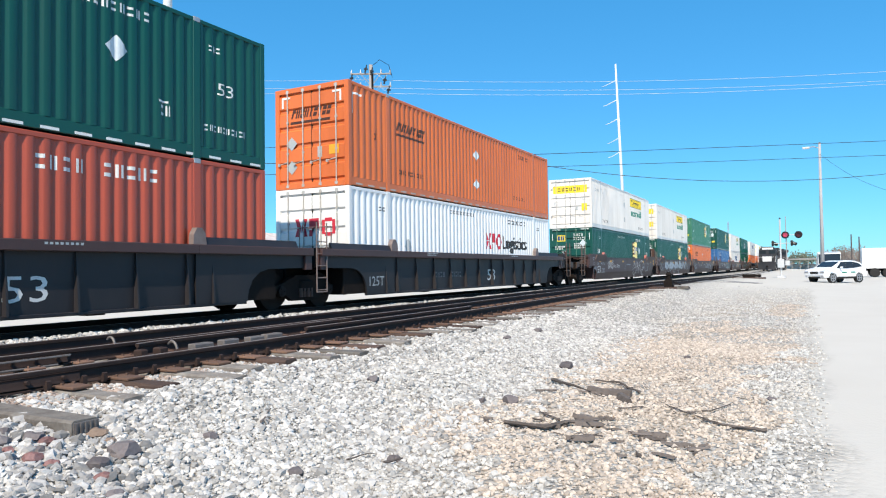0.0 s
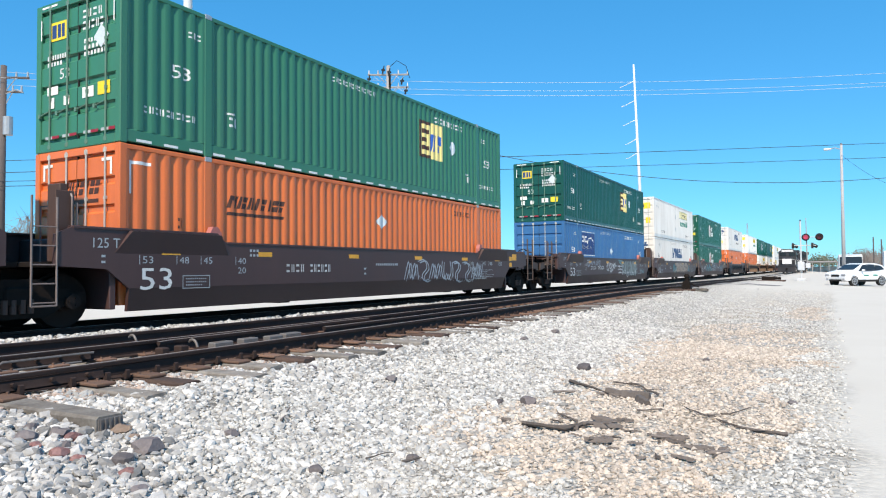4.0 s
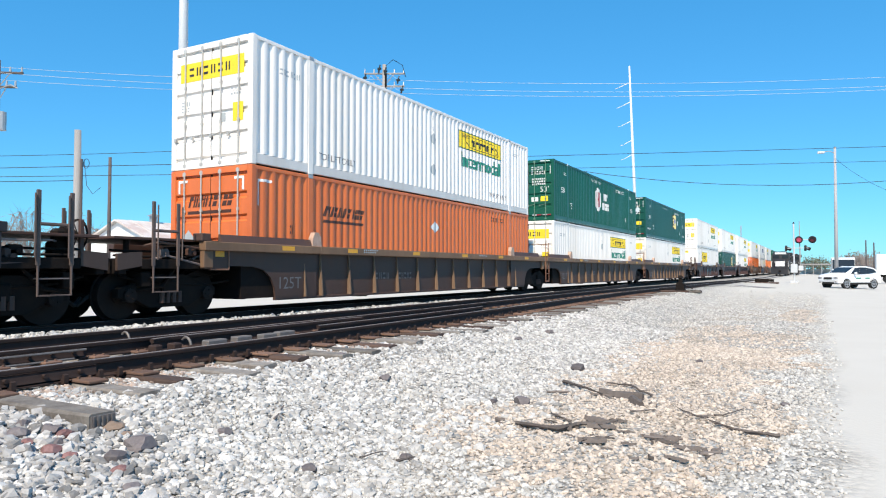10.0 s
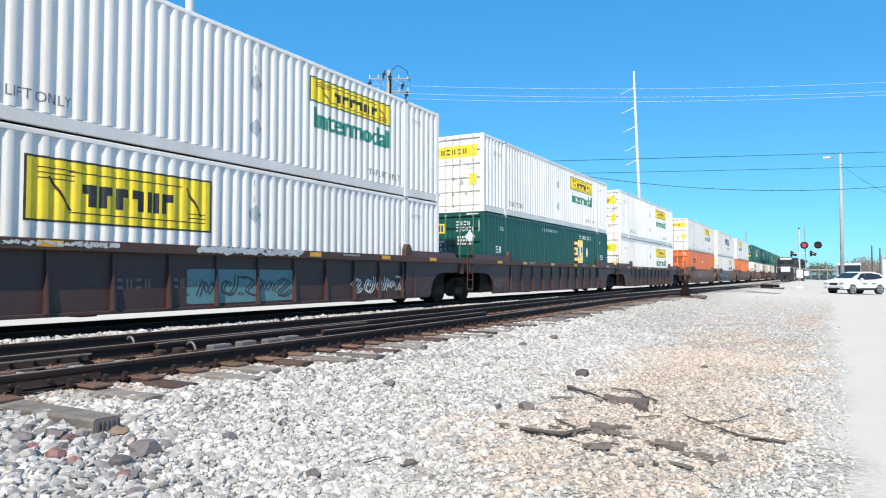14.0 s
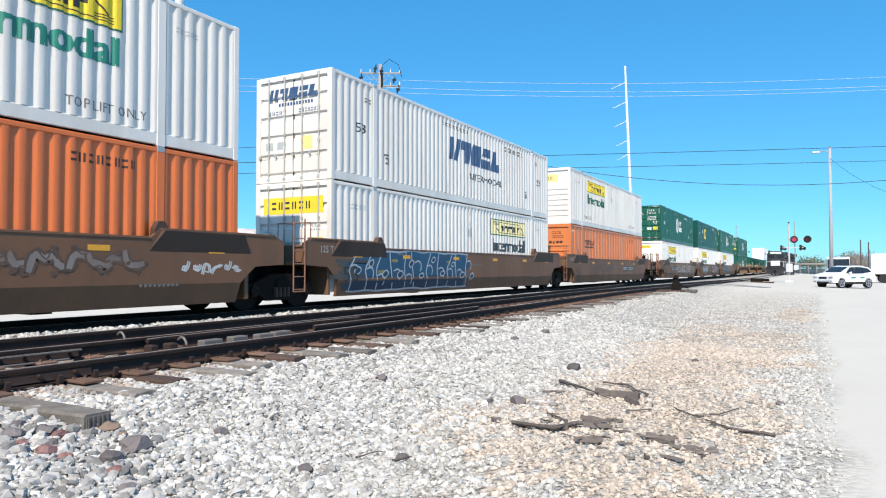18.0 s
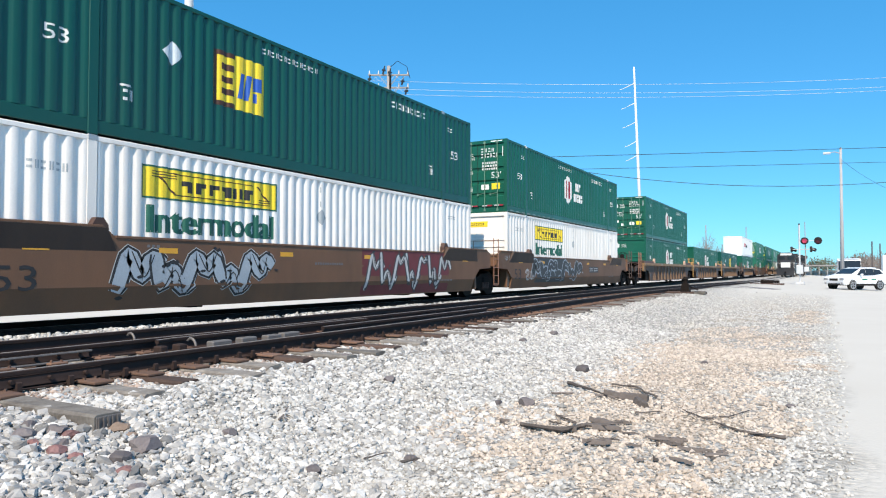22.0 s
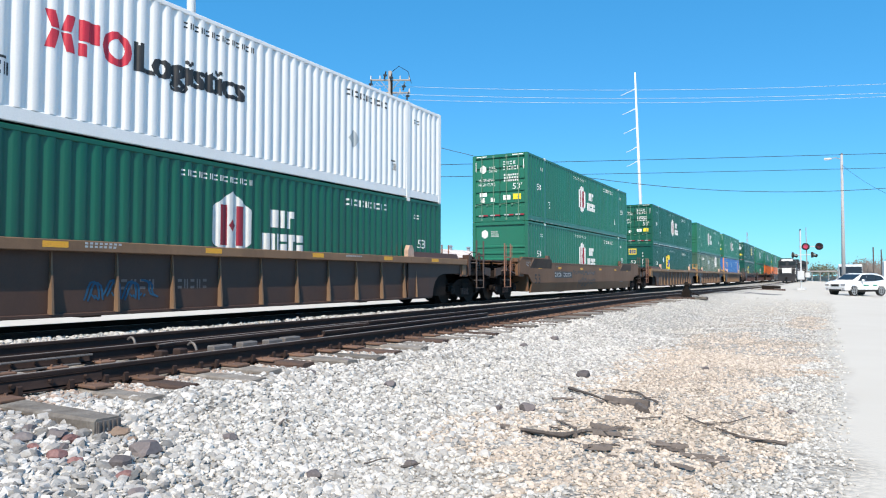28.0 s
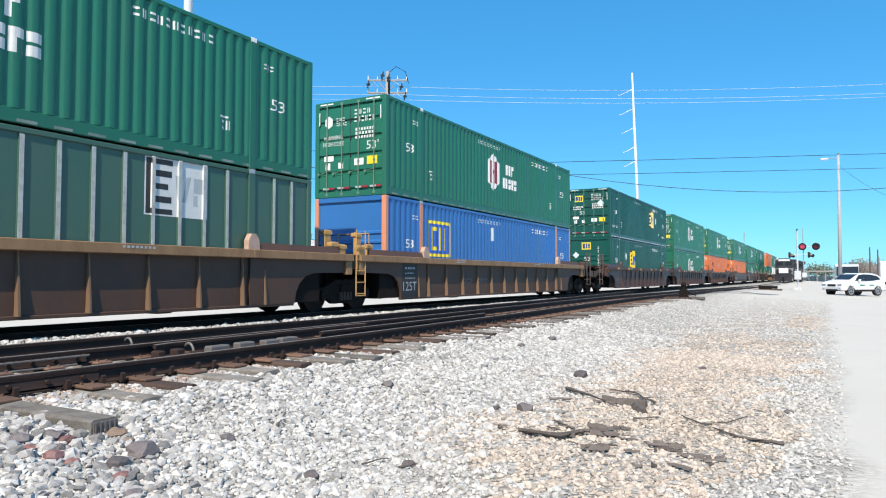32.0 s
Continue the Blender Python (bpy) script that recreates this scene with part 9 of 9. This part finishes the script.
# ---------------------------------------------------------------- vehicles on the road
def suv(m):
    """A white crossover: x across, y from its nose (0) back, z up."""
    ob = empty("car", m)
    tagged(ob, "white crossover car waiting at the crossing", "car")
    L, W = 4.35, 0.9
    prof = [(0.05, 0.40), (0.0, 0.62), (0.03, 0.88), (0.22, 1.02), (0.95, 1.15), (1.75, 1.57), (2.2, 1.65), (3.0, 1.65), (3.75, 1.52), (4.2, 1.15), (4.3, 0.85), (4.25, 0.45)]
    v, f = [], []
    rows = [(-1.0, 0.0), (-0.94, 0.05), (-0.6, 0.1), (0.6, 0.1), (0.94, 0.05), (1.0, 0.0)]
    n = len(prof)
    for u, _ in rows:
        for y, z in prof:
            tuck = 1 - max(0, z - 0.95) * 0.32
            edge = 1 if abs(u) < 0.95 else 0
            v.append((u * W * tuck, y if edge else min(max(y, 0.12), L - 0.12), z if edge else z - 0.04 * (z > 0.6)))
    for k in range(len(rows) - 1):
        for i in range(n):
            j = (i + 1) % n
            f.append((k * n + i, k * n + j, (k + 1) * n + j, (k + 1) * n + i))
    f += [tuple(range(n)), tuple(range((len(rows) - 1) * n, len(rows) * n))[::-1]]
    body = part("body", Geo().add(v, f), CARW, ob)
    part("windshield", Geo().prism([(1.0, 1.165), (1.73, 1.55), (1.715, 1.575), (0.985, 1.19)], -0.68, 0.68, "x"), CARG, ob)
    for s in (-1, 1):
        for a in ([(1.3, 1.1), (2.2, 1.08), (2.2, 1.56), (1.82, 1.53)], [(2.23, 1.08), (3.0, 1.1), (3.0, 1.56), (2.23, 1.57)], [(3.03, 1.1), (3.9, 1.2), (3.6, 1.46), (3.03, 1.54)]):
            pane = [(s * (W * (1 - max(0, z - 0.95) * 0.32) + h), y, z) for h in (0.008, -0.03) for y, z in a]
            part("side_window", Geo().add(pane, [(0, 1, 2, 3), (7, 6, 5, 4), (0, 4, 5, 1), (1, 5, 6, 2), (2, 6, 7, 3), (3, 7, 4, 0)]), CARG, ob)
        for y in (0.85, 3.5):
            part("wheel_arch", Geo().ring((s * 0.89, y, 0.36), "x", 0.35, 0.385, 0.03, 22), BLACKR, ob)
        part("mirror", Geo().box(min(s * 0.9, s * 1.08), max(s * 0.9, s * 1.08), 1.55, 1.68, 1.05, 1.2, 0.03), CARW, ob)
        part("headlight", Geo().box(min(s * 0.5, s * 0.86), max(s * 0.5, s * 0.86), -0.01, 0.2, 0.72, 0.86, 0.02), RIM, ob)
        part("fog_lamp", Geo().rod((s * 0.68, -0.01, 0.5), (s * 0.68, 0.06, 0.5), 0.07, 10), RIM, ob)
        part("sill", Geo().box(min(s * 0.86, s * 0.915), max(s * 0.86, s * 0.915), 1.2, 3.2, 0.3, 0.46, 0.02), BLACKR, ob)
        part("door_badge", Geo().prism([(1.75, 0.72), (2.25, 0.72), (2.25, 0.82), (1.75, 0.82)], s * 0.905 - 0.006, s * 0.905 + 0.006, "x"), M_TEAL, ob)
        part("door_badge", Geo().prism([(2.65, 0.72), (3.1, 0.72), (3.1, 0.82), (2.65, 0.82)], s * 0.905 - 0.006, s * 0.905 + 0.006, "x"), M_TEAL, ob)
        part("roof_rail", Geo().rod((s * 0.6, 2.1, 1.66), (s * 0.6, 3.5, 1.64), 0.02, 6), STEEL, ob)
        for y in (0.85, 3.5):
            w = part("wheel", Geo().rod((s * 0.68, y, 0.34), (s * 0.9, y, 0.34), 0.345, 24), BLACKR, ob)
            part("rim", Geo().ring((s * 0.905, y, 0.34), "x", 0.2, 0.255, 0.03, 20).rod((s * 0.885, y, 0.34), (s * 0.91, y, 0.34), 0.07, 10).box(min(s * 0.89, s * 0.91), max(s * 0.89, s * 0.91), y - 0.23, y + 0.23, 0.31, 0.37).box(min(s * 0.89, s * 0.91), max(s * 0.89, s * 0.91), y - 0.03, y + 0.03, 0.11, 0.57), RIM, w)
    part("grille", Geo().box(-0.34, 0.34, -0.015, 0.05, 0.68, 0.84, 0.01), BLACKR, ob)
    part("bumper_intake", Geo().box(-0.5, 0.5, -0.01, 0.08, 0.36, 0.48, 0.01), BLACKR, ob)
    return ob


suv(pose(0.45, 58.0, bed_height(1.7, 60), 0, 0, -42))


def box_truck(x, y, label):
    z0 = bed_height(x, y)
    ob = empty("truck", pose(x, y, z0))
    tagged(ob, label, "truck")
    part("cab", Geo().prism([(0.0, 0.5), (0.0, 1.5), (0.25, 2.75), (1.9, 2.8), (1.9, 0.5)], -1.15, 1.15, "x"), CARW, ob)
    part("windshield", Geo().prism([(-0.02, 1.5), (0.205, 2.62), (0.225, 2.62), (0.02, 1.5)], -1.12, 1.12, "x"), CARG, ob)
    part("grille", Geo().box(-0.7, 0.7, -0.03, 0.02, 0.7, 1.3, 0.01), BLACKR, ob)
    part("bumper", Geo().box(-1.15, 1.15, -0.12, 0.02, 0.4, 0.7, 0.03), STEEL, ob)
    part("roof_fairing", Geo().prism([(0.5, 2.8), (1.9, 2.92), (1.9, 2.8)], -1.0, 1.0, "x"), CARW, ob)
    part("box_body", Geo().box(-1.2, 1.2, 2.0, 8.0, 0.9, 2.9, 0.03), WALLW, ob)
    for s in (-1, 1):
        part("headlight", Geo().box(min(s * 0.75, s * 1.1), max(s * 0.75, s * 1.1), -0.03, 0.02, 0.85, 1.1, 0.01), RIM, ob)
        for yy in (0.9, 6.5):
            part("wheel", Geo().rod((s * 0.85, yy, 0.48), (s * 1.12, yy, 0.48), 0.48, 18), BLACKR, ob)
    return ob


box_truck(2.35, 92.0, "white box truck facing the crossing, dark windshield")
tr = empty("trailer", pose(5.35, 88.0, bed_height(5, 88)))
tagged(tr, "white road trailer parked beside the road", "trailer")
part("box_body", Geo().box(0.0, 13.0, 0.0, 2.5, 0.95, 3.2, 0.04), WALLW, tr)
part("side_panel", Geo().box(0.5, 1.7, -0.02, 0.0, 1.2, 2.6, 0.01), CARW, tr)
for xx in (0.35, 2.2, 4.2):
    part("side_rib", Geo().box(xx, xx + 0.1, -0.03, 0.0, 0.95, 3.2), SIGW, tr)
part("chassis", Geo().box(0.2, 12.8, 0.8, 1.7, 0.7, 0.95, 0.02), W_TRK, tr)
for xx in (1.2, 2.4, 11.0):
    for yy in (0.0, 2.2):
        part("wheel", Geo().rod((xx, yy, 0.5), (xx, yy + 0.28, 0.5), 0.5, 18), BLACKR, tr)
for xx, yy, top in ((5.6, 112.0, 5.6), (6.6, 113.0, 5.3), (3.4, 118, 3.6)):
    p = part("post", Geo().rod((0, 0, -0.2), (0, 0, top), 0.1, 8, 0.08), POLED, None, at=pose(xx, yy, -0.5))
    tagged(p, "thin dark post by the road", "post", "posts by the road")

# ---------------------------------------------------------------- movement
RUN = [(0, 0.0), (2, 34.95), (4, 69.85), (6, 104.74), (8, 139.75), (10, 174.89), (12, 209.82), (14, 244.72), (17, 297.32), (20, 350.34), (22, 385.87), (24, 421.47), (26.5, 466.2), (28, 493.11), (30, 529.21), (32, 565.46)]


def run_at(t):
    for (t0, d0), (t1, d1) in zip(RUN, RUN[1:]):
        if t <= t1:
            return d0 + (d1 - d0) * (t - t0) / (t1 - t0)
    return RUN[-1][1]


def motions():
    """The train rolls towards -y, and its wheelsets turn with it."""
    for ob, u, z in TRAIN:
        walk(ob, [(t, pose(TRAIN_X, u - d, z)) for t, d in RUN])
    first = {}
    for ob in [o for o in bpy.data.objects if o.name.startswith("wheelset")]:
        k = round(ob.location.y, 2)
        if k not in first:
            first[k] = ob
            walk(ob, [(i / FPS, pose(0, k, 0.46, math.degrees(run_at(i / FPS) / 0.46) % 360)) for i in range(32 * FPS + 1)])
        else:
            ob.rotation_mode = "QUATERNION"
            keys = ob.animation_data_create()
            keys.action = first[k].animation_data.action
            keys.action_slot = first[k].animation_data.action_slot


motions()
